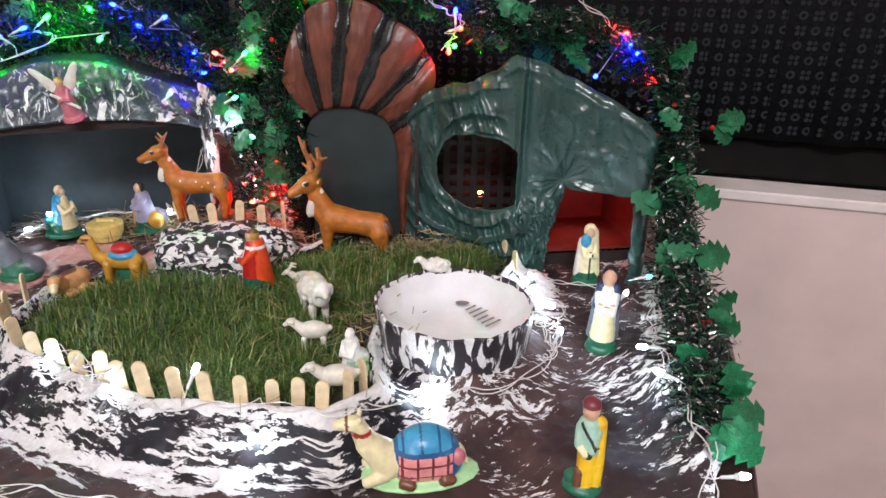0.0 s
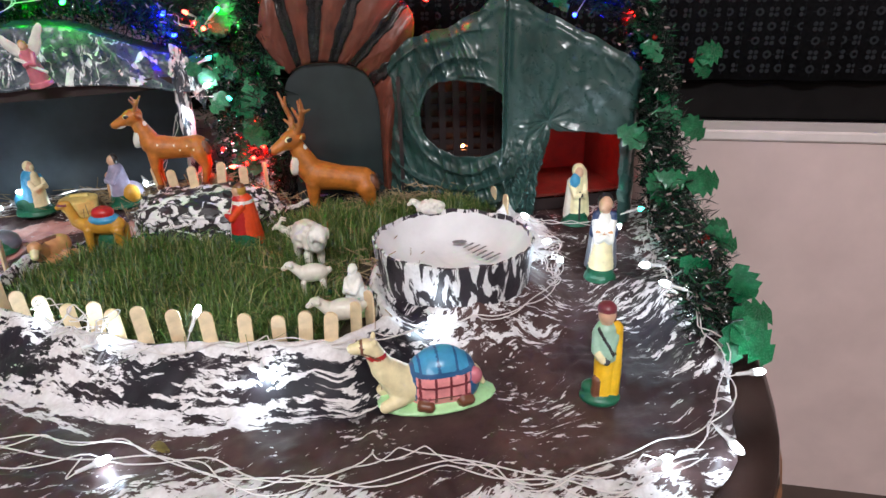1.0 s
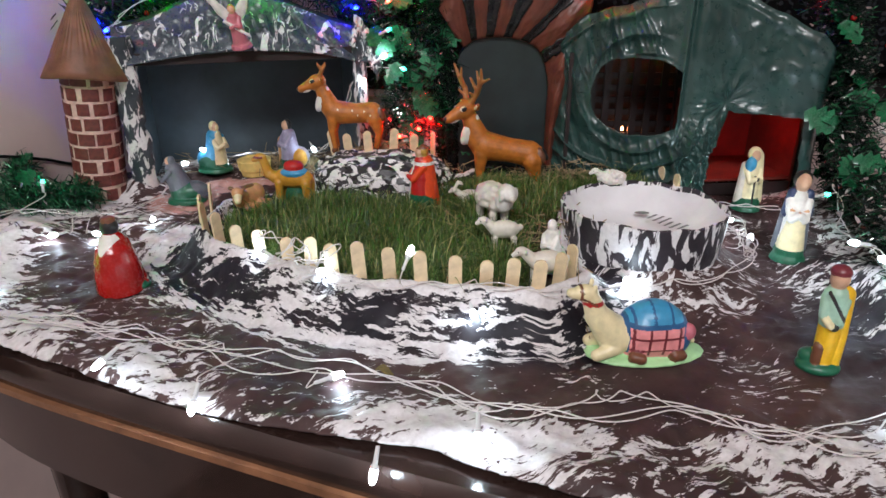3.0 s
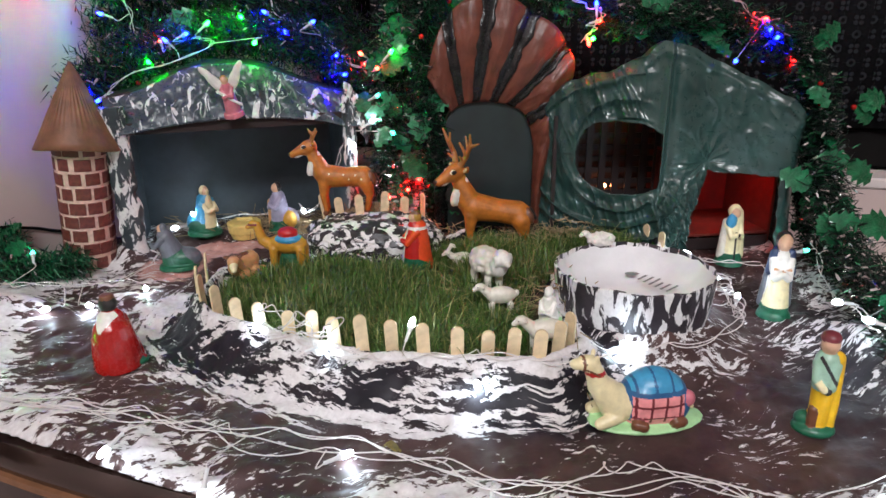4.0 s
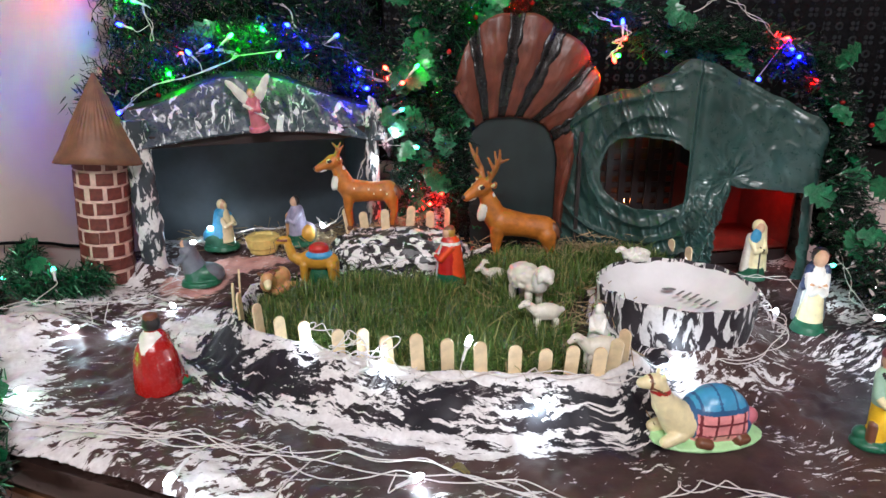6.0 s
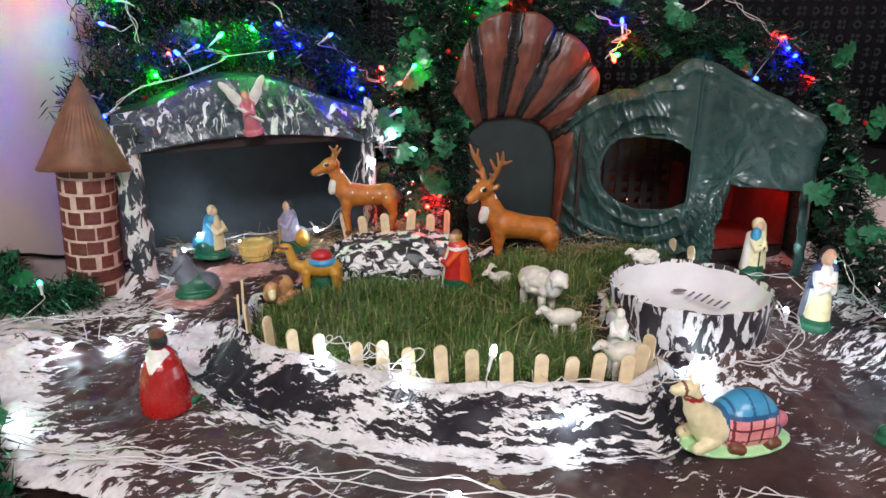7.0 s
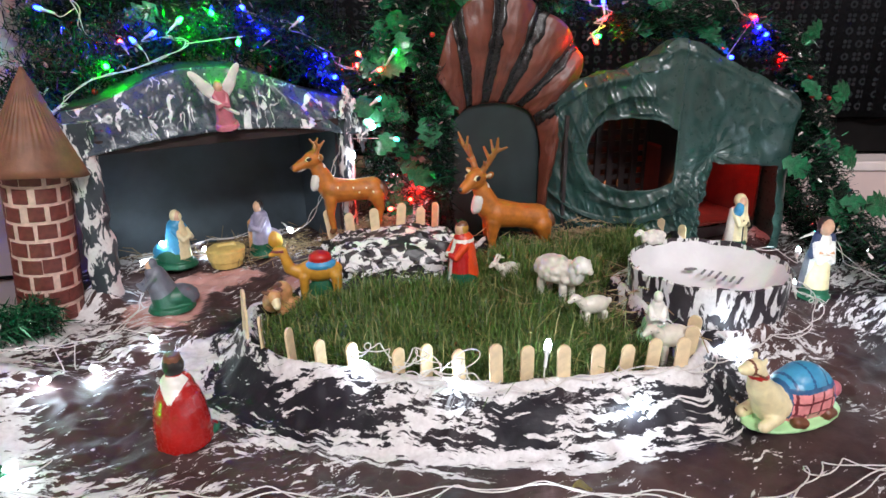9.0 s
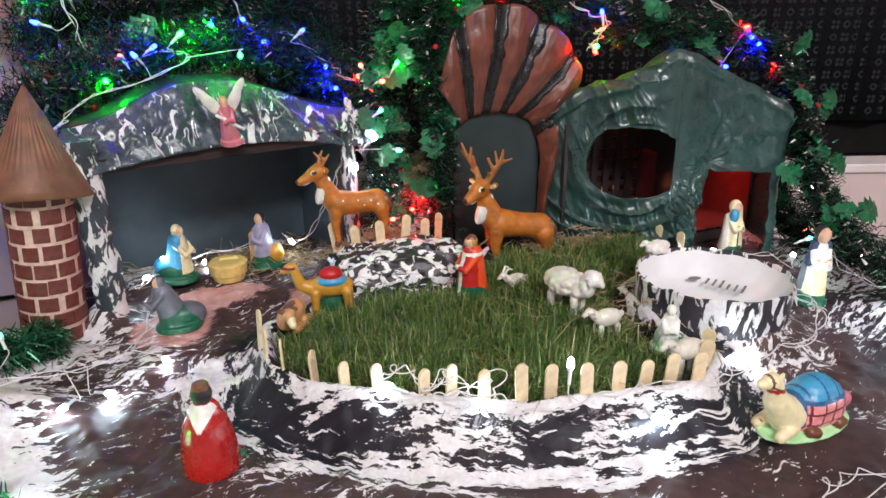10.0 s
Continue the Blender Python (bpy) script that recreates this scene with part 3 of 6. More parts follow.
    me.attributes.new("flow", "FLOAT_VECTOR", "POINT").data.foreach_set("vector", np.stack([fu[ok], fv[ok], 0 * fu[ok]], 1).astype(np.float32).ravel())
    me.attributes.new("cross", "FLOAT_VECTOR", "POINT").data.foreach_set("vector", np.stack([cu[ok], cv[ok], 0 * cu[ok]], 1).astype(np.float32).ravel())
    me.materials.append(GROUND_MAT)
    me.shade_smooth()
    ob = new("ground", me)
    tagged(ob, "crumpled brown and black paper brushed with white paint on the table", "ground", kind="structure")
    sol = ob.modifiers.new("thick", "SOLIDIFY")
    sol.thickness, sol.offset = 0.0012, -1


ground()

# ---------------- pond bowl ----------------
def pond_bowl():
    root = empty("pond_bowl", "shallow paper pond, white packing paper inside a dark brushed rim", "bowl", (BOWL_C.x, BOWL_C.y, -0.004))
    n, RIM = 72, 0.052

    def ring(bm, f, z, wob=0.0, seed=0.0):
        c, s = math.cos(BOWL_T), math.sin(BOWL_T)
        out = []
        for k in range(n):
            a = 2 * math.pi * k / n
            q = f * (1 + wob * fbm(3 * math.cos(a), 3 * math.sin(a), seed))
            u, v = BOWL_A * q * math.cos(a), BOWL_B * q * math.sin(a)
            zz = z + (0.0022 * fbm(4 * math.cos(a), 4 * math.sin(a), 5.0) if z > 0.03 else 0.0)
            out.append(bm.verts.new((u * c - v * s, u * s + v * c, zz)))
        return out

    def skin(bm, rows):
        for a, b in zip(rows, rows[1:]):
            for k in range(n):
                bm.faces.new((a[k], a[(k + 1) % n], b[(k + 1) % n], b[k]))

    bm = bmesh.new()
    skin(bm, [ring(bm, f, z, 0.03, s) for f, z, s in ((0.93, 0.0, 1), (0.93, 0.012, 2), (0.96, 0.026, 3), (0.985, 0.040, 4), (1.0, RIM, 4), (0.975, RIM + 0.0008, 4), (0.965, RIM - 0.004, 4))])
    part("rim_wall", bm, BOWL_OUT, root, "dark paper wall with white drips")
    bm = bmesh.new()
    rows = [ring(bm, f, z, 0.015, 4) for f, z in ((0.968, RIM - 0.003), (0.90, RIM - 0.010), (0.80, RIM - 0.018), (0.66, RIM - 0.024), (0.45, RIM - 0.027), (0.22, RIM - 0.028), (0.02, RIM - 0.028))]
    skin(bm, rows)
    bm.faces.new(rows[-1])
    for v in bm.verts:
        v.co.z += 0.0022 * fbm(v.co.x * 38, v.co.y * 38, 2.0) + 0.0016 * abs(fbm(v.co.x * 30 + 5, v.co.y * 30, 6.0))
    liner = part("paper_liner", bm, SHEET_WHITE, root, "wrinkled white packing paper")
    # unreadable printed marks on the paper
    bm = bmesh.new()
    for k in range(6):
        x0, y0 = 0.010 + 0.0030 * k, 0.020 - 0.0054 * k
        L = 0.0115 + 0.0022 * (k % 3)
        d = Vector((0.80, 0.60, 0))
        w = Vector((-0.60, 0.80, 0)) * 0.0011
        p = Vector((x0, y0, 0))
        q = [p - w, p + d * L - w, p + d * L + w, p + w]
        bm.faces.new([bm.verts.new((v.x, v.y, RIM - 0.0215 + 0.0035 * (v.length / 0.04))) for v in q])
    bmesh.ops.create_circle(bm, cap_ends=True, radius=0.0062, segments=14, matrix=Matrix.Translation((0.008, 0.032, RIM - 0.0190)) @ Matrix.Diagonal((1, 0.6, 1, 1)))
    part("print", bm, INK, root, "faint grey printed bars", smooth=False)
    return root


pond_bowl()


# ---------------- rock mound with back fence ----------------
def mound():
    bm = bmesh.new()
    bmesh.ops.create_icosphere(bm, subdivisions=5, radius=1.0)
    for v in bm.verts:
        p = v.co.copy()
        s = Vector((0.073 * math.copysign(abs(p.x) ** 0.7, p.x), 0.041 * math.copysign(abs(p.y) ** 0.8, p.y), 0.0))
        z = 0.043 * math.copysign(abs(p.z) ** 0.45, p.z) if p.z > 0 else 0.01 * p.z
        k = 1 + 0.10 * fbm(p.x * 2.5, p.y * 2.5, p.z * 2.5) + 0.05 * fbm(p.x * 8, p.y * 8, p.z * 8)
        v.co = Vector((s.x * k, s.y * k, z * (1 + 0.14 * fbm(p.x * 4, p.y * 4, 3)) + 0.002))
    ob = thing("rock_mound", bm, ROCK_MAT, "crumpled paper rock painted black with white patches", "rock")
    ob.matrix_world = pose(-0.222, 0.610, 0.0, 0, 0, -4)


mound()


# ---------------- fences of ice lolly sticks ----------------
def stick_mesh():
    bm = bmesh.new()
    w, h = 0.0045, 0.038
    out = [(-w, -h / 2)] + [(w, -h / 2)] + [(w * math.cos(a), h / 2 - w + w * math.sin(a)) for a in (math.pi * k / 10 for k in range(11))]
    prism(bm, out, -0.0008, 0.0008, Matrix.Rotation(radians(90), 4, "X"))
    return mesh_of("stick", bm, PINE_STICK)


STICK = stick_mesh()


def fence(name, label, spots):
    """Sticks in a row: spots of x, y, top z, lean."""
    root = empty(name, label, "fence", (spots[0][0], spots[0][1], spots[0][2] - 0.03))
    inv = root.matrix_world.inverted()
    for i, (x, y, z, lean, yaw) in enumerate(spots):
        ob = new("stick", STICK)
        ob.parent = root
        ob.matrix_local = inv @ (Matrix.Translation((x, y, z)) @ pose(0, 0, 0, random.uniform(-4, 4), lean, yaw) @ Matrix.Translation((0, 0, -0.019)))
    return root


FRONT = [(-0.344, 0.446, 0.047, -3, 88), (-0.325, 0.426, 0.046, -2, 62), (-0.306, 0.415, 0.040, -3, 42), (-0.286, 0.406, 0.040, -4, 34), (-0.258, 0.387, 0.042, -2, 28),
         (-0.240, 0.386, 0.043, 2, 25), (-0.223, 0.372, 0.044, -3, 20), (-0.202, 0.362, 0.050, -3, 12), (-0.181, 0.362, 0.046, -2, 6), (-0.159, 0.357, 0.046, -2, 3),
         (-0.135, 0.357, 0.043, 1, 0), (-0.114, 0.357, 0.040, 2, 0), (-0.096, 0.355, 0.043, 4, -4), (-0.079, 0.350, 0.044, 4, -8), (-0.064, 0.362, 0.044, 7, -40), (-0.056, 0.372, 0.046, 5, -50)]
LEFT = [(-0.354, 0.466, 0.047, -2, 102), (-0.357, 0.496, 0.048, -2, 106)]
fence("pen_fence", "row of pale ice lolly sticks along the grass", LEFT[::-1] + FRONT)
BACK = [(-0.283, 0.653, 0.060, -9, 10), (-0.263, 0.640, 0.059, -5, 5), (-0.239, 0.632, 0.064, -3, 0), (-0.210, 0.636, 0.066, 5, -3), (-0.190, 0.641, 0.059, 2, -6), (-0.171, 0.657, 0.058, 5, -60)]
fence("mound_fence", "six pale ice lolly sticks stuck along the rock top", BACK)
SIDE = [(0.066, 0.612, 0.034, 3, -60), (0.074, 0.585, 0.034, -4, -70)]
fence("tent_fence", "two short pale sticks beside the green tent", SIDE)


# ---------------- stable ----------------
ST_O, ST_ANG = Vector((-0.488, 0.618, 0.0)), 19.0
ST_M = pose(ST_O.x, ST_O.y, 0.0, 0, 0, ST_ANG)


def stable():
    root = empty("stable", "dark slate paper stable with a white-streaked crumpled roof front", "stable", (ST_O.x, ST_O.y, 0.0))
    root.matrix_world = ST_M
    L, DEP = 0.252, 0.128

    def top(u):       # upper edge of the roof front
        return 0.168 + 0.030 * sstep(0.0, 0.105, u) - 0.036 * sstep(0.13, 0.26, u)

    def low(u):
        return 0.131 + 0.012 * math.sin(math.pi * min(1, max(0, u / 0.25))) - 0.004 * sstep(0.2, 0.25, u)

    # roof front, leaning back as it rises
    bm = bmesh.new()
    nu, nv = 130, 26
    g = []
    for i in range(nu + 1):
        u = -0.004 + (L + 0.012) * i / nu
        col = []
        for j in range(nv + 1):
            t = j / nv
            z = low(u) + (top(u) - low(u)) * t
            fold = 0.0045 * fbm(u * 60 + t * 1.5, t * 1.3, 1.0, 3) + 0.0022 * fbm(u * 150, t * 6, 4.0, 3) + 0.0028 * abs(math.sin(u * 130 + 2.2 * t))
            col.append(bm.verts.new((u, -0.004 + 0.030 * t - fold * (0.4 + 0.6 * math.sin(math.pi * t)), z)))
        g.append(col)
    for a, b in zip(g, g[1:]):
        for j in range(nv):
            bm.faces.new((a[j], b[j], b[j + 1], a[j + 1]))
    ob = part("roof_front", bm, FASCIA_MAT, root, "slate sheet with white brush strokes and painted crease highlights")
    ob.modifiers.new("thick", "SOLIDIFY").thickness = 0.0014
    # roof behind, black
    bm = bmesh.new()
    g = []
    for i in range(31):
        u = -0.002 + (L + 0.008) * i / 30
        g.append([bm.verts.new((u, 0.026 + 0.012 * j, top(u) - 0.001 + 0.0022 * j - 0.0003 * j * j + 0.002 * fbm(u * 30, j * 0.8))) for j in range(12)])
    for a, b in zip(g, g[1:]):
        for j in range(11):
            bm.faces.new((a[j], b[j], b[j + 1], a[j + 1]))
    ob = part("roof", bm, BLACK_CARD, root, "black card roof")
    ob.modifiers.new("thick", "SOLIDIFY").thickness = 0.002
    # walls
    bm = bmesh.new()
    box(bm, 0.006, L - 0.004, DEP, DEP + 0.003, -0.004, 0.165)
    part("back_wall", bm, CARD, root, "smooth slate-blue card", smooth=False)
    bm = bmesh.new()
    box(bm, 0.004, 0.007, 0.004, DEP, -0.004, 0.160)
    part("side_wall", bm, CARD, root, smooth=False)
    bm = bmesh.new()
    box(bm, L - 0.010, L - 0.007, 0.020, DEP, -0.004, 0.155)
    part("side_wall", bm, CARD, root, smooth=False)
    # brown lining under the eave
    bm = bmesh.new()
    box(bm, 0.01, L - 0.012, 0.002, 0.005, 0.131, 0.143)
    part("eave_strip", bm, plain("dark_brown_strip", (0.020, 0.009, 0.008), 0.7), root)
    # crumpled pillars
    for u0, wdt, zt, lab in ((-0.006, 0.022, 0.160, "a"), (L - 0.012, 0.014, 0.150, "b")):
        bm = bmesh.new()
        rows = []
        for j in range(34):
            z = -0.004 + (zt + 0.004) * j / 33
            ring = []
            for k in range(18):
                a = 2 * math.pi * k / 18
                r = 1 + 0.28 * fbm(3 * math.cos(a), 3 * math.sin(a), z * 60 + u0 * 90)
                ring.append(bm.verts.new((u0 + wdt / 2 + wdt * 0.55 * r * math.cos(a), 0.004 + 0.008 * r * math.sin(a), z)))
            rows.append(ring)
        for a, b in zip(rows, rows[1:]):
            for k in range(18):
                bm.faces.new((a[k], a[(k + 1) % 18], b[(k + 1) % 18], b[k]))
        bm.faces.new(rows[0][::-1]), bm.faces.new(rows[-1])
        part("pillar", bm, PILLAR_MAT, root, "crumpled slate and white paper post")
    # torn white-streaked sheet that hangs off the right end of the roof
    bm = bmesh.new()
    g = []
    for i in range(25):
        t = i / 24
        c = Vector((L - 0.012 + 0.030 * t, -0.004 + 0.010 * t, 0.160 - 0.006 * t - 0.040 * t * t))
        row = []
        for j in range(13):
            w = j / 12 - 0.5
            k = 0.0050 * fbm(t * 5, w * 3, 3.0) + 0.0022 * fbm(t * 14, w * 9, 7.0)
            row.append(bm.verts.new(c + Vector((0.006 * w + 0.3 * k, -k, (0.034 - 0.012 * t + 0.006 * fbm(t * 6, 2.0)) * w))))
        g.append(row)
    for a, b in zip(g, g[1:]):
        for j in range(12):
            bm.faces.new((a[j], b[j], b[j + 1], a[j + 1]))
    part("torn_flap", bm, PILLAR_MAT, root, "torn crumpled white-streaked paper").modifiers.new("thick", "SOLIDIFY").thickness = 0.0012
    return root


stable()


# ---------------- brick tower ----------------
TOWER_C = Vector((-0.530, 0.614))


def tower():
    root = empty("brick_tower", "round card tower of painted red bricks under a brown cone", "tower", (TOWER_C.x, TOWER_C.y, -0.004))
    R, H = 0.0245, 0.134
    root.matrix_world = pose(TOWER_C.x, TOWER_C.y, -0.004, 0, 5, 0)
    bm = bmesh.new()
    bmesh.ops.create_cone(bm, cap_ends=True, segments=48, radius1=R, radius2=R, depth=H, matrix=Matrix.Translation((0, 0, H / 2)))
    body = part("wall", bm, MORTAR, root, "pale mortar-coloured card tube")
    # one brick, bent round the tube, shared by all
    rows, per = 9, 9
    bh = H / rows
    shapes = []
    for wide in (0.80, 0.66, 0.88):
        bm = bmesh.new()
        half = math.pi / per * wide
        g = []
        for i in range(6):
            a = -half + 2 * half * i / 5
            g.append([bm.verts.new((rr * math.cos(a), rr * math.sin(a), zz)) for rr, zz in ((R + 0.0002, -bh * 0.41), (R + 0.0009, -bh * 0.38), (R + 0.0009, bh * 0.38), (R + 0.0002, bh * 0.41))])
        for a, b in zip(g, g[1:]):
            for k in range(3):
                bm.faces.new((a[k], b[k], b[k + 1], a[k + 1]))
        bm.faces.new(g[0]), bm.faces.new(g[-1][::-1])
        shapes.append(mesh_of("brick", bm, BRICK_MAT))
    for r in range(rows):
        for k in range(per):
            ob = new("brick", random.choice(shapes))
            ob.parent = body
            ob.matrix_local = pose(0, 0, bh * (r + 0.5) + random.uniform(-0.0006, 0.0006), random.uniform(-1, 1), 0, 360 / per * (k + 0.5 * (r % 2)) + random.uniform(-3, 3))
    # corrugated card cone, its seam open
    bm = bmesh.new()
    n, rows_ = 240, []
    for j in range(13):
        t = j / 12
        rr = 0.0405 * (1 - t) + 0.0006
        rows_.append([bm.verts.new(((rr + 0.0005 * sstep(0.2, 0.45, t) * (1.1 - t) * math.sin(a * 40) + 0.001 * fbm(2 * math.cos(a), 2 * math.sin(a), t * 3)) * math.cos(a), (rr + 0.0005 * sstep(0.2, 0.45, t) * (1.1 - t) * math.sin(a * 40)) * math.sin(a), 0.128 + 0.083 * t - 0.003 * (1 - t) * math.sin(a * 2 + 1))) for a in (2 * math.pi * k / n for k in range(n))])
    for a, b in zip(rows_, rows_[1:]):
        for k in range(n):
            bm.faces.new((a[k], a[(k + 1) % n], b[(k + 1) % n], b[k]))
    cone = part("roof", bm, CONE_MAT, root, "brown corrugated card cone")
    cone.modifiers.new("thick", "SOLIDIFY").thickness = 0.0016
    return root


tower()


# ---------------- striped cave mountain ----------------
CAVE_Y = 0.690


def curve_at(pts, t):
    """A smooth curve through points, t from 0 to 1."""
    n = len(pts) - 1
    k = min(n - 1, int(t * n))
    f = t * n - k
    q = [Vector(pts[min(n, max(0, i))]) for i in (k - 1, k, k + 1, k + 2)]
    return 0.5 * (2 * q[1] + (q[2] - q[0]) * f + (2 * q[0] - 5 * q[1] + 4 * q[2] - q[3]) * f * f + (3 * q[1] - q[0] - 3 * q[2] + q[3]) * f ** 3)


def cave():
    root = empty("striped_cave", "brown paper cave with black stripes and a dark arched mouth", "cave", (-0.095, CAVE_Y, 0.0))
    # arched card in the mouth
    w, zs, rise = 0.052, 0.114, 0.042
    rim = [(w * math.copysign(abs(math.cos(a)) ** 0.8, math.cos(a)), zs + rise * math.sin(a) ** 0.9) for a in (math.pi * k / 28 for k in range(29))]
    bm = bmesh.new()
    prism(bm, [(-w, -0.004), (w, -0.004)] + rim, -0.002, 0.002, Matrix.Rotation(radians(90), 4, "X"))
    part("cave_mouth", bm, ARCH_MAT, root, "dark grey-green arched card")
    bm = bmesh.new()
    edge = [(w, 0.0)] + rim + [(-w, 0.0)]
    a = [bm.verts.new((x, 0.002, z)) for x, z in edge]
    b = [bm.verts.new((x * 1.02, 0.045, z)) for x, z in edge]
    for k in range(len(edge) - 1):
        bm.faces.new((a[k], a[k + 1], b[k + 1], b[k]))
    part("cave_tunnel", bm, ARCH_MAT, root).modifiers.new("thick", "SOLIDIFY").thickness = 0.002
    # a shiny black fold of tape down each side of the card
    for sx in (-1, 1):
        bm = bmesh.new()
        g = []
        for k in range(25):
            z = -0.002 + 0.118 * k / 24
            d = 0.0034 * fbm(z * 55, sx * 3.0)
            g.append([bm.verts.new((sx * (w + q) + d, y + 0.8 * d, z)) for q, y in ((-0.003, -0.0032), (0.002, -0.0070), (0.006, -0.0030), (0.010, -0.0064), (0.013, 0.004))])
        for a, b in zip(g, g[1:]):
            for k in range(4):
                bm.faces.new((a[k], b[k], b[k + 1], a[k + 1]))
        part("edge_tape", bm, TAPE, root, "crumpled shiny black tape").modifiers.new("thick", "SOLIDIFY").thickness = 0.0008

    # pleated brown sheet: a fan over the arch that runs down its right side, from the foot of that limb round to the left
    INNER = [(0.050, 0.015), (0.050, 0.070), (0.049, 0.112), (0.038, 0.140), (0.018, 0.150), (0.000, 0.153), (-0.018, 0.153), (-0.034, 0.150), (-0.046, 0.143)]
    OUTER = [(0.060, 0.015), (0.064, 0.075), (0.074, 0.130), (0.092, 0.182), (0.080, 0.218), (0.040, 0.248), (-0.004, 0.261), (-0.050, 0.242), (-0.073, 0.182)]
    VALLEY = [0.335, 0.475, 0.610, 0.745, 0.875]
    WIDTH = [0.060, 0.056, 0.070, 0.070, 0.060]

    def fan_point(ang, t):
        """ang: 0 at the foot on the right, 1 at the left; t: 0 at the arch, 1 at the outer edge."""
        ang = min(1.0, max(0.0, ang))
        p, q = curve_at(INNER, ang), curve_at(OUTER, ang)
        ends = [0.10] + VALLEY + [1.04]
        lift = 0.0
        for a, b in zip(ends, ends[1:]):
            if a <= ang < b:
                lift = abs(math.sin(math.pi * (ang - a) / (b - a))) ** 0.7
        over = 1 + 0.055 * (lift - 0.6) * sstep(0.25, 0.5, ang)
        c = p + (q - p) * t * over
        crease = 0.0024 * fbm(ang * 16, t * 2.0, 2.0) + 0.0005 * fbm(ang * 60, t * 9, 5.0)
        belly = 0.010 * math.sin(math.pi * min(1, t * 0.9)) + 0.010 * lift * (0.25 + 0.75 * t)
        return Vector((c.x * 0.95, -0.005 - belly - crease, c.y))

    bm = bmesh.new()
    nu, nv = 200, 28
    g = [[bm.verts.new(fan_point(i / nu, j / nv)) for j in range(nv + 1)] for i in range(nu + 1)]
    for a, b in zip(g, g[1:]):
        for j in range(nv):
            bm.faces.new((a[j], b[j], b[j + 1], a[j + 1]))
    part("brown_sheet", bm, BROWN_SHEET, root, "pleated brown paper fan").modifiers.new("thick", "SOLIDIFY").thickness = 0.002
    for c, wd in zip(VALLEY, WIDTH):
        bm = bmesh.new()
        g = []
        for j in range(33):
            t = 0.01 + 1.0 * j / 32
            q = c + 0.006 * fbm(c * 20, t * 3)
            h = wd * (0.86 + 0.30 * fbm(c * 30, t * 7, 4)) * (1.05 - 0.25 * t)
            g.append([bm.verts.new(fan_point(q + h * (s - 0.5), t) + Vector((0, -0.0014 - 0.0006 * math.sin(math.pi * s) - 0.0005 * fbm(t * 40, c * 9 + s * 5), 0))) for s in (0, 0.25, 0.5, 0.75, 1)])
        for a, b in zip(g, g[1:]):
            for k in range(4):
                bm.faces.new((a[k], b[k], b[k + 1], a[k + 1]))
        part("black_stripe", bm, TAPE, root, "shiny black tape").modifiers.new("thick", "SOLIDIFY").thickness = 0.0006
    return root


cave()


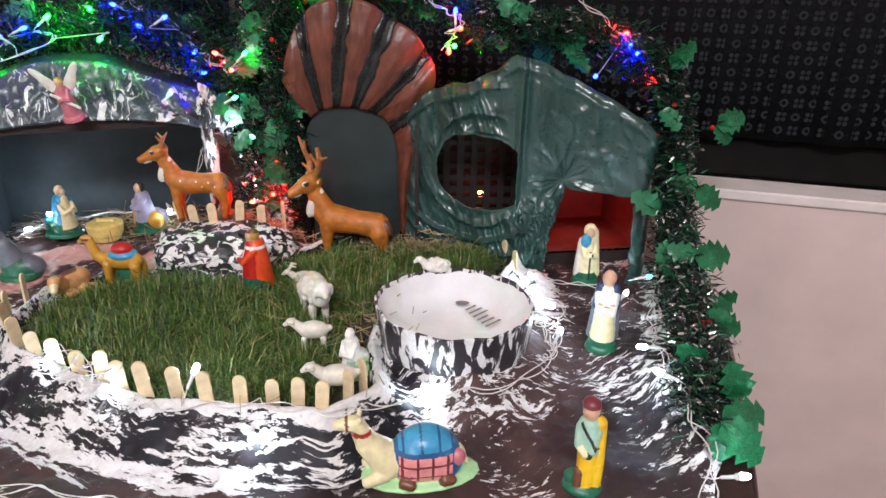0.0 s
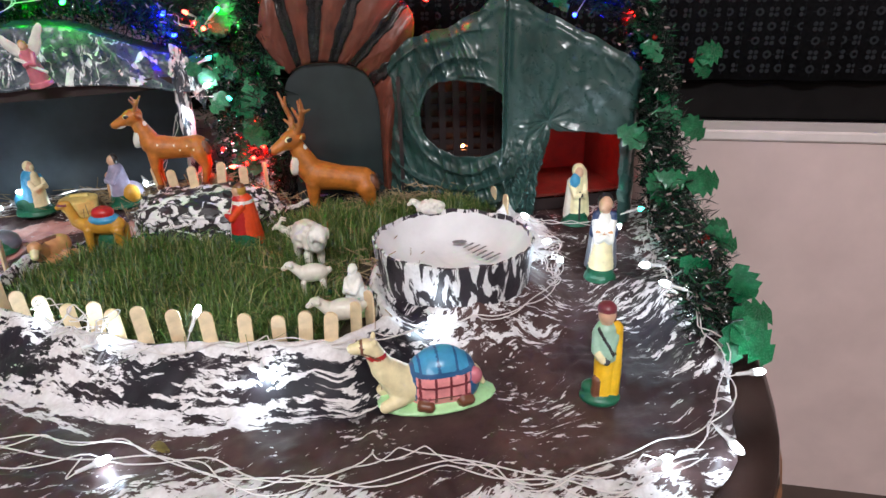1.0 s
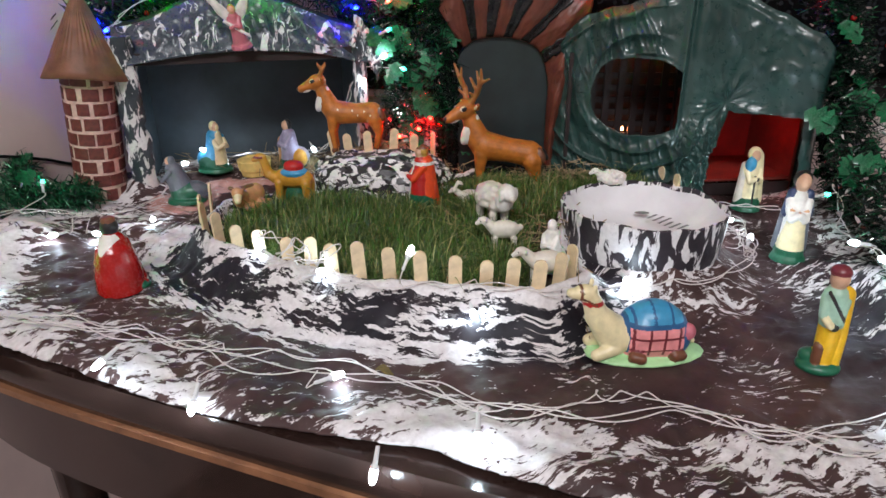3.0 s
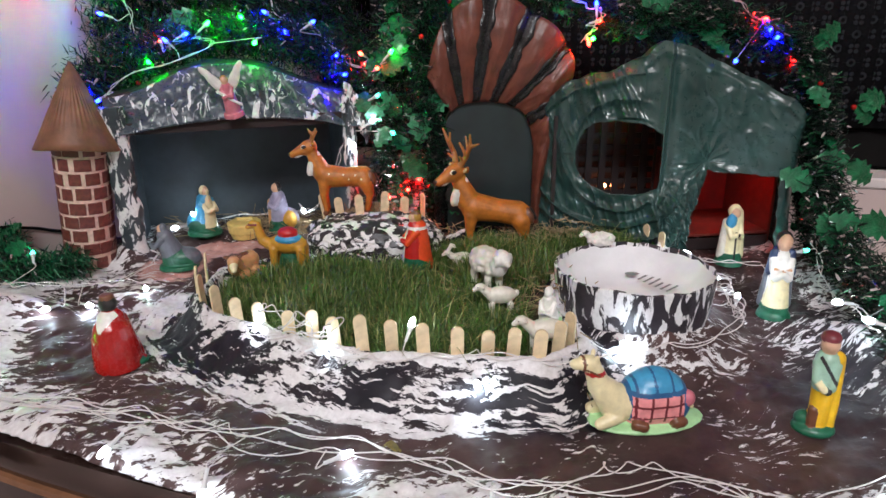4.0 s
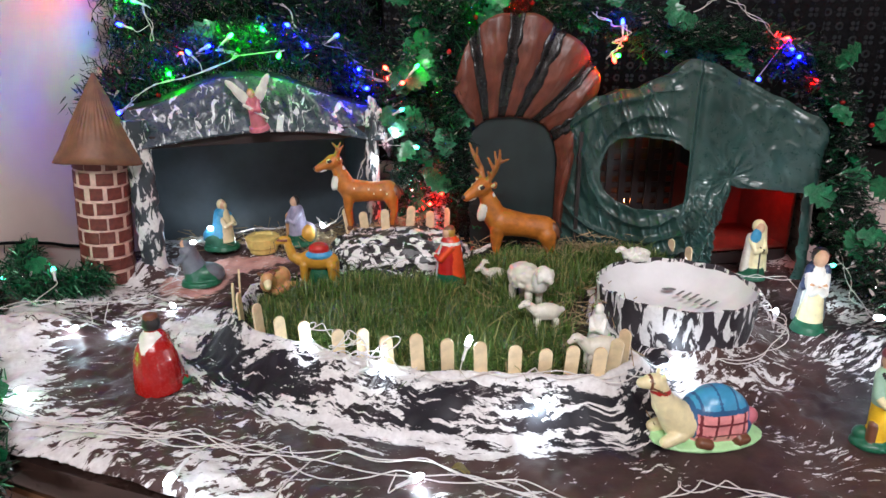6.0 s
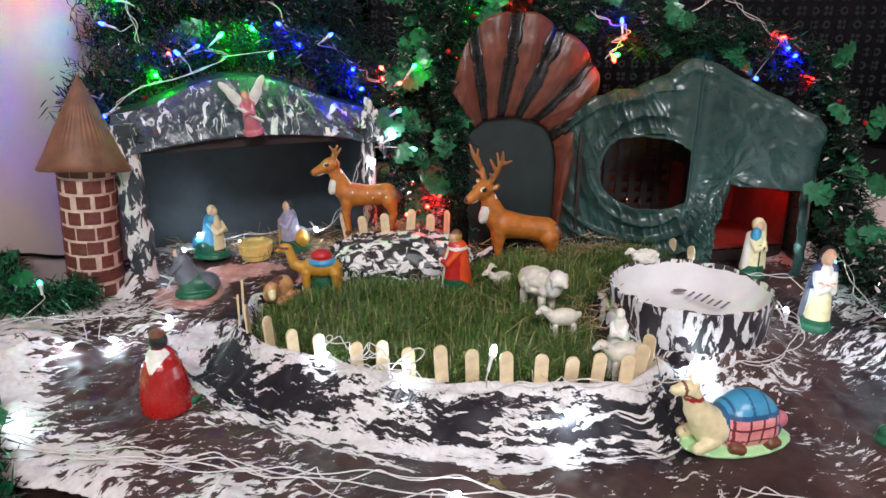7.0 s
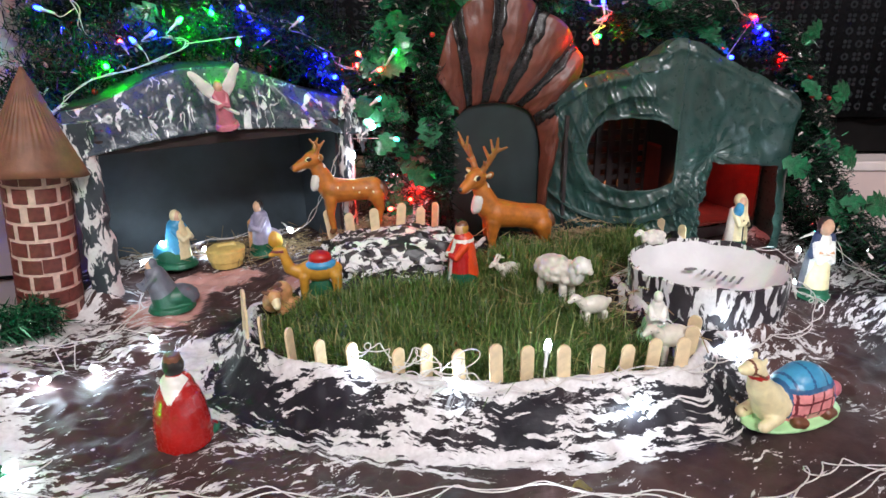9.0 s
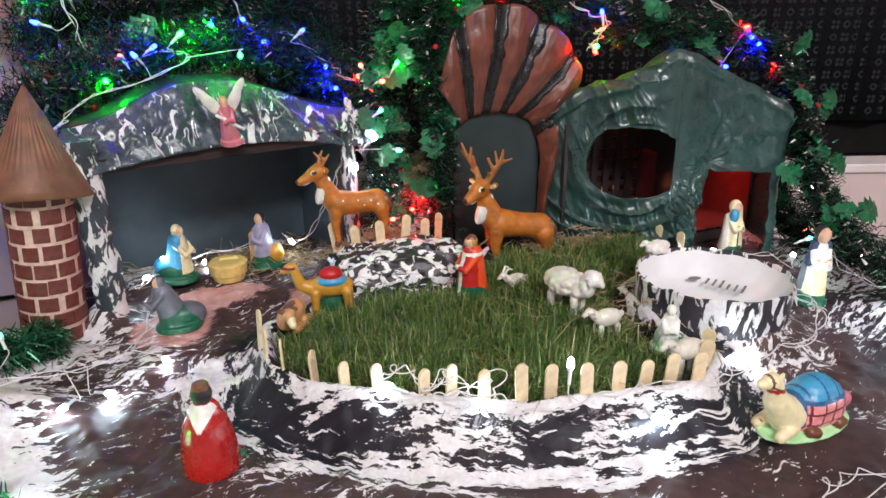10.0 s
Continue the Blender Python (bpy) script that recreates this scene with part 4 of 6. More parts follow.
# ---------------- green tent cave ----------------
def tent():
    root = empty("green_tent", "dark green plastic sheet cave with a round hole", "tent", (0.075, 0.62, 0.0))

    def level(pts, x):
        for (a, za), (b, zb) in zip(pts, pts[1:]):
            if x <= b:
                f = min(1.0, max(0.0, (x - a) / (b - a)))
                return za + (zb - za) * (0.5 * f + 0.5 * sstep(0, 1, f))
        return pts[-1][1]

    def front_y(x):
        return level([(-0.042, 0.672), (0.0, 0.655), (0.054, 0.624), (0.072, 0.613), (0.124, 0.616), (0.165, 0.604), (0.200, 0.588), (0.216, 0.590)], x)

    def top(x):
        return level([(-0.042, 0.128), (-0.034, 0.158), (-0.013, 0.177), (0.020, 0.186), (0.052, 0.202), (0.069, 0.217), (0.092, 0.212), (0.120, 0.198), (0.155, 0.181), (0.186, 0.164), (0.206, 0.146), (0.216, 0.118)], x)

    def ridge(u, v, w):
        """Sharp-backed folds, 0 to 1."""
        return max(0.0, 1 - 2.6 * abs(noise.noise((u, v, w)))) ** 1.6

    HX, HZ, HA, HB = 0.038, 0.100, 0.043, 0.038

    def in_hole(x, z):
        # round hole, flat on its right side where the seam falls
        dx, dz = (x - HX) / HA, (z - HZ) / HB
        a = (abs(dx) ** 2.4 + abs(dz) ** 2.4) < 1 + 0.08 * fbm(x * 50, z * 50, 3) and x < 0.074 + 0.003 * fbm(z * 60, 1.0)
        b = x > 0.108 + 0.016 * sstep(0.02, 0.088, z) + 0.002 * fbm(z * 50, 2) and x < 0.190 + 0.002 * fbm(z * 50, 5) and z < 0.088 - 0.004 * sstep(0.15, 0.2, x) + 0.003 * fbm(x * 45, 9)
        return a or b

    GX, GZ = 0.122, 0.097        # where the sheet is gathered over the low opening
    bm = bmesh.new()
    nu, nv = 360, 280
    x0, x1 = -0.042, 0.216
    g = {}
    for i in range(nu + 1):
        x = x0 + (x1 - x0) * i / nu
        zt = top(x)
        for j in range(nv + 1):
            t = j / nv
            z = -0.006 + (zt + 0.006) * t
            # drapery that runs round the hole on its left and under it
            hd = math.hypot((x - HX) / HA, (z - HZ) / HB) - 1
            ha = math.atan2(z - HZ, x - HX)
            round_hole = sstep(0.070, 0.045, x) + sstep(0.070, 0.055, z) * sstep(0.11, 0.085, x)
            ring = min(1.0, round_hole) * sstep(0.02, 0.25, hd)
            lean_in = x * 1.0 + 0.30 * (z - 0.1)
            fold = ring * (0.0075 * ridge(hd * 1.9 + 0.5 * ha, ha * 0.55, 4.0) + 0.0040 * ridge(lean_in * 52, z * 9, 7.0) + 0.0018 * ridge(lean_in * 110, z * 24, 9.0))
            fold += 0.0050 * math.exp(-(hd / 0.16) ** 2) * sstep(0.075, 0.06, x)       # turned edge of the hole
            # pleats that fall from the top edge on the left
            fold += 0.0045 * (abs(math.sin(x * 150 + 5 * z + 1.2 * fbm(x * 18, z * 8))) - 0.5) * sstep(0.060, 0.035, x) * sstep(0.10, 0.15, z)
            # the seam over the peak
            fold += 0.0050 * math.exp(-((x - 0.074 - 0.02 * (z - 0.1)) / 0.0032) ** 2) * sstep(0.045, 0.09, z)
            fold -= 0.0030 * math.exp(-((x - 0.080) / 0.004) ** 2) * sstep(0.045, 0.09, z)
            # taut right half: long soft swells, a gather with rays, a sagging hem
            rt = sstep(0.078, 0.092, x)
            gd, ga = math.hypot(x - GX, (z - GZ) * 0.9), math.atan2(z - GZ, x - GX)
            rays = math.exp(-gd / 0.030) * (ridge(ga * 1.25, gd * 14, 3.0) + 0.6 * ridge(ga * 2.6, gd * 30, 5.0) - 0.5) * (0.5 + 0.7 * sstep(-0.4, 0.6, noise.noise((ga * 0.9, 4.0, 1.0))))
            fold += rt * (0.0048 * rays * sstep(0.0, 0.012, gd) - 0.006 * math.exp(-(gd / 0.010) ** 2))
            fold += rt * (0.0060 * fbm(x * 13, z * 9, 1.0, 2) + 0.0018 * fbm(x * 40 + z * 25, z * 30, 6.0, 2))
            patchy = sstep(-0.1, 0.35, noise.noise((x * 16, z * 16, 12.0)))
            fold += rt * patchy * (0.0030 * ridge(x * 24 - z * 9, z * 12 + x * 6, 8.0) + 0.0014 * ridge(x * 60 + z * 30, z * 40 - x * 20, 2.0))
            fold += 0.0026 * math.exp(-(((z - zt + 0.010) / 0.004) ** 2))
            # hanging folds between the hole and the opening
            low = sstep(0.092, 0.05, z) * sstep(0.070, 0.082, x) * sstep(0.124, 0.108, x)
            fold += low * (0.0085 * ridge(x * 85 - 12 * z, z * 14, 1.0) + 0.0045 * ridge(x * 120 + 30 * z, z * 60, 6.0) + 0.0020 * ridge(x * 240, z * 140, 3.0))
            fold += 0.0006 * fbm(x * 120, z * 90, 3.0, 2)
            turn_in = 0.030 * max(0.0, (x - 0.194) / 0.022) ** 2
            edge_in = -0.020 * max(0.0, (-0.022 - x) / 0.020) ** 2
            g[i, j] = bm.verts.new((x, front_y(x) + 0.004 * t * t + turn_in - edge_in - fold, z))
    for i in range(nu):
        for j in range(nv):
            vs = (g[i, j], g[i + 1, j], g[i + 1, j + 1], g[i, j + 1])
            c = sum((v.co for v in vs), Vector()) / 4
            if not in_hole(c.x, c.z):
                bm.faces.new(vs)
    # over the top and down behind, and the two ends
    back = []
    for i in range(0, nu + 1):
        x = g[i, nv].co.x
        back.append([g[i, nv]] + [bm.verts.new((x, g[i, nv].co.y + 0.010 * k, g[i, nv].co.z - 0.0008 * k * k + 0.003 * fbm(x * 40, k * 0.6))) for k in range(1, 9)])
    for a, b in zip(back, back[1:]):
        for k in range(8):
            bm.faces.new((a[k], b[k], b[k + 1], a[k + 1]))
    for i, s in ((0, -1), (nu, 1)):
        prev = [g[i, j] for j in range(nv + 1)]
        for k in range(1, 7):
            cur = [bm.verts.new(v.co + Vector((s * 0.0020 * k + 0.002 * fbm(v.co.z * 40, k), 0.016 * k, 0))) for v in (g[i, j] for j in range(nv + 1))]
            for j in range(nv):
                bm.faces.new((prev[j], cur[j], cur[j + 1], prev[j + 1]))
            prev = cur
    loose = [v for v in bm.verts if not v.link_faces]
    bmesh.ops.delete(bm, geom=loose, context="VERTS")
    inv = root.matrix_world.inverted()
    bmesh.ops.transform(bm, verts=bm.verts, matrix=inv)
    part("sheet", bm, TENT_MAT, root, "creased shiny dark green plastic").modifiers.new("thick", "SOLIDIFY").thickness = 0.0012
    # crate that holds the sheet up
    slat = bmesh.new()
    box(slat, 0, 0.0075, 0, 0.004, 0, 0.154)
    slat = mesh_of("slat", slat, CRATE, False)
    rail = bmesh.new()
    box(rail, 0, 0.116, 0, 0.004, 0, 0.0060)
    rail = mesh_of("rail", rail, CRATE, False)
    bm = bmesh.new()
    box(bm, -0.02, 0.104, 0.742, 0.746, -0.004, 0.150, inv)
    crate = part("crate_back", bm, dark_card("brown_backing_card", (0.085, 0.040, 0.028)), root, "brown card behind a dark plastic lattice", smooth=False)
    for k in range(8):
        for me, p in ((slat, (-0.013 + 0.0158 * k, 0.710, -0.004)), (rail, (-0.016, 0.7145, 0.012 + 0.0135 * k))):
            ob = new(me.name, me)
            ob.parent = crate
            ob.matrix_local = inv @ Matrix.Translation(p)
    for x, y in ((-0.028, 0.66), (0.104, 0.63)):
        bm = bmesh.new()
        box(bm, x, x + 0.004, y, 0.742, -0.004, 0.14, inv)
        part("crate_side", bm, CRATE, root, smooth=False)
    return root


tent()


# Brownish ledge colour, with the box's inner shade put into sides and floor.
SHADED_RED = dark_card("shaded_red_brown_card", (0.16, 0.022, 0.014))


def red_box():
    """An open red card box in the tent's low opening."""
    root = empty("red_box", "open dark red card box lit inside the green tent", "box", (0.150, 0.640, -0.004))
    root.matrix_world = pose(0.156, 0.652, -0.004, 0, 0, 8)
    for nm, b in (("floor_panel", (-0.044, 0.055, -0.010, 0.082, 0.014, 0.017)), ("back_panel", (-0.044, 0.055, 0.082, 0.085, 0.0, 0.098)), ("side_panel", (-0.047, -0.044, -0.010, 0.085, 0.0, 0.098)),
                  ("side_panel", (0.055, 0.058, -0.010, 0.085, 0.0, 0.098)), ("top_panel", (-0.047, 0.058, -0.004, 0.085, 0.098, 0.101)), ("front_panel", (-0.044, 0.055, -0.0125, -0.0105, 0.0, 0.013))):
        bm = bmesh.new()
        box(bm, *b, None, 0.0006)
        part(nm, bm, CRATE if nm == "front_panel" else RED_CARD if nm in ("back_panel", "top_panel") else SHADED_RED, root)
    return root


red_box()

# ---------------- painted figures ----------------
def E(c, r, m, rot=(0, 0, 0)):
    return ("e", Vector(c), Vector(r), m, Euler([radians(a) for a in rot]).to_matrix())


def C(a, b, r0, r1, m):
    return ("c", Vector(a), Vector(b), r0, r1, m)


def D(a, b, r0, r1, m):
    """A disc or drum with flat ends."""
    return ("d", Vector(a), Vector(b), r0, r1, m)


def template(bm):
    v, f = np.array([w.co for w in bm.verts]), [tuple(w.index for w in k.verts) for k in bm.faces]
    bm.free()
    return v, f


def ball_and_rod():
    a, b = bmesh.new(), bmesh.new()
    bmesh.ops.create_uvsphere(a, u_segments=18, v_segments=12, radius=1.0)
    bmesh.ops.create_cone(b, cap_ends=True, segments=18, radius1=1.0, radius2=1.0, depth=1.0, matrix=Matrix.Translation((0, 0, 0.5)))
    for t in (a, b):
        t.verts.index_update()
    return template(a), template(b)


BALL, ROD = ball_and_rod()


def turn(prims, about, yaw):
    """Turns primitives about a vertical axis."""
    R, P = Matrix.Rotation(radians(yaw), 3, "Z"), Vector(about)
    out = []
    for p in prims:
        if p[0] == "e":
            out.append(("e", R @ (p[1] - P) + P, p[2], p[3], R @ p[4]))
        else:
            out.append((p[0], R @ (p[1] - P) + P, R @ (p[2] - P) + P, *p[3:]))
    return out


def sculpt(name, prims, label, category, at, yaw=0.0, voxel=0.075, paint=None, rounds=4, size=1.0, group="", tilt=(0, 0)):
    """One figure from ellipsoids and tapered limbs in centimetres, fused into a single skin and painted by part."""
    verts, faces, base = [], [], 0
    for p in prims:
        if p[0] == "e":
            todo = [(BALL, np.array(p[4]) @ np.diag(p[2]), np.array(p[1]))]
        else:
            a, b, r0, r1 = p[1:5]
            d = b - a
            q = np.array(d.to_track_quat("Z", "Y").to_matrix())
            rod = (ROD[0] * np.where(ROD[0][:, 2:3] > 0.5, [[r1, r1, 1]], [[r0, r0, 1]]), ROD[1])
            todo = [(rod, q @ np.diag((1, 1, d.length)), np.array(a))]
            if p[0] == "c":
                todo += [(BALL, np.eye(3) * r0, np.array(a)), (BALL, np.eye(3) * r1, np.array(b))]
        for (v, f), m, o in todo:
            verts.append(v @ m.T + o)
            faces += [tuple(i + base for i in k) for k in f]
            base += len(v)
    me = bpy.data.meshes.new("raw")
    me.from_pydata(np.concatenate(verts).tolist(), [], faces)
    tmp = new("raw", me)
    rm = tmp.modifiers.new("fuse", "REMESH")
    rm.mode, rm.voxel_size = "VOXEL", voxel
    sm = tmp.modifiers.new("soften", "SMOOTH")
    sm.factor, sm.iterations = 0.5, rounds
    out = bpy.data.meshes.new_from_object(tmp.evaluated_get(bpy.context.evaluated_depsgraph_get()))
    bpy.data.objects.remove(tmp)
    bpy.data.meshes.remove(me)
    out.name = name
    # paint each face as the part that it lies nearest to
    n = len(out.polygons)
    co = np.empty(n * 3)
    out.polygons.foreach_get("center", co)
    co = co.reshape(-1, 3)
    names = []
    best, pick = np.full(n, 1e9), np.zeros(n, np.int32)
    for p in prims:
        if p[0] == "e":
            R = np.array(p[4])
            l = (co - np.array(p[1])) @ R / np.array(p[2])
            d, key = (np.linalg.norm(l, axis=1) - 1) * min(p[2]), p[3]
        else:
            a, b = np.array(p[1]), np.array(p[2])
            ab = b - a
            t = np.clip((co - a) @ ab / max(ab @ ab, 1e-9), 0, 1)
            d, key = np.linalg.norm(co - a - t[:, None] * ab, axis=1) - (p[3] + (p[4] - p[3]) * t), p[5]
        if key not in names:
            names.append(key)
        w = d < best
        best = np.where(w, d, best)
        pick = np.where(w, names.index(key), pick)
    if paint:
        for mask, key in paint(co, lambda k: pick == names.index(k)):
            if key not in names:
                names.append(key)
            pick = np.where(mask, names.index(key), pick)
    out.materials.clear()
    for k in names:
        out.materials.append(M[k])
    out.polygons.foreach_set("material_index", pick.astype(np.int32))
    out.shade_smooth()
    out.transform(Matrix.Diagonal((0.01 * size, 0.01 * size, 0.01 * size, 1)))
    ob = new(name, out)
    ob.matrix_world = pose(*at, tilt[0], tilt[1], yaw)
    return tagged(ob, label, category, group)


def deer_body(head_yaw, antlers, coat="fawn", sag=0.0):
    """A standing deer that faces -x; feet at z 0; sag lowers the hind end."""
    p = [C((-1.3, 0, 4.9), (1.2, 0, 4.75 - 0.4 * sag), 1.55, 1.28, coat), C((1.2, 0, 4.75 - 0.4 * sag), (3.3, 0, 4.8 - sag), 1.28, 1.38, coat), E((3.8, 0, 4.6 - sag), (1.1, 1.1, 1.25), coat),
         C((-1.9, 0, 5.4), (-3.0, 0, 7.9), 1.30, 0.82, coat), C((4.6, 0, 5.2 - sag), (5.2, 0, 4.3 - sag), 0.36, 0.24, "black"), E((4.55, -0.62, 4.7 - sag), (0.42, 0.62, 0.95), "brown", (0, -20, 0)), E((-2.95, -0.15, 6.6), (0.72, 0.78, 1.75), "white", (0, 25, 0)), E((-1.6, 0, 4.4), (1.0, 1.0, 1.2), coat)]
    for s in (-1, 1):
        p += [C((-1.7, 0.70 * s, 4.2), (-1.85, 0.70 * s, 2.3), 0.80, 0.48, coat), C((-1.85, 0.70 * s, 2.3), (-1.6, 0.70 * s, 0.3), 0.44, 0.34, coat), C((-1.65, 0.70 * s, 0.25), (-1.8, 0.70 * s, 0.05), 0.40, 0.36, "brown"),
              C((3.6, 0.68 * s, 4.2 - sag), (4.1, 0.68 * s, 2.4 - sag), 1.05, 0.52, coat), C((4.1, 0.68 * s, 2.4 - sag), (3.7, 0.68 * s, 0.3 - sag), 0.46, 0.34, coat), C((3.7, 0.68 * s, 0.25 - sag), (3.5, 0.68 * s, 0.05 - sag), 0.40, 0.36, "brown")]
    h = [E((-3.5, 0, 8.7), (1.22, 0.92, 1.0), coat, (0, -22, 0)), C((-4.1, 0, 8.55), (-5.5, 0, 7.95), 0.74, 0.46, coat), E((-5.85, 0, 8.0), (0.25, 0.30, 0.24), "black"), E((-4.7, 0, 7.85), (0.75, 0.42, 0.30), "white", (0, -22, 0))]
    for s in (-1, 1):
        h += [E((-2.75, 1.2 * s, 9.1), (0.24, 0.80, 0.36), coat, (25 * s, 0, 25 * s)), E((-2.95, 1.25 * s, 9.1), (0.14, 0.55, 0.2), "cream", (25 * s, 0, 25 * s)), E((-4.05, 0.76 * s, 8.92), (0.34, 0.14, 0.21), "black"), E((-4.05, 0.68 * s, 8.93), (0.40, 0.15, 0.25), "cream")]
        if antlers > 1:
            h += [C((-3.1, 0.40 * s, 9.4), (-2.8, 1.2 * s, 10.6), 0.36, 0.29, "horn"), C((-2.8, 1.2 * s, 10.6), (-3.0, 2.2 * s, 11.8), 0.29, 0.23, "horn"), C((-3.0, 2.2 * s, 11.8), (-3.3, 2.6 * s, 13.0), 0.22, 0.13, "horn"),
                  C((-2.8, 1.2 * s, 10.6), (-3.5, 0.95 * s, 12.0), 0.23, 0.13, "horn"), C((-3.0, 1.8 * s, 11.3), (-3.1, 1.5 * s, 12.7), 0.20, 0.12, "horn"), C((-2.95, 2.1 * s, 11.6), (-2.7, 3.2 * s, 12.1), 0.20, 0.12, "horn"),
                  C((-2.95, 0.7 * s, 9.9), (-3.6, 1.1 * s, 10.6), 0.20, 0.13, "horn")]
        else:
            h += [C((-3.1, 0.4 * s, 9.4), (-2.7, 0.85 * s, 10.4), 0.28, 0.2, "horn"), C((-2.8, 0.75 * s, 10.2), (-3.3, 1.0 * s, 10.9), 0.2, 0.13, "horn"), C((-2.7, 0.85 * s, 10.3), (-2.3, 1.1 * s, 10.9), 0.19, 0.13, "horn")]
    return p + turn(h, (-3.0, 0, 8.2), head_yaw)


def doe_spots(c, made_of):
    """Small white spots along the back and the dark rump."""
    x, y, z = c.T
    spots = np.zeros(len(c), bool)
    for sx, sz in ((-0.9, 5.5), (0.9, 5.3), (2.4, 5.2), (3.2, 4.7), (1.6, 4.7)):
        spots |= np.hypot(x - sx, z - sz) < 0.11
    return [(made_of("fawn") & spots & (np.abs(y) > 0.3), "cream"), (made_of("fawn") & (x > 4.35) & (z > 4.4), "black")]


sculpt("stag_figurine", deer_body(32, 2, sag=0.7), "orange-brown stag figurine with branched antlers in the grass", "figurine", (-0.101, 0.632, 0.000), 0, 0.095, size=1.0)
sculpt("doe_figurine", deer_body(12, 1), "orange-brown young deer figurine behind the stick fence", "figurine", (-0.264, 0.655, 0.038), 3, 0.095, doe_spots, size=0.84)


def big_camel():
    prims = [E((0.45, 0.1, 0.12), (3.50, 1.70, 0.36), "mint"), E((0.70, 0, 1.30), (2.40, 1.22, 1.20), "cream"), E((0.7, 0, 2.3), (1.2, 0.85, 0.95), "cream"),
             C((-1.4, 0, 1.35), (-2.5, -0.05, 2.6), 1.10, 0.72, "cream"), C((-2.5, -0.05, 2.6), (-3.0, -0.1, 3.8), 0.68, 0.50, "cream"), E((-3.3, -0.15, 4.10), (0.74, 0.48, 0.50), "cream", (0, 10, 0)),
             E((-3.95, -0.2, 4.12), (0.44, 0.35, 0.31), "cream", (0, 10, 0)), C((-1.6, -0.75, 0.9), (-2.6, -0.85, 0.55), 0.42, 0.34, "cream"), C((-1.6, 0.75, 0.9), (-2.6, 0.85, 0.55), 0.42, 0.34, "cream"),
             C((-0.6, -1.20, 0.55), (-0.2, -1.35, 0.5), 0.32, 0.28, "brown"), C((1.7, -1.20, 0.55), (2.1, -1.20, 0.55), 0.34, 0.28, "brown"), C((2.7, 0, 1.6), (3.1, -0.1, 0.8), 0.22, 0.16, "cream"),
             C((0.1, 0, 1.75), (1.35, 0, 1.75), 1.36, 1.32, "pink"), E((0.68, 0, 2.2), (1.62, 1.22, 1.20), "pink"), C((-0.05, 0, 1.2), (1.65, 0, 1.2), 1.30, 1.28, "pink"), E((2.45, -0.70, 1.75), (0.46, 0.42, 0.52), "rose"), E((-2.9, -0.45, 4.50), (0.15, 0.12, 0.24), "cream"), E((-2.9, 0.25, 4.55), (0.15, 0.12, 0.24), "cream"),
             E((-3.55, -0.52, 4.25), (0.12, 0.08, 0.09), "black")]

    def paint(c, made_of):
        x, y, z = c.T
        on = made_of("pink") & (z > 0.62)
        blue = on & (z > 2.35)
        lines = on & (z <= 2.35) & ((np.abs((z - 0.85) % 0.72) < 0.13) | (np.abs((x - 0.1) % 0.85) < 0.15))
        ribs = blue & (np.abs((x - 0.35) % 1.0) < 0.14)
        hem = on & ((x < -0.85) | (x > 2.12) | (np.abs(z - 2.35) < 0.12))
        strap = (np.abs(z - 3.55) < 0.12) & (x < -2.3)
        halter = ((np.abs(x + 3.62) < 0.08) & (z > 3.6)) | ((np.abs(z - 3.78 + 0.5 * (x + 3.25)) < 0.07) & (x < -2.7) & (x > -3.7))
        return [(on, "pink"), (blue, "blue"), (lines, "maroon"), (ribs, "dark_blue"), (hem, "dark_blue"), (strap, "red"), (halter, "brown")]

    return sculpt("camel_figurine", prims, "cream kneeling camel figurine with a pink and blue checked blanket", "figurine", (-0.020, 0.320, -0.006), 7, 0.07, paint, size=1.10)


big_camel()


def small_camel():
    prims = [E((0.2, 0, 3.0), (1.7, 0.75, 0.85), "ochre"), E((0.3, 0, 3.7), (0.7, 0.55, 0.6), "ochre"), C((-1.2, 0, 2.9), (-1.9, 0, 3.2), 0.55, 0.42, "ochre"), C((-1.9, 0, 3.2), (-2.25, 0, 4.3), 0.42, 0.34, "ochre"),
             E((-2.5, 0, 4.6), (0.55, 0.34, 0.34), "ochre"), C((-2.7, 0, 4.5), (-3.1, 0, 4.35), 0.28, 0.2, "ochre"), E((0.3, 0, 3.95), (0.85, 0.72, 0.5), "red"), E((0.3, 0, 3.45), (1.2, 0.86, 0.42), "blue"), E((0.2, 0.1, 1.2), (0.9, 0.5, 1.3), "green")]
    for s in (-1, 1):
        prims += [C((-0.9, 0.45 * s, 2.6), (-1.0, 0.45 * s, 0.1), 0.36, 0.2, "ochre"), C((1.4, 0.45 * s, 2.6), (1.5, 0.45 * s, 0.1), 0.42, 0.2, "ochre")]
    return sculpt("camel_figurine", prims, "small ochre standing camel figurine with a red and blue saddle", "figurine", (-0.300, 0.551, 0.002), -6, 0.065, lambda c, part_of: [((np.abs(c[:, 2] - 4.62) < 0.09) & (c[:, 0] < -2.2), "maroon")], size=1.17)


small_camel()


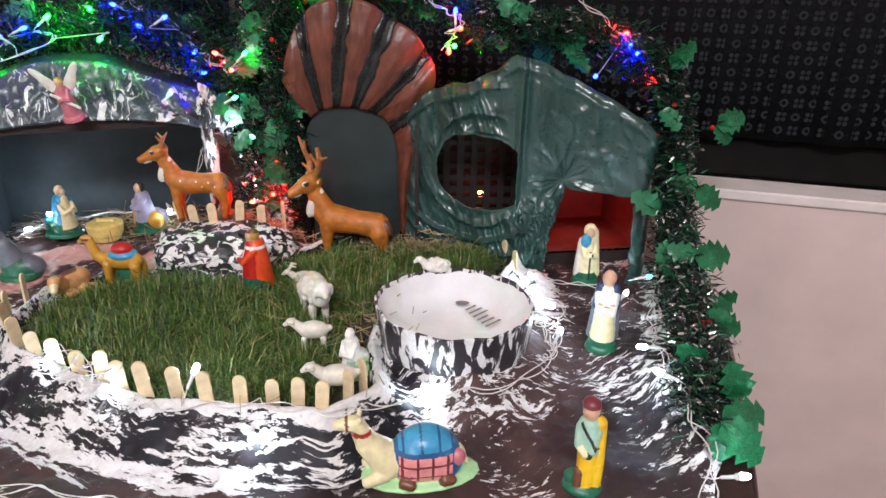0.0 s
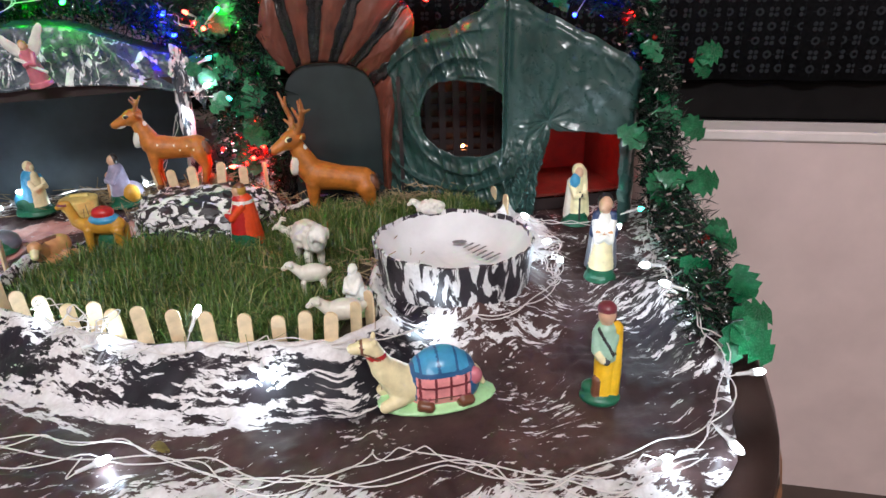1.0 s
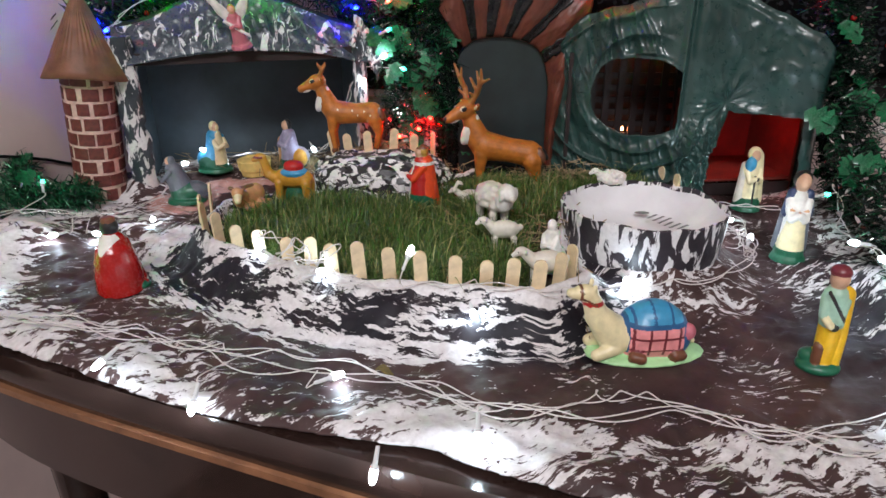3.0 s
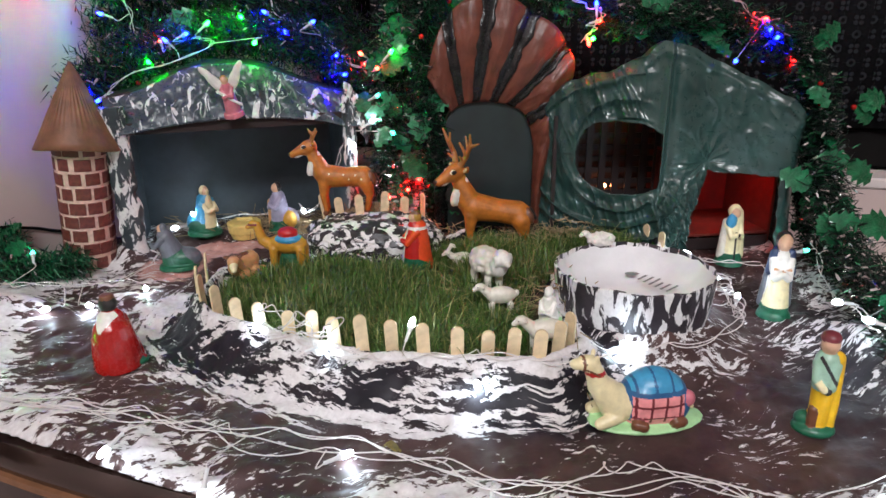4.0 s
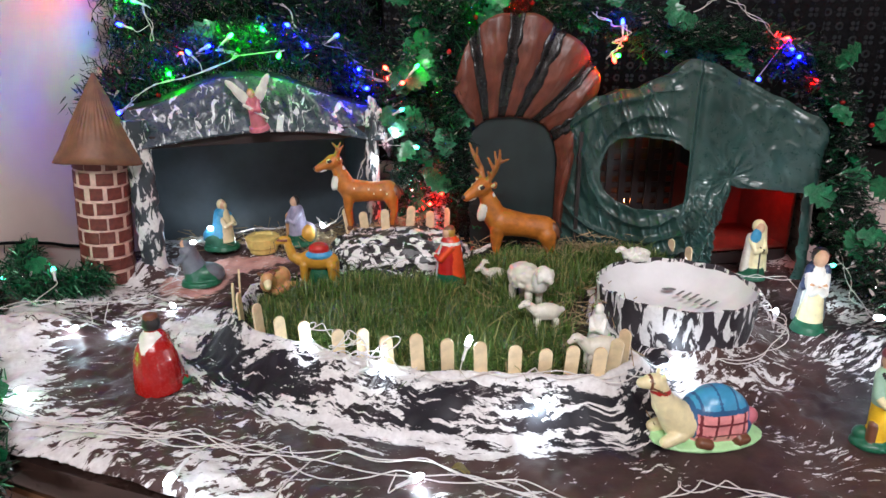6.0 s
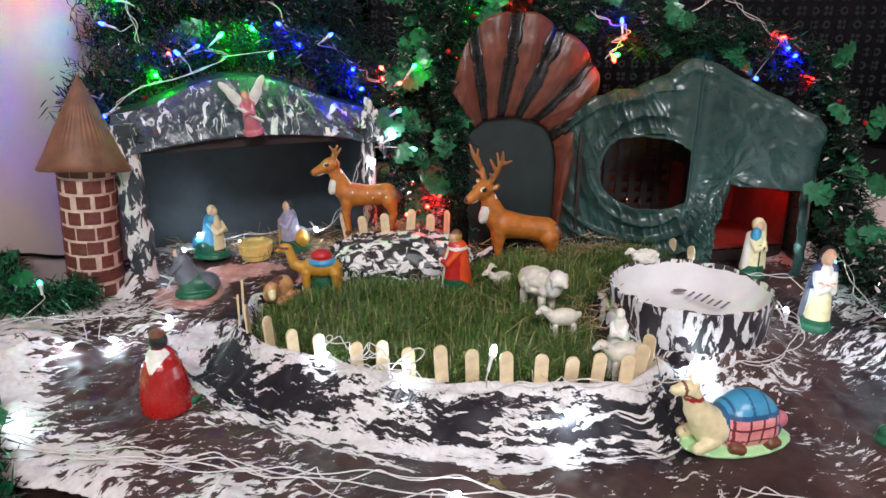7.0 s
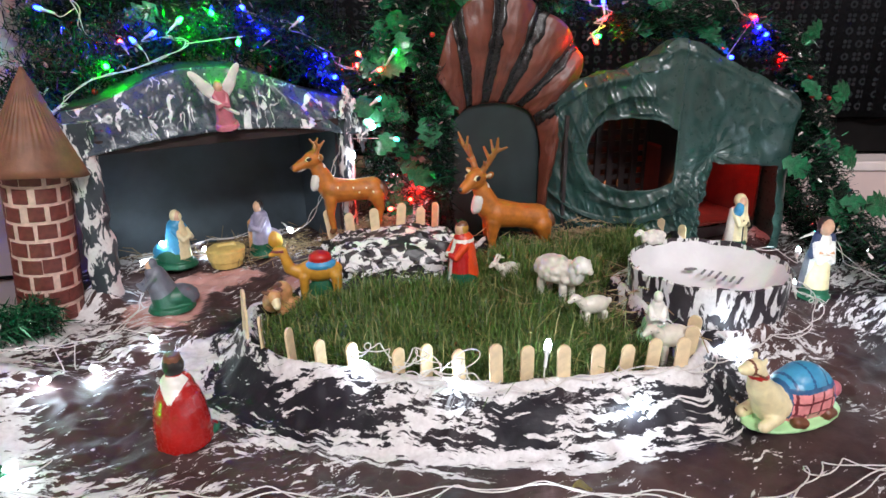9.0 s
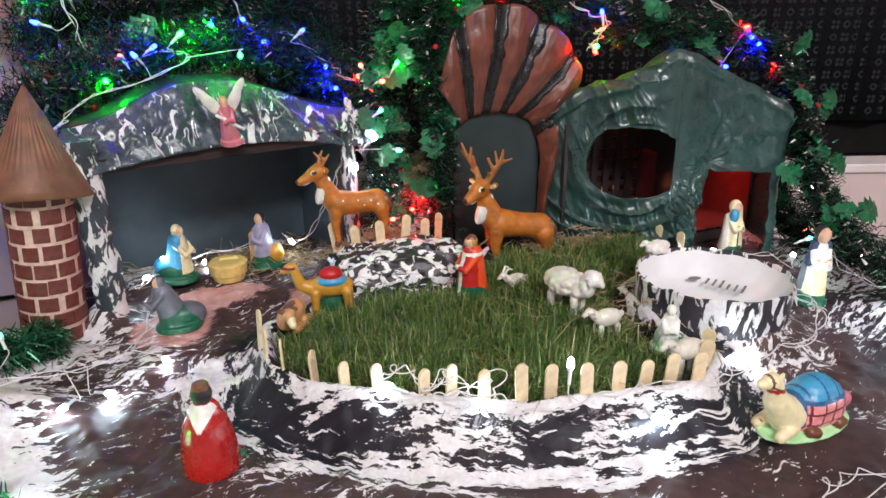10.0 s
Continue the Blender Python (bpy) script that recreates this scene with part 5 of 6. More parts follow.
def lying_cow():
    prims = [E((0, 0, 0.9), (1.5, 0.8, 0.9), "tan"), E((0.7, 0, 1.0), (0.9, 0.75, 0.85), "tan"), C((-1.0, -0.3, 1.2), (-1.5, -0.6, 1.7), 0.6, 0.5, "tan"), E((-1.7, -0.8, 1.75), (0.5, 0.45, 0.5), "tan"),
             C((-1.9, -1.0, 1.6), (-2.1, -1.2, 1.3), 0.32, 0.26, "cream"), E((-1.2, -0.9, 2.1), (0.2, 0.35, 0.16), "brown"), E((-1.9, -0.3, 2.15), (0.2, 0.3, 0.16), "brown"), C((-0.9, -0.8, 0.35), (0.2, -1.0, 0.3), 0.3, 0.25, "tan"), C((0.5, -0.8, 0.4), (1.3, -0.9, 0.3), 0.35, 0.25, "tan"), E((0, 0, 1.6), (1.1, 0.35, 0.3), "brown")]
    return sculpt("cow_figurine", prims, "tan resting cow figurine at the edge of the grass", "figurine", (-0.334, 0.524, 0.016), 62, 0.07, size=1.15)


lying_cow()


# people in painted plaster, all facing -y; each is one plain mesh
def robed(h, w, robe, cloak, head, base, kneel=False, lean=0.0):
    """A plain robed figure h cm high, w wide."""
    p = [D((0, 0, 0.0), (0, 0, 0.45), w * 0.56, w * 0.50, base), C((0, 0, 0.5), (0, -lean * 0.6, h * 0.55), w * 0.40, w * 0.30, robe), C((0, -lean * 0.6, h * 0.5), (0, -lean, h * 0.74), w * 0.32, w * 0.20, robe),
         E((0, -lean - 0.05, h * 0.885), (h * 0.075, h * 0.085, h * 0.10), "skin"), C((0, 0.12 * w, 0.55), (0, 0.10 * w - lean, h * 0.70), w * 0.42, w * 0.27, cloak), E((0, 0.03 * h - lean, h * 0.90), (h * 0.09, h * 0.085, h * 0.105), head)]
    for s in (-1, 1):
        p += [C((0.24 * w * s, -lean, h * 0.68), (0.20 * w * s, -0.30 * w - lean, h * 0.50), h * 0.055, h * 0.045, cloak), C((0.2 * w * s, -0.3 * w - lean, h * 0.50), (0.02 * s, -0.42 * w - lean, h * 0.56), h * 0.045, h * 0.035, robe)]
    if kneel:
        p += [E((0, 0.30 * w, h * 0.22), (w * 0.44, w * 0.62, h * 0.22), robe), E((0, 0.42 * w, h * 0.16), (w * 0.40, w * 0.52, h * 0.16), cloak), D((0, 0.2 * w, 0.0), (0, 0.2 * w, 0.45), w * 0.62, w * 0.58, base)]
    return p


def front_king():
    p = [D((0, 0, 0.0), (0, 0, 1.3), 1.66, 1.62, "cape"), D((0, 0, 1.2), (0, 0, 2.5), 1.62, 1.46, "cape"), D((0, 0, 2.4), (0, -0.03, 3.3), 1.46, 1.22, "cape"), C((0, 0, 2.9), (0, -0.1, 3.65), 1.24, 0.95, "cape"), E((0, -0.1, 4.95), (0.62, 0.62, 0.66), "black"), D((0, -0.1, 5.25), (0, -0.1, 5.65), 0.52, 0.46, "brown"), E((0, -0.55, 4.85), (0.35, 0.25, 0.45), "skin"),
         C((0, -0.9, 0.2), (0, -0.6, 3.4), 1.3, 0.8, "white"), E((1.2, -0.7, 0.3), (0.7, 0.7, 0.35), "green"), E((-1.2, -0.7, 0.3), (0.7, 0.7, 0.35), "green")]

    def paint(c, part_of):
        x, y, z = c.T
        return [((y > 0.0) & (z > 3.15) & (z < 4.45) & (np.abs(x) < 0.95 - 0.0 + (z - 4.3) * 0.75), "white"), ((y < -0.75) & (z < 4.2) & (z > 0.5) & (np.abs(x) > 0.5), "cape")]

    return sculpt("king_figurine", p, "standing king figurine in a glossy red cape with white collar", "figurine", (-0.392, 0.394, -0.006), 168, 0.07, paint, 9, size=1.04)


front_king()


def grass_king():
    p = robed(6.1, 3.3, "red", "orange_red", "gold", "green")
    return sculpt("king_figurine", p, "king figurine in an orange-red cape with white trim on grass", "figurine", (-0.174, 0.545, 0.010), -72, 0.07,
                  lambda c, part_of: [((np.abs(c[:, 0]) < 0.22) & (c[:, 1] < -0.2) & (c[:, 2] < 4.4) & (c[:, 2] > 0.6), "white"), ((np.abs(c[:, 2] - 4.45) < 0.16) & (np.abs(c[:, 0]) < 1.0), "white"), (c[:, 2] > 5.75, "brown")], size=1.0)


grass_king()


def yellow_man():
    p = [E((0, 0.1, 0.35), (1.25, 1.0, 0.5), "green"), E((-0.55, 0.2, 0.9), (0.6, 0.5, 0.5), "green"), C((0.1, 0, 0.6), (0.1, 0, 3.4), 0.55, 0.62, "yellow"), C((0.1, 0, 3.4), (0.0, 0, 5.0), 0.66, 0.66, "pale_green"),
         C((0.62, 0.2, 0.35), (0.72, 0.1, 2.2), 0.52, 0.42, "yellow"), C((0.72, 0.1, 2.2), (0.55, 0.15, 5.1), 0.42, 0.48, "yellow"), E((0.0, -0.05, 6.05), (0.5, 0.52, 0.6), "skin"), E((0, 0.08, 6.45), (0.56, 0.58, 0.42), "maroon"), E((0.1, 0.3, 5.9), (0.52, 0.4, 0.7), "brown"),
         C((-0.5, -0.1, 4.9), (-0.55, -0.5, 3.9), 0.28, 0.24, "pale_green"), C((-0.55, -0.5, 3.9), (-0.15, -0.75, 3.4), 0.22, 0.2, "cream"), C((0.5, -0.2, 4.8), (0.3, -0.7, 3.7), 0.27, 0.22, "pale_green"), C((-0.3, -0.35, 0.7), (-0.3, -0.3, 1.8), 0.24, 0.3, "brown"), E((0.1, -0.7, 3.3), (0.25, 0.2, 0.25), "black")]
    return sculpt("shepherd_figurine", p, "standing shepherd figurine in a yellow cloak and red cap", "figurine", (0.085, 0.309, -0.008), -12, 0.065,
                  lambda c, part_of: [((np.abs(c[:, 0] * 0.8 + c[:, 2] * 0.5 - 2.3) < 0.09) & (c[:, 1] < -0.3) & (c[:, 2] > 3.6), "black")], size=1.02)


yellow_man()


def white_man():
    p = robed(7.5, 2.5, "white", "white", "black", "green")
    p += [C((0, 0.0, 0.6), (0, -0.25, 3.6), 1.12, 0.70, "cream"), C((-0.62, 0.1, 5.7), (-0.85, 0.1, 4.0), 0.36, 0.34, "navy"), C((0.62, 0.1, 5.7), (0.85, 0.1, 4.0), 0.36, 0.34, "navy"), C((-0.8, 0.5, 4.0), (-1.0, 0.5, 1.0), 0.30, 0.36, "grey"), C((0.8, 0.5, 4.0), (1.0, 0.5, 1.0), 0.30, 0.36, "grey"), E((0, 0.5, 5.6), (0.75, 0.4, 0.8), "navy")]
    return sculpt("man_figurine", p, "tall standing man figurine in a white and cream robe", "figurine", (0.135, 0.468, -0.004), -14, 0.08, lambda c, part_of: [((np.abs(c[:, 2] - 4.6) < 0.2) & (c[:, 1] < -0.7) & (np.abs(c[:, 0]) < 0.7), "tan")], size=1.0)


white_man()


def old_woman():
    p = robed(6.2, 2.6, "cream", "cream", "cream", "green", lean=0.15)
    p += [E((-0.42, -0.40, 4.7), (0.52, 0.45, 0.75), "blue"), C((0.45, 0.1, 5.4), (0.75, 0.0, 1.0), 0.55, 0.75, "cream"), C((-0.5, 0.2, 4.4), (-0.6, 0.1, 0.9), 0.5, 0.7, "wool"), E((0.1, 0.10, 5.6), (0.66, 0.66, 0.75), "cream")]
    return sculpt("woman_figurine", p, "woman figurine in a cream veil and robe with a blue shawl", "figurine", (0.149, 0.597, -0.005), 8, 0.07, lambda c, part_of: [((np.abs(c[:, 0]) < 0.10) & (c[:, 1] < -0.3) & (c[:, 2] < 3.6) & (c[:, 2] > 0.6), "black")], size=1.0)


old_woman()
sculpt("kneeling_woman_figurine", robed(5.6, 3.0, "blue", "blue", "cream", "green", True, 0.3), "kneeling woman figurine in a blue robe and cream veil", "figurine", (-0.434, 0.700, 0.000), 62, 0.07,
       lambda c, part_of: [((c[:, 1] < -0.72) & (c[:, 2] > 0.9), "cream")], size=1.06)
sculpt("kneeling_man_figurine", robed(5.8, 2.7, "lavender", "lavender", "black", "green", True, 0.2) + [E((0.9, 0.6, 1.3), (0.95, 0.9, 1.1), "ochre"), C((-0.9, -0.6, 0.6), (-0.8, -0.5, 3.4), 0.34, 0.42, "tan")],
       "kneeling man figurine in a lavender robe and ochre cloth", "figurine", (-0.351, 0.722, -0.004), -40, 0.07, size=1.06)
sculpt("grey_kneeling_figurine", robed(4.9, 3.0, "grey", "grey", "grey", "green", True, 0.8), "kneeling figurine in a dark grey cloak on a green base", "figurine", (-0.432, 0.597, -0.004), 285, 0.07)
sculpt("white_shepherd_figurine", robed(3.9, 2.0, "white", "white", "white", "mint", True, 0.2), "small kneeling shepherd figurine in white with mint green hem", "figurine", (-0.067, 0.402, 0.014), -25, 0.06,
       lambda c, part_of: [(part_of("skin"), "white"), ((c[:, 2] > 0.3) & (c[:, 2] < 1.5) & (np.sin(c[:, 0] * 5) > 0.2), "pale_green")])


def angel():
    p = robed(4.4, 2.0, "rose", "rose", "gold", "rose")
    for s in (-1, 1):
        p += [E((0.95 * s, 0.35, 3.7), (0.55, 0.2, 1.35), "white", (0, 32 * s, 0)), E((1.55 * s, 0.4, 4.7), (0.40, 0.16, 1.05), "white", (0, 36 * s, 0))]
    p += [C((-0.9, -0.5, 3.0), (1.1, -0.6, 1.3), 0.16, 0.16, "white")]
    return sculpt("angel_figurine", p, "small angel figurine in pink with white wings on the stable roof", "figurine", (-0.3655, 0.6435, 0.1475), 12, 0.055, tilt=(14, -8), size=0.98)


angel()


def manger():
    p = [D((0, 0, 0.0), (0, 0, 0.8), 1.55, 1.75, "ochre"), D((0, 0, 0.7), (0, 0, 1.9), 1.85, 2.0, "straw"), E((0, 0, 1.9), (1.9, 1.9, 0.3), "straw"), C((-0.6, 0, 2.15), (0.5, 0.1, 2.15), 0.26, 0.32, "straw"), E((0.8, 0.1, 2.25), (0.32, 0.3, 0.28), "skin"), C((-1.2, 0.9, 2.0), (1.2, 0.9, 2.0), 0.18, 0.18, "straw")]
    return sculpt("manger_figurine", p, "round straw-yellow manger figurine with a swaddled bundle", "figurine", (-0.388, 0.697, -0.004), 0, 0.07)


manger()


def sheep_prims(coat, fleece=True, base=None, lying=False):
    """A sheep that faces -x."""
    leg = 0.9 if not lying else 0.2
    p = [E((0.1, 0, 1.15 + leg), (1.35, 0.72, 0.78), coat), C((-1.0, 0, 1.4 + leg), (-1.45, 0, 1.8 + leg), 0.45, 0.36, coat), E((-1.7, 0, 1.95 + leg), (0.46, 0.33, 0.34), coat), C((-1.85, 0, 1.9 + leg), (-2.2, 0, 1.7 + leg), 0.26, 0.2, coat), E((1.45, 0, 1.3 + leg), (0.25, 0.2, 0.3), coat)]
    for s in (-1, 1):
        p += [E((-1.5, 0.36 * s, 2.0 + leg), (0.12, 0.26, 0.14), coat), E((-1.95, 0.24 * s, 1.98 + leg), (0.07, 0.05, 0.07), "black")]
        if not lying:
            p += [C((-0.7, 0.38 * s, 1.3), (-0.75, 0.38 * s, 0.05), 0.26, 0.18, coat), C((0.9, 0.38 * s, 1.3), (0.95, 0.38 * s, 0.05), 0.28, 0.18, coat)]
    if fleece:
        rnd = random.Random(4)
        for k in range(46):
            a, b = rnd.uniform(0, 2 * math.pi), rnd.uniform(-0.6, 1.0)
            r = math.sqrt(max(0, 1 - b * b))
            p.append(E((0.1 + 1.28 * r * math.cos(a), 0.68 * r * math.sin(a), 1.15 + leg + 0.74 * b), (0.30, 0.26, 0.24), coat))
    if base:
        p.append(E((0.1, 0, 0.12), (1.5, 0.8, 0.25), base))
    return p


sculpt("sheep_figurine", sheep_prims("wool", True) + [E((-1.65, 0, 2.85), (0.62, 0.46, 0.46), "white", (0, -20, 0)), E((-1.35, 0, 2.35), (0.42, 0.60, 0.80), "white"), E((-1.75, 0.48, 2.75), (0.16, 0.14, 0.40), "white"), E((-1.75, -0.48, 2.75), (0.16, 0.14, 0.40), "white"), E((0.2, 0, 2.15), (1.30, 0.80, 0.80), "wool")], "off-white sheep figurine with a white mane standing in grass", "figurine", (-0.108, 0.484, 0.012), 118, 0.075, size=1.42, rounds=3)
sculpt("lamb_figurine", sheep_prims("wool", False, "green"), "small off-white lamb figurine on a green base in the grass", "figurine", (-0.101, 0.433, 0.014), 4, 0.07, size=0.92, group="lambs")
sculpt("lamb_figurine", sheep_prims("wool", False), "cream lamb figurine beside the stick fence", "figurine", (-0.074, 0.372, 0.013), 8, 0.07, size=1.0, group="lambs")
sculpt("lamb_figurine", sheep_prims("white", True, None, True), "tiny white lying lamb figurine at the pond rim", "figurine", (-0.006, 0.512, 0.040), 5, 0.07, size=0.82, group="lambs")
sculpt("kid_figurine", sheep_prims("wool", False) + [C((-1.55, 0.2, 3.1), (-1.2, 0.35, 3.75), 0.16, 0.13, "wool"), C((-1.2, 0.35, 3.75), (-0.7, 0.4, 3.6), 0.13, 0.09, "wool"), C((-1.55, -0.2, 3.1), (-1.2, -0.35, 3.75), 0.16, 0.13, "wool"), C((-1.2, -0.35, 3.75), (-0.7, -0.4, 3.6), 0.13, 0.09, "wool")],
       "small pale goat kid figurine with curved horns in grass", "figurine", (-0.130, 0.545, 0.006), 8, 0.06, size=0.80)

# ---------------- garlands ----------------
def holly_leaf():
    bm = bmesh.new()
    out = []
    n = 4
    L, W = 0.030, 0.0125
    side = []
    for k in range(n):
        t = (k + 0.5) / n
        wv = W * math.sin(math.pi * (0.12 + 0.80 * t)) ** 0.8
        side += [(L * (t - 0.07), wv * 0.74), (L * (t + 0.03), wv * 1.12)]
    tip = (L * 1.06, 0.0)
    mid = [(L * k / 10, 0.0) for k in range(11)]
    for s in (1, -1):
        pts = [(0.0, 0.0)] + [(x, y * s) for x, y in side] + [tip]
        vs = [bm.verts.new((x, y, 0.0032 * (abs(y) / W) ** 1.3 - 0.5 * (x / L) ** 2 * 0.010 + 0.0012 * math.sin(x * 900))) for x, y in pts]
        ms = [bm.verts.new((L * k / (len(pts) - 1) * 1.06, 0, -0.5 * (k / (len(pts) - 1)) ** 2 * 0.010 - 0.0008)) for k in range(len(pts))]
        for a in range(len(pts) - 1):
            q = (vs[a], vs[a + 1], ms[a + 1], ms[a])
            bm.faces.new(q if s > 0 else q[::-1])
    bmesh.ops.remove_doubles(bm, verts=bm.verts, dist=0.0002)
    ex = bmesh.ops.extrude_face_region(bm, geom=list(bm.faces))
    for v in (g for g in ex["geom"] if isinstance(g, bmesh.types.BMVert)):
        v.co.z -= 0.0003
    return mesh_of("holly_leaf", bm, LEAF)


def berry_mesh():
    bm = bmesh.new()
    bmesh.ops.create_icosphere(bm, subdivisions=2, radius=0.0027)
    return mesh_of("berry", bm, BERRY)


LEAF_ME, BERRY_ME = holly_leaf(), berry_mesh()


def garland(name, label, pts, radius, needles, mats, share, seed, leaves=0, berries=0, leaf_scale=1.0, length=0.018):
    """Tinsel: a twisted core with thousands of thin needles, and holly leaves and berries as parts."""
    rnd = random.Random(seed)
    path = spline(pts, 24)
    root = empty(name, label, "garland", tuple(path[0]))
    off = Vector(path[0])
    bm = bmesh.new()
    tube(bm, [p - off for p in path[::4]], 0.0016, 6)
    part("core", bm, TINSEL_DARK, root)
    verts, faces, mi = [], [], []
    for k in range(needles):
        i = rnd.randrange(len(path) - 1)
        p = path[i].lerp(path[i + 1], rnd.random()) - off
        d = Vector((rnd.gauss(0, 1), rnd.gauss(0, 1), rnd.gauss(0, 1))).normalized()
        p = p + Vector((rnd.gauss(0, 1), rnd.gauss(0, 1), rnd.gauss(0, 1))) * radius * 0.36
        L = length * rnd.uniform(0.5, 1.15)
        s = d.orthogonal().normalized() * rnd.uniform(0.0003, 0.0007)
        r, m = rnd.random(), 0
        for q, w in enumerate(share):
            if r < w:
                m = q
                break
            r -= w
        if mats[m] is SILVER:
            s, L = s * 1.8, L * 0.6
        bend = Vector((rnd.gauss(0, 1), rnd.gauss(0, 1), rnd.gauss(0, 1) - 0.5)) * L * 0.13
        b = len(verts)
        verts += [p - s, p + s, p + d * L * 0.55 + s + bend * 0.4, p + d * L * 0.55 - s + bend * 0.4, p + d * L + bend]
        faces += [(b, b + 1, b + 2, b + 3), (b + 3, b + 2, b + 4)]
        mi += [m, m]
    me = bpy.data.meshes.new("tinsel")
    me.from_pydata([tuple(v) for v in verts], [], faces)
    for m in mats:
        me.materials.append(m)
    me.polygons.foreach_set("material_index", np.array(mi, np.int32))
    ob = new("tinsel", me)
    ob.parent = root
    tagged(ob, kind="stuff")
    for k in range(leaves):
        p = path[int((k + rnd.random()) / leaves * (len(path) - 1))] - off
        lf = new("holly_leaf", LEAF_ME)
        lf.parent = root
        s = leaf_scale * rnd.uniform(0.75, 1.15)
        a = rnd.uniform(0, 360)
        lf.matrix_local = Matrix.Translation(p + Vector((rnd.gauss(0, 1), -abs(rnd.gauss(0, 1)), rnd.gauss(0, 1))) * radius * 0.5) @ pose(0, 0, 0, rnd.uniform(30, 110), rnd.uniform(-40, 40), 0) @ pose(0, 0, 0, 0, 0, a) @ Matrix.Diagonal((s, s, s, 1))
    for k in range(berries):
        p = path[rnd.randrange(len(path))] - off
        b = new("berry", BERRY_ME)
        b.parent = root
        b.matrix_local = Matrix.Translation(p + Vector((rnd.gauss(0, 1), -abs(rnd.gauss(0, 1.2)), rnd.gauss(0, 1))) * radius * 0.6)
    return root


garland("roof_garland", "dark green tinsel garland with violet strands over the stable roof", [(-0.535, 0.675, 0.172), (-0.500, 0.695, 0.198), (-0.44, 0.715, 0.220), (-0.37, 0.742, 0.226), (-0.30, 0.750, 0.212), (-0.245, 0.745, 0.182), (-0.210, 0.735, 0.150)],
        0.034, 26000, [TINSEL, TINSEL_DARK, PURPLE_TINSEL, SILVER], (0.30, 0.54, 0.10, 0.06), 1, 3, 1, 1.0, 0.013)
garland("upper_garland", "dark tinsel garland looped high along the window", [(-0.53, 0.730, 0.285), (-0.45, 0.80, 0.300), (-0.36, 0.840, 0.290), (-0.28, 0.82, 0.262)],
        0.038, 16000, [TINSEL, TINSEL_DARK, PURPLE_TINSEL, SILVER], (0.20, 0.54, 0.18, 0.08), 2, 1, 0, 1.0, 0.014)
garland("wall_garland", "dark tinsel garland pinned along the wall under the window loop", [(-0.545, 0.745, 0.235), (-0.47, 0.800, 0.255), (-0.39, 0.835, 0.258), (-0.31, 0.815, 0.245), (-0.25, 0.80, 0.215)],
        0.034, 11000, [TINSEL, TINSEL_DARK, PURPLE_TINSEL, SILVER], (0.14, 0.76, 0.07, 0.03), 12, 2, 0, 1.0, 0.014)
garland("corner_garland", "hanging green and silver tinsel with holly leaves between stable and cave", [(-0.190, 0.745, 0.265), (-0.195, 0.740, 0.215), (-0.212, 0.735, 0.165), (-0.212, 0.730, 0.115), (-0.205, 0.730, 0.060), (-0.200, 0.730, 0.020)],
        0.036, 12500, [TINSEL, TINSEL_DARK, SILVER], (0.24, 0.48, 0.28), 3, 36, 2, 0.9, 0.012)
garland("cave_garland", "dark tinsel hanging behind the striped cave", [(-0.150, 0.700, 0.270), (-0.168, 0.690, 0.225), (-0.168, 0.680, 0.170), (-0.162, 0.680, 0.120), (-0.158, 0.690, 0.070), (-0.160, 0.705, 0.020)],
        0.017, 8000, [TINSEL, TINSEL_DARK, SILVER], (0.20, 0.70, 0.10), 8, 6, 2, 0.9, 0.013)
garland("top_garland", "dark tinsel garland with holly leaves over the cave", [(-0.200, 0.745, 0.275), (-0.150, 0.730, 0.262), (-0.095, 0.720, 0.272), (-0.02, 0.715, 0.265), (0.04, 0.695, 0.246), (0.072, 0.672, 0.232), (0.115, 0.672, 0.235), (0.165, 0.668, 0.228), (0.205, 0.640, 0.205)],
        0.027, 18000, [TINSEL, TINSEL_DARK, SILVER], (0.30, 0.56, 0.14), 4, 12, 1, 0.9, 0.013)
garland("side_garland", "green tinsel and holly garland hanging beside the green tent", [(0.205, 0.640, 0.215), (0.218, 0.615, 0.165), (0.222, 0.590, 0.110), (0.220, 0.555, 0.062), (0.213, 0.510, 0.038), (0.202, 0.455, 0.030), (0.188, 0.400, 0.030), (0.170, 0.350, 0.024)],
        0.022, 26000, [TINSEL, TINSEL_DARK, SILVER], (0.15, 0.71, 0.14), 5, 20, 10, 0.85, 0.011)
garland("window_garland", "dark green tinsel hanging under the window sill behind the tent", [(0.242, 0.706, 0.135), (0.248, 0.678, 0.09), (0.253, 0.655, 0.05), (0.251, 0.621, 0.016), (0.243, 0.576, 0.012), (0.234, 0.52, 0.012)],
        0.020, 14000, [TINSEL, TINSEL_DARK, SILVER], (0.22, 0.68, 0.10), 15, 6, 1, 0.85, 0.012)
garland("tower_garland", "green pine garland at the foot of the brick tower", [(-0.602, 0.600, 0.030), (-0.585, 0.560, 0.022), (-0.560, 0.548, 0.014), (-0.538, 0.562, 0.012), (-0.520, 0.576, 0.008)],
        0.018, 3600, [TINSEL, TINSEL_DARK, SILVER], (0.66, 0.30, 0.04), 6, 5, 0, 0.7, 0.014)
garland("edge_garland", "green tinsel garland along the table's near end", [(-0.606, 0.545, 0.012), (-0.588, 0.488, 0.008), (-0.558, 0.436, 0.006), (-0.522, 0.390, 0.002), (-0.494, 0.350, 0.000), (-0.472, 0.312, -0.003), (-0.450, 0.278, -0.008)],
        0.017, 9000, [TINSEL, TINSEL_DARK, SILVER], (0.42, 0.52, 0.06), 7, 6, 0, 0.7, 0.013)


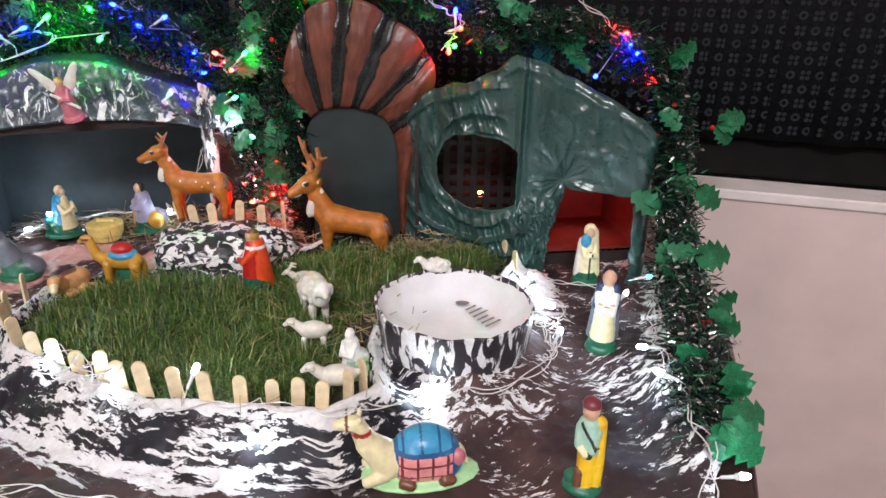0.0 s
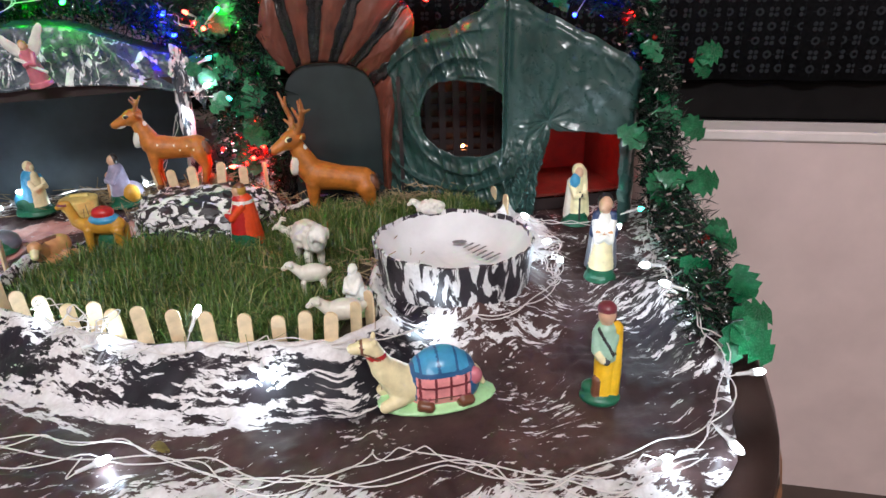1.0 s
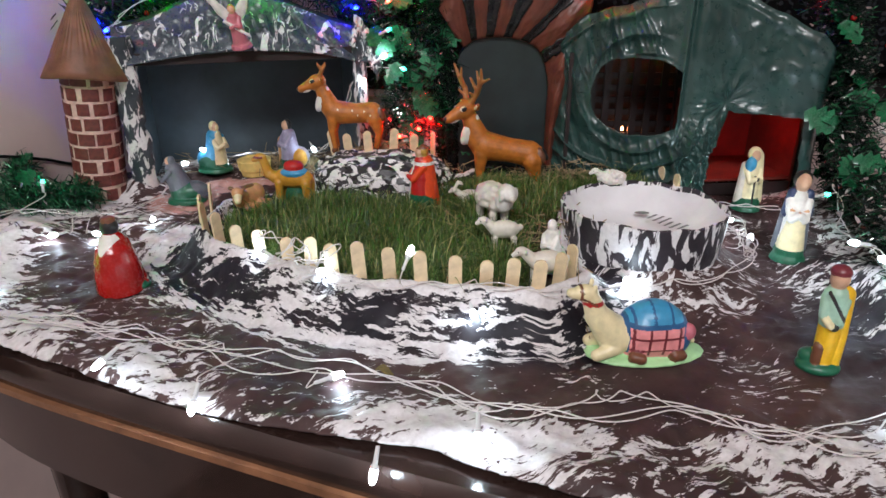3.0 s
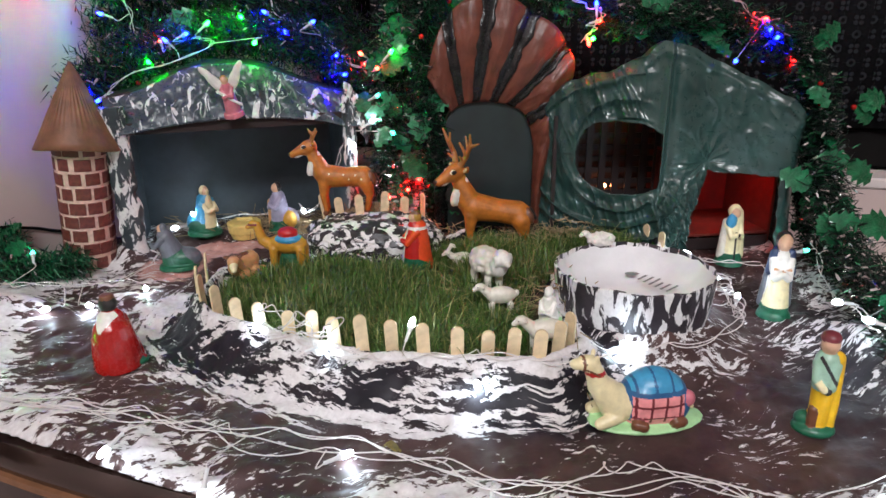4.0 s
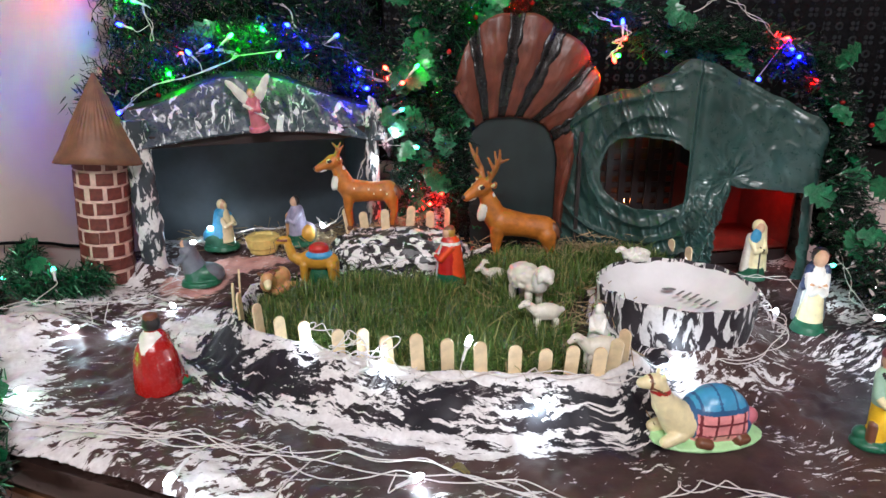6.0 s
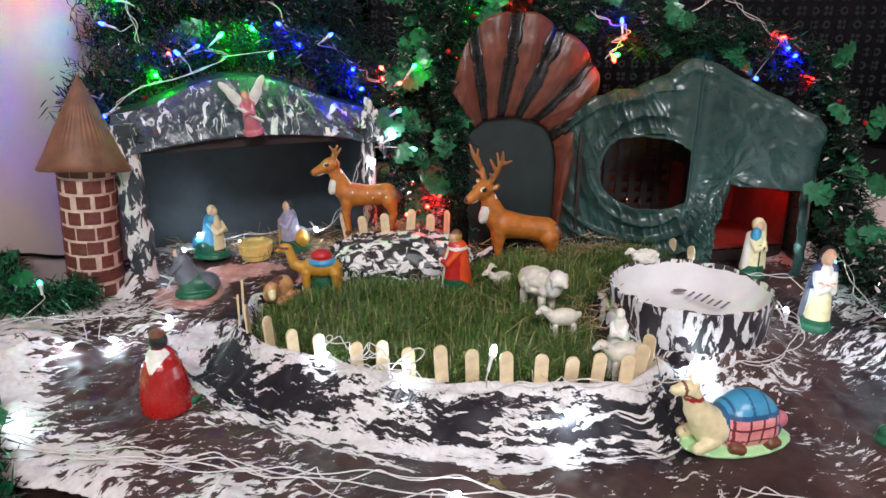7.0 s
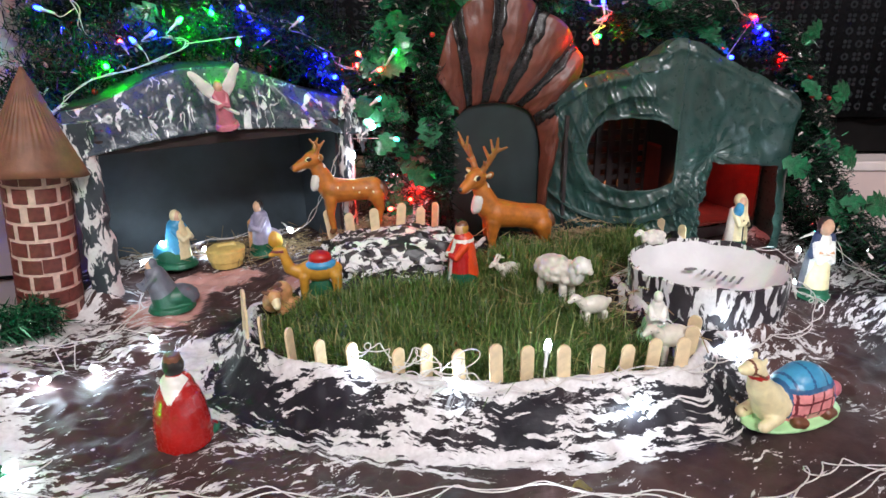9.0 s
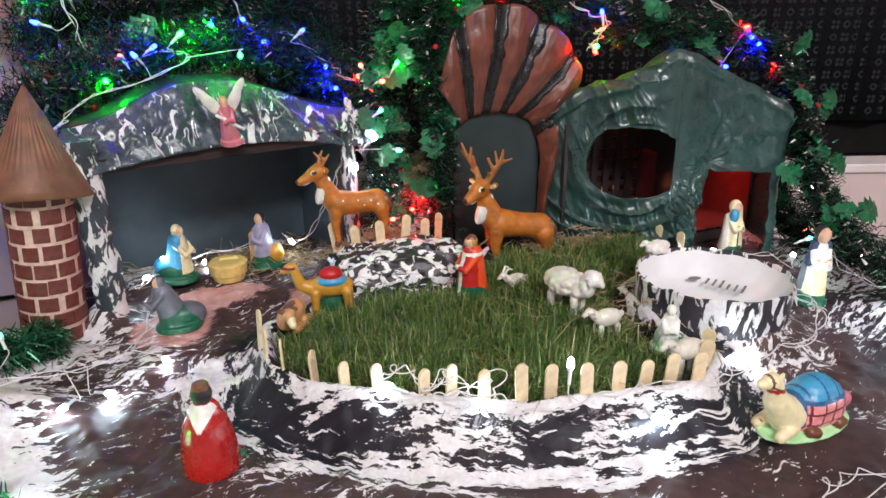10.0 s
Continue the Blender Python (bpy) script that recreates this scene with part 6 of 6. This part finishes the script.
def wall_cable():
    bm = bmesh.new()
    tube(bm, spline([(-0.640, 0.475, 0.062), (-0.611, 0.560, 0.052), (-0.595, 0.620, 0.034), (-0.588, 0.648, 0.022), (-0.580, 0.680, 0.010)], 10), 0.0016, 8)
    thing("cable", bm, NET, "thin black cable sagging along the wall", "cable")


wall_cable()


# holly sprays that stand clear of the tinsel
def holly_spray(x, y, z, rows, label, berries=0):
    root = empty("holly_spray", label, "holly", (x, y, z), "holly sprays")
    bm = bmesh.new()
    tube(bm, [(0, 0, 0), (0.003, -0.002, 0.004), (0.008, -0.004, 0.006)], 0.0008, 6)
    part("stem", bm, TINSEL_DARK, root)
    for rx, ry, rz, s in rows:
        lf = new("holly_leaf", LEAF_ME)
        lf.parent = root
        lf.matrix_local = pose(0.002, -0.002, 0.002, rx, ry, 0) @ pose(0, 0, 0, 0, 0, rz) @ Matrix.Diagonal((s, s, s, 1))
    for k in range(berries):
        b = new("berry", BERRY_ME)
        b.parent = root
        b.matrix_local = pose(-0.004 + 0.004 * k, -0.006, 0.003 * (k % 2))
    return root


holly_spray(0.270, 0.632, 0.150, [(75, 0, 15, 1.0), (80, 10, -40, 0.8)], "bright green foil holly leaves with red berries beside the window", 1)
holly_spray(0.236, 0.575, 0.102, [(70, 0, -35, 0.95), (80, -10, 150, 0.8)], "green foil holly leaves over the white wall")
holly_spray(0.220, 0.516, 0.058, [(65, 0, 5, 1.1), (75, 0, 160, 0.8)], "green foil holly leaf standing out from the side garland")
holly_spray(0.206, 0.440, 0.040, [(60, 0, -20, 0.9), (70, 0, 30, 0.7)], "dark green foil holly leaves with red berries", 2)
holly_spray(0.172, 0.330, 0.028, [(55, 0, 12, 1.0), (50, 0, -45, 1.1), (60, 0, -90, 0.8)], "large bright green foil holly spray at the table's end")
holly_spray(0.062, 0.662, 0.245, [(85, 0, 100, 0.9), (85, 0, 20, 0.8)], "dark holly leaves over the tent's peak")
holly_spray(-0.112, 0.700, 0.262, [(85, 0, 110, 1.1), (85, 0, 200, 0.9)], "dark holly leaves over the striped cave")
holly_spray(-0.193, 0.695, 0.200, [(80, 0, -20, 0.9), (80, 0, 215, 0.9), (80, 0, 100, 0.8)], "green foil holly leaves beside the cave")


def tissue_paper():
    """Crumpled white paper behind the tinsel, lit by red bulbs."""
    bm = bmesh.new()
    n, g = 26, {}
    for i in range(n + 1):
        for j in range(n + 1):
            u, v = i / n - 0.5, j / n
            r = 1 + 0.25 * fbm(u * 5, v * 5, 3.0)
            crease = abs(fbm(u * 9, v * 9, 1.0, 2))
            g[i, j] = bm.verts.new((0.052 * u * r, 0.018 * crease + 0.010 * v, 0.060 * v * (1 - 0.5 * u * u) + 0.010 * fbm(u * 7, v * 2, 8.0)))
    for i in range(n):
        for j in range(n):
            bm.faces.new((g[i, j], g[i + 1, j], g[i + 1, j + 1], g[i, j + 1]))
    ob = thing("crumpled_paper", bm, SHEET_WHITE, "crumpled white paper lit red behind the tinsel", "paper")
    ob.modifiers.new("thick", "SOLIDIFY").thickness = 0.0006
    ob.matrix_world = pose(-0.186, 0.712, 0.012, 0, 0, 8)


tissue_paper()


# ---------------- grass ----------------
def grass():
    rnd = random.Random(11)
    verts, faces = [], []
    n = 0
    xs = np.array([rnd.uniform(-0.36, 0.08) for _ in range(90000)])
    ys = np.array([rnd.uniform(0.345, 0.655) for _ in range(90000)])
    D = pen_dist(xs, ys)
    c, s = math.cos(BOWL_T), math.sin(BOWL_T)
    u, v = ((xs - BOWL_C.x) * c + (ys - BOWL_C.y) * s), (-(xs - BOWL_C.x) * s + (ys - BOWL_C.y) * c)
    keep = (D < -0.004) & (np.hypot(u / BOWL_A, v / BOWL_B) > 0.98) & (np.hypot((xs + 0.222) / 0.074, (ys - 0.610) / 0.042) > 1.0)
    xs, ys, D = xs[keep], ys[keep], D[keep]
    zs = relief(xs.reshape(1, -1), ys.reshape(1, -1), False)[0]
    for x, y, z, d in zip(xs, ys, zs, D):
        dens = noise.noise((x * 22, y * 22, 0.0))
        thin = sstep(0.0, 0.030, -d)
        bare = 0.75 * sstep(-0.11, -0.06, x) * sstep(0.50, 0.44, y)
        if rnd.random() > 0.20 + 0.52 * thin + 0.55 * dens - bare:
            continue
        n += 1
        tall = 0.55 + 0.45 * thin
        h = rnd.uniform(0.006, 0.023) * tall * (1 + 0.45 * dens)
        if y > 0.55:
            h *= 0.9
        if rnd.random() < 0.09:
            h *= 1.45
        a = rnd.uniform(0, 2 * math.pi)
        lean = rnd.gauss(0, 0.75) * h + 0.1 * h
        w = rnd.uniform(0.00030, 0.00066)
        dx, dy = math.cos(a), math.sin(a)
        sx, sy = -dy * w, dx * w
        b = len(verts)
        for t, k in ((0, 1.0), (0.45, 0.9), (0.8, 0.6)):
            ox, oy, oz = x + dx * lean * t * t, y + dy * lean * t * t, z - 0.001 + h * t * (1 - 0.15 * t * abs(lean) / h)
            verts += [(ox - sx * k, oy - sy * k, oz), (ox + sx * k, oy + sy * k, oz)]
        verts.append((x + dx * lean * 1.1, y + dy * lean * 1.1, z - 0.001 + h * (1 - 0.2 * abs(lean) / h)))
        faces += [(b, b + 1, b + 3, b + 2), (b + 2, b + 3, b + 5, b + 4), (b + 4, b + 5, b + 6)]
    me = bpy.data.meshes.new("grass")
    me.from_pydata(verts, [], faces)
    me.materials.append(GRASS)
    tagged(new("grass", me), "real green wheat grass growing in the fenced pen", "grass", kind="stuff")
    # soil under it
    bm = bmesh.new()
    step = 0.006
    g = {}
    for i in range(76):
        for j in range(54):
            g[i, j] = (-0.365 + i * step, 0.34 + j * step)
    P = np.array([g[i, j] for i in range(76) for j in range(54)])
    DD = pen_dist(P[:, 0], P[:, 1])
    ZZ = relief(P[:, 0].reshape(1, -1), P[:, 1].reshape(1, -1))[0] + 0.0022
    vs = {}
    for k, (i, j) in enumerate((i, j) for i in range(76) for j in range(54)):
        if DD[k] < -0.005:
            vs[i, j] = bm.verts.new((P[k, 0], P[k, 1], ZZ[k]))
    for (i, j), v in list(vs.items()):
        q = [(i, j), (i + 1, j), (i + 1, j + 1), (i, j + 1)]
        if all(t in vs for t in q):
            bm.faces.new([vs[t] for t in q])
    ob = thing("soil", bm, SOIL, "dark damp soil under the grass", "soil", kind="structure")
    ob.modifiers.new("thick", "SOLIDIFY").thickness = 0.0015
    # straw litter round the stable and the mound
    verts, faces = [], []
    for k in range(1900):
        if k > 1550:
            x, y = rnd.gauss(-0.085, 0.035), rnd.gauss(0.50, 0.055)
        elif k % 3 == 0:
            x, y = rnd.gauss(-0.36, 0.05), rnd.gauss(0.735, 0.02)
        elif k % 3 == 1:
            x, y = rnd.gauss(-0.22, 0.045), rnd.gauss(0.675, 0.016)
        else:
            x, y = rnd.gauss(-0.02, 0.035), rnd.gauss(0.632, 0.008)
        z = ground_z(x, y) + rnd.uniform(0.001, 0.012)
        d = Vector((rnd.gauss(0, 1), rnd.gauss(0, 1), rnd.gauss(0, 0.5))).normalized() * rnd.uniform(0.004, 0.013)
        s = d.orthogonal().normalized() * 0.0004
        p = Vector((x, y, z))
        b = len(verts)
        verts += [tuple(p - d - s), tuple(p - d + s), tuple(p + d + s), tuple(p + d - s)]
        faces.append((b, b + 1, b + 2, b + 3))
    me = bpy.data.meshes.new("straw")
    me.from_pydata(verts, [], faces)
    me.materials.append(plain("dry_straw", (0.30, 0.22, 0.12), 0.7, 0, 100, 0.4))
    tagged(new("straw", me), "loose dry straw scattered behind the figures", "straw", kind="stuff")


grass()


def dry_leaf():
    bm = bmesh.new()
    g = []
    for i in range(9):
        t = i / 8
        w = 0.0035 * math.sin(math.pi * (0.06 + 0.88 * t))
        g.append([bm.verts.new((0.011 * (t - 0.5), s * w, 0.0015 * abs(s) + 0.002 * math.sin(5 * t))) for s in (-1, 0, 1)])
    for a, b in zip(g, g[1:]):
        for k in range(2):
            bm.faces.new((a[k], b[k], b[k + 1], a[k + 1]))
    ob = thing("dry_leaf", bm, plain("dry_yellow_leaf", (0.17, 0.13, 0.03), 0.6, 0, 200, 0.4), "small dry yellow leaf lying on the painted paper", "leaf")
    ob.modifiers.new("thick", "SOLIDIFY").thickness = 0.0003
    ob.matrix_world = pose(-0.175, 0.290, ground_z(-0.175, 0.290) + 0.001, 0, 0, -12)


dry_leaf()


# ---------------- light strings ----------------
def bulb_mesh(mat, core, r=0.0026, h=0.009):
    """A small LED with its clear holder; the tip points along +x."""
    bm = bmesh.new()
    prof = [(-0.011, 0.0011), (-0.002, 0.0013), (-0.002, 0.0021), (0.0, 0.0022)]
    tip = [(0.0, 0.0021), (0.003, r), (h * 0.6, r), (h * 0.9, r * 0.6), (h, 0.0003)]
    for pr, mi in ((prof, 1), (tip, 0)):
        rows = [[bm.verts.new((x, q * math.cos(a), q * math.sin(a))) for a in (2 * math.pi * k / 10 for k in range(10))] for x, q in pr]
        for a, b in zip(rows, rows[1:]):
            for k in range(10):
                bm.faces.new((a[k], a[(k + 1) % 10], b[(k + 1) % 10], b[k])).material_index = 2 if mi == 0 and a is rows[1] else mi
        bm.faces.new(rows[0][::-1]).material_index = mi
        bm.faces.new(rows[-1]).material_index = mi
    return mesh_of("bulb", bm, [mat, HOLDER, core])


BULBS = {"white": bulb_mesh(LED_WHITE, LED_WHITE, 0.0021, 0.0070)}
for key, m in LED.items():
    BULBS[key] = bulb_mesh(m, m, 0.0019, 0.0056)


def light_string(name, label, wires, bulbs, thick=0.00042):
    """wires: lists of points; bulbs: x, y, z, yaw, pitch, colour."""
    root = empty(name, label, "string lights", tuple(wires[0][0]))
    off = Vector(wires[0][0])
    rnd = random.Random(len(bulbs) + 7 * len(wires))
    for w in wires:
        path = spline(w, 12)
        for strand in range(2):
            ph = rnd.uniform(0, 6)
            pts = []
            for i, p in enumerate(path):
                a = i * (0.55 + 0.12 * strand) + ph + strand * 2.1
                sway = 0.0014 + 0.0016 * strand
                wander = 0.011 * Vector((noise.noise((i * 0.045, ph, 1.0)), noise.noise((i * 0.045, ph, 5.0)), 0.0)) * min(1.0, i / 12, (len(path) - 1 - i) / 12) * (1.0 if path[i].z < 0.05 else 0.2)
                pts.append(p - off + wander + Vector((sway * math.cos(a), sway * math.sin(a), 0.0010 * math.sin(a + 1))) * (1.0 + 1.6 * max(0, noise.noise((i * 0.11, ph, 0)))))
            bm = bmesh.new()
            tube(bm, pts, thick, 6)
            part("wire", bm, WIRE, root)
    for x, y, z, yaw, pitch, colour in bulbs:
        if colour == "white" and table_r(x, y) < 0.90 and abs(z - ground_z(x, y)) < 0.016:
            z, pitch = ground_z(x, y) + 0.0060, pitch * 0.4
        ob = new("bulb", BULBS[colour])
        ob.parent = root
        ob.matrix_local = Matrix.Translation(Vector((x, y, z)) - off) @ Matrix.Rotation(radians(yaw), 4, "Z") @ Matrix.Rotation(radians(-pitch), 4, "Y")
        bm = bmesh.new()
        d = (Matrix.Rotation(radians(yaw), 4, "Z") @ Matrix.Rotation(radians(-pitch), 4, "Y")) @ Vector((1, 0, 0))
        p = Vector((x, y, z)) - off - d * 0.010
        near = min((q - off for w in wires for q in spline(w, 12)), key=lambda q: (q - p).length)
        if (near - p).length < 0.05:
            tube(bm, spline([p, p - d * 0.006 + Vector((0, 0, -0.001)), near], 5), thick, 6)
            part("wire", bm, WIRE, root)
    return root


light_string("white_string_lights", "white wire string of lit white bulbs round the grass pen",
             [[(-0.46, 0.62, 0.008), (-0.45, 0.585, 0.004), (-0.47, 0.53, 0.006), (-0.52, 0.50, 0.020), (-0.58, 0.50, 0.012)],
              [(-0.56, 0.40, 0.008), (-0.45, 0.34, 0.004), (-0.348, 0.312, 0.004), (-0.295, 0.307, 0.002), (-0.24, 0.299, 0.001), (-0.177, 0.282, 0.001), (-0.116, 0.250, 0.003), (-0.057, 0.262, 0.002), (-0.027, 0.265, 0.000), (0.022, 0.233, 0.003), (0.083, 0.246, 0.002), (0.133, 0.262, 0.002), (0.158, 0.305, 0.012), (0.160, 0.350, 0.026), (0.158, 0.400, 0.030), (0.175, 0.47, 0.02), (0.205, 0.55, 0.04)],
              [(-0.53, 0.36, 0.006), (-0.40, 0.325, 0.004), (-0.33, 0.318, 0.004), (-0.25, 0.288, 0.002), (-0.16, 0.272, 0.002), (-0.08, 0.242, 0.003), (0.00, 0.252, 0.001), (0.06, 0.226, 0.004), (0.12, 0.245, 0.002)],
              [(-0.290, 0.392, 0.023), (-0.250, 0.374, 0.024), (-0.220, 0.358, 0.024), (-0.18, 0.350, 0.025), (-0.13, 0.346, 0.026), (-0.08, 0.340, 0.026), (-0.04, 0.355, 0.022), (0.0, 0.378, 0.016), (0.05, 0.385, 0.020), (0.080, 0.420, 0.024), (0.088, 0.460, 0.022), (0.10, 0.50, 0.016), (0.085, 0.545, 0.02), (0.11, 0.555, 0.012), (0.16, 0.55, 0.012)],
              [(0.072, 0.40, 0.028), (0.09, 0.425, 0.020), (0.078, 0.45, 0.030), (0.10, 0.47, 0.016)],
              [(-0.262, 0.378, 0.030), (-0.245, 0.371, 0.046), (-0.232, 0.358, 0.030), (-0.220, 0.364, 0.046), (-0.235, 0.376, 0.026), (-0.250, 0.364, 0.034), (-0.228, 0.354, 0.040), (-0.205, 0.350, 0.028)],
              [(-0.285, 0.398, 0.034), (-0.268, 0.388, 0.044), (-0.255, 0.392, 0.030), (-0.242, 0.374, 0.040)]],
             [(-0.488, 0.467, 0.016, 250, 15, "white"), (-0.433, 0.530, 0.004, 300, 10, "white"), (-0.467, 0.490, 0.008, 330, 10, "white"), (-0.477, 0.376, 0.008, 200, 20, "white"),
              (-0.123, 0.333, 0.018, 280, -20, "white"), (-0.014, 0.388, 0.016, 280, -10, "white"), (-0.167, 0.364, 0.040, 60, 50, "white"), (-0.278, 0.392, 0.036, 150, 40, "white"), (-0.231, 0.365, 0.026, 20, 30, "white"),
              (0.148, 0.366, 0.040, 150, 10, "white"), (0.148, 0.404, 0.037, 190, 10, "white"), (-0.334, 0.270, 0.012, 240, -20, "white"), (-0.274, 0.250, 0.000, 260, -50, "white"), (-0.203, 0.277, 0.006, 30, 10, "white"),
              (-0.119, 0.224, 0.006, 270, -30, "white"), (-0.168, 0.206, -0.002, 260, -50, "white"), (0.097, 0.243, 0.006, 20, 10, "white"), (0.176, 0.299, 0.013, 0, 3, "white"), (0.136, 0.246, 0.008, 300, -20, "white"),
              (0.094, 0.450, 0.020, 60, 20, "white"), (0.098, 0.500, 0.018, 200, 10, "white"), (0.088, 0.545, 0.024, 150, 20, "white"), (0.17, 0.53, 0.014, 45, 20, "white"), (0.19, 0.535, 0.03, 0, 10, "teal"), (0.205, 0.52, 0.045, 30, 30, "teal"),
              (-0.545, 0.545, 0.03, 120, 30, "teal"), (-0.60, 0.55, 0.02, 120, 30, "teal"), (-0.502, 0.372, 0.010, 240, 30, "green")])
light_string("stable_string_lights", "white wire of lit white bulbs on stable floor, plus added teal",
             [[(-0.47, 0.66, 0.01), (-0.452, 0.705, 0.012), (-0.42, 0.745, 0.008), (-0.36, 0.760, 0.010), (-0.325, 0.738, 0.016), (-0.30, 0.715, 0.03), (-0.272, 0.705, 0.085), (-0.258, 0.712, 0.120)]],
             # The last two bulbs, teal, are added only to brighten the corner garland.
             [(-0.448, 0.700, 0.024, 260, 30, "white"), (-0.415, 0.742, 0.010, 270, 20, "white"), (-0.322, 0.722, 0.022, 300, -20, "white"), (-0.462, 0.680, 0.014, 240, 10, "white"), (-0.250, 0.692, 0.108, 270, -50, "white"), (-0.230, 0.698, 0.131, 20, 30, "white"), (-0.222, 0.694, 0.160, 40, 20, "teal"), (-0.205, 0.690, 0.120, 300, 0, "teal")])
light_string("coloured_string_lights", "white wire string of lit red, green and blue bulbs",
             [[(-0.509, 0.655, 0.166), (-0.478, 0.662, 0.190), (-0.445, 0.672, 0.198), (-0.40, 0.690, 0.215), (-0.415, 0.70, 0.225), (-0.46, 0.70, 0.215), (-0.485, 0.705, 0.235), (-0.495, 0.715, 0.275)],
              [(-0.36, 0.775, 0.275), (-0.335, 0.765, 0.243), (-0.302, 0.752, 0.235), (-0.270, 0.735, 0.208), (-0.245, 0.725, 0.190), (-0.222, 0.735, 0.182), (-0.200, 0.715, 0.200)],
              [(-0.015, 0.690, 0.262), (0.005, 0.682, 0.250), (0.018, 0.672, 0.245), (0.010, 0.672, 0.228), (0.0, 0.676, 0.215)],
              [(0.085, 0.668, 0.262), (0.110, 0.660, 0.275), (0.135, 0.66, 0.262), (0.168, 0.655, 0.238), (0.190, 0.648, 0.222), (0.200, 0.640, 0.195)]],
             [(-0.509, 0.652, 0.165, 200, -30, "blue"), (-0.468, 0.690, 0.200, 280, 20, "green"), (-0.438, 0.672, 0.222, 240, 40, "blue"), (-0.452, 0.690, 0.220, 120, 30, "dim_red"), (-0.402, 0.695, 0.238, 30, 40, "green"), (-0.351, 0.695, 0.219, 270, -20, "green"), (0.012, 0.680, 0.218, 270, 0, "green"), (-0.425, 0.69, 0.228, 60, 20, "blue"), (-0.502, 0.712, 0.274, 180, 20, "green"), (-0.535, 0.690, 0.292, 200, 20, "dim_red"), (-0.515, 0.700, 0.250, 200, 20, "blue"), (-0.530, 0.685, 0.300, 220, 20, "red"),
              (-0.292, 0.715, 0.238, 40, 30, "blue"), (-0.318, 0.75, 0.222, 270, -60, "dim_red"), (-0.268, 0.732, 0.204, 240, -30, "blue"), (-0.260, 0.728, 0.182, 250, -10, "blue"), (-0.204, 0.688, 0.206, 40, 40, "soft_green"), (-0.219, 0.690, 0.190, 290, 10, "dim_red"), (-0.236, 0.728, 0.192, 260, 30, "dim_red"),
              (0.012, 0.672, 0.250, 90, 70, "blue"), (0.006, 0.672, 0.214, 270, -30, "red"), (0.015, 0.676, 0.235, 30, 10, "red"),
              (0.177, 0.655, 0.234, 290, 20, "red"), (0.182, 0.650, 0.224, 260, 10, "blue"), (0.188, 0.645, 0.217, 260, 10, "blue"), (0.202, 0.636, 0.196, 320, -20, "red"), (0.150, 0.645, 0.195, 250, 0, "blue"), (-0.375, 0.735, 0.245, 250, 20, "green"), (-0.345, 0.725, 0.250, 250, 20, "blue"), (-0.327, 0.738, 0.228, 250, 20, "blue"), (-0.237, 0.702, 0.205, 250, 20, "dim_red"), (-0.13, 0.700, 0.285, 250, 20, "green"), (-0.085, 0.705, 0.283, 250, 20, "red")])
light_string("red_string_lights", "short string of lit red bulbs behind the stick fence",
             [[(-0.205, 0.715, 0.05), (-0.190, 0.712, 0.06), (-0.178, 0.712, 0.055)]],
             [(-0.190, 0.697, 0.052, 270, 20, "red"), (-0.176, 0.699, 0.064, 250, 10, "red"), (-0.212, 0.694, 0.044, 230, 10, "dim_red")])
light_string("tent_string_lights", "string of lit red bulbs inside the tent",
             [[(0.130, 0.662, 0.0905), (0.150, 0.664, 0.0905), (0.166, 0.676, 0.0890), (0.180, 0.668, 0.0900)]],
             [(0.166, 0.664, 0.0840, 270, -10, "box_red"), (0.048, 0.732, 0.046, 250, 0, "amber")])
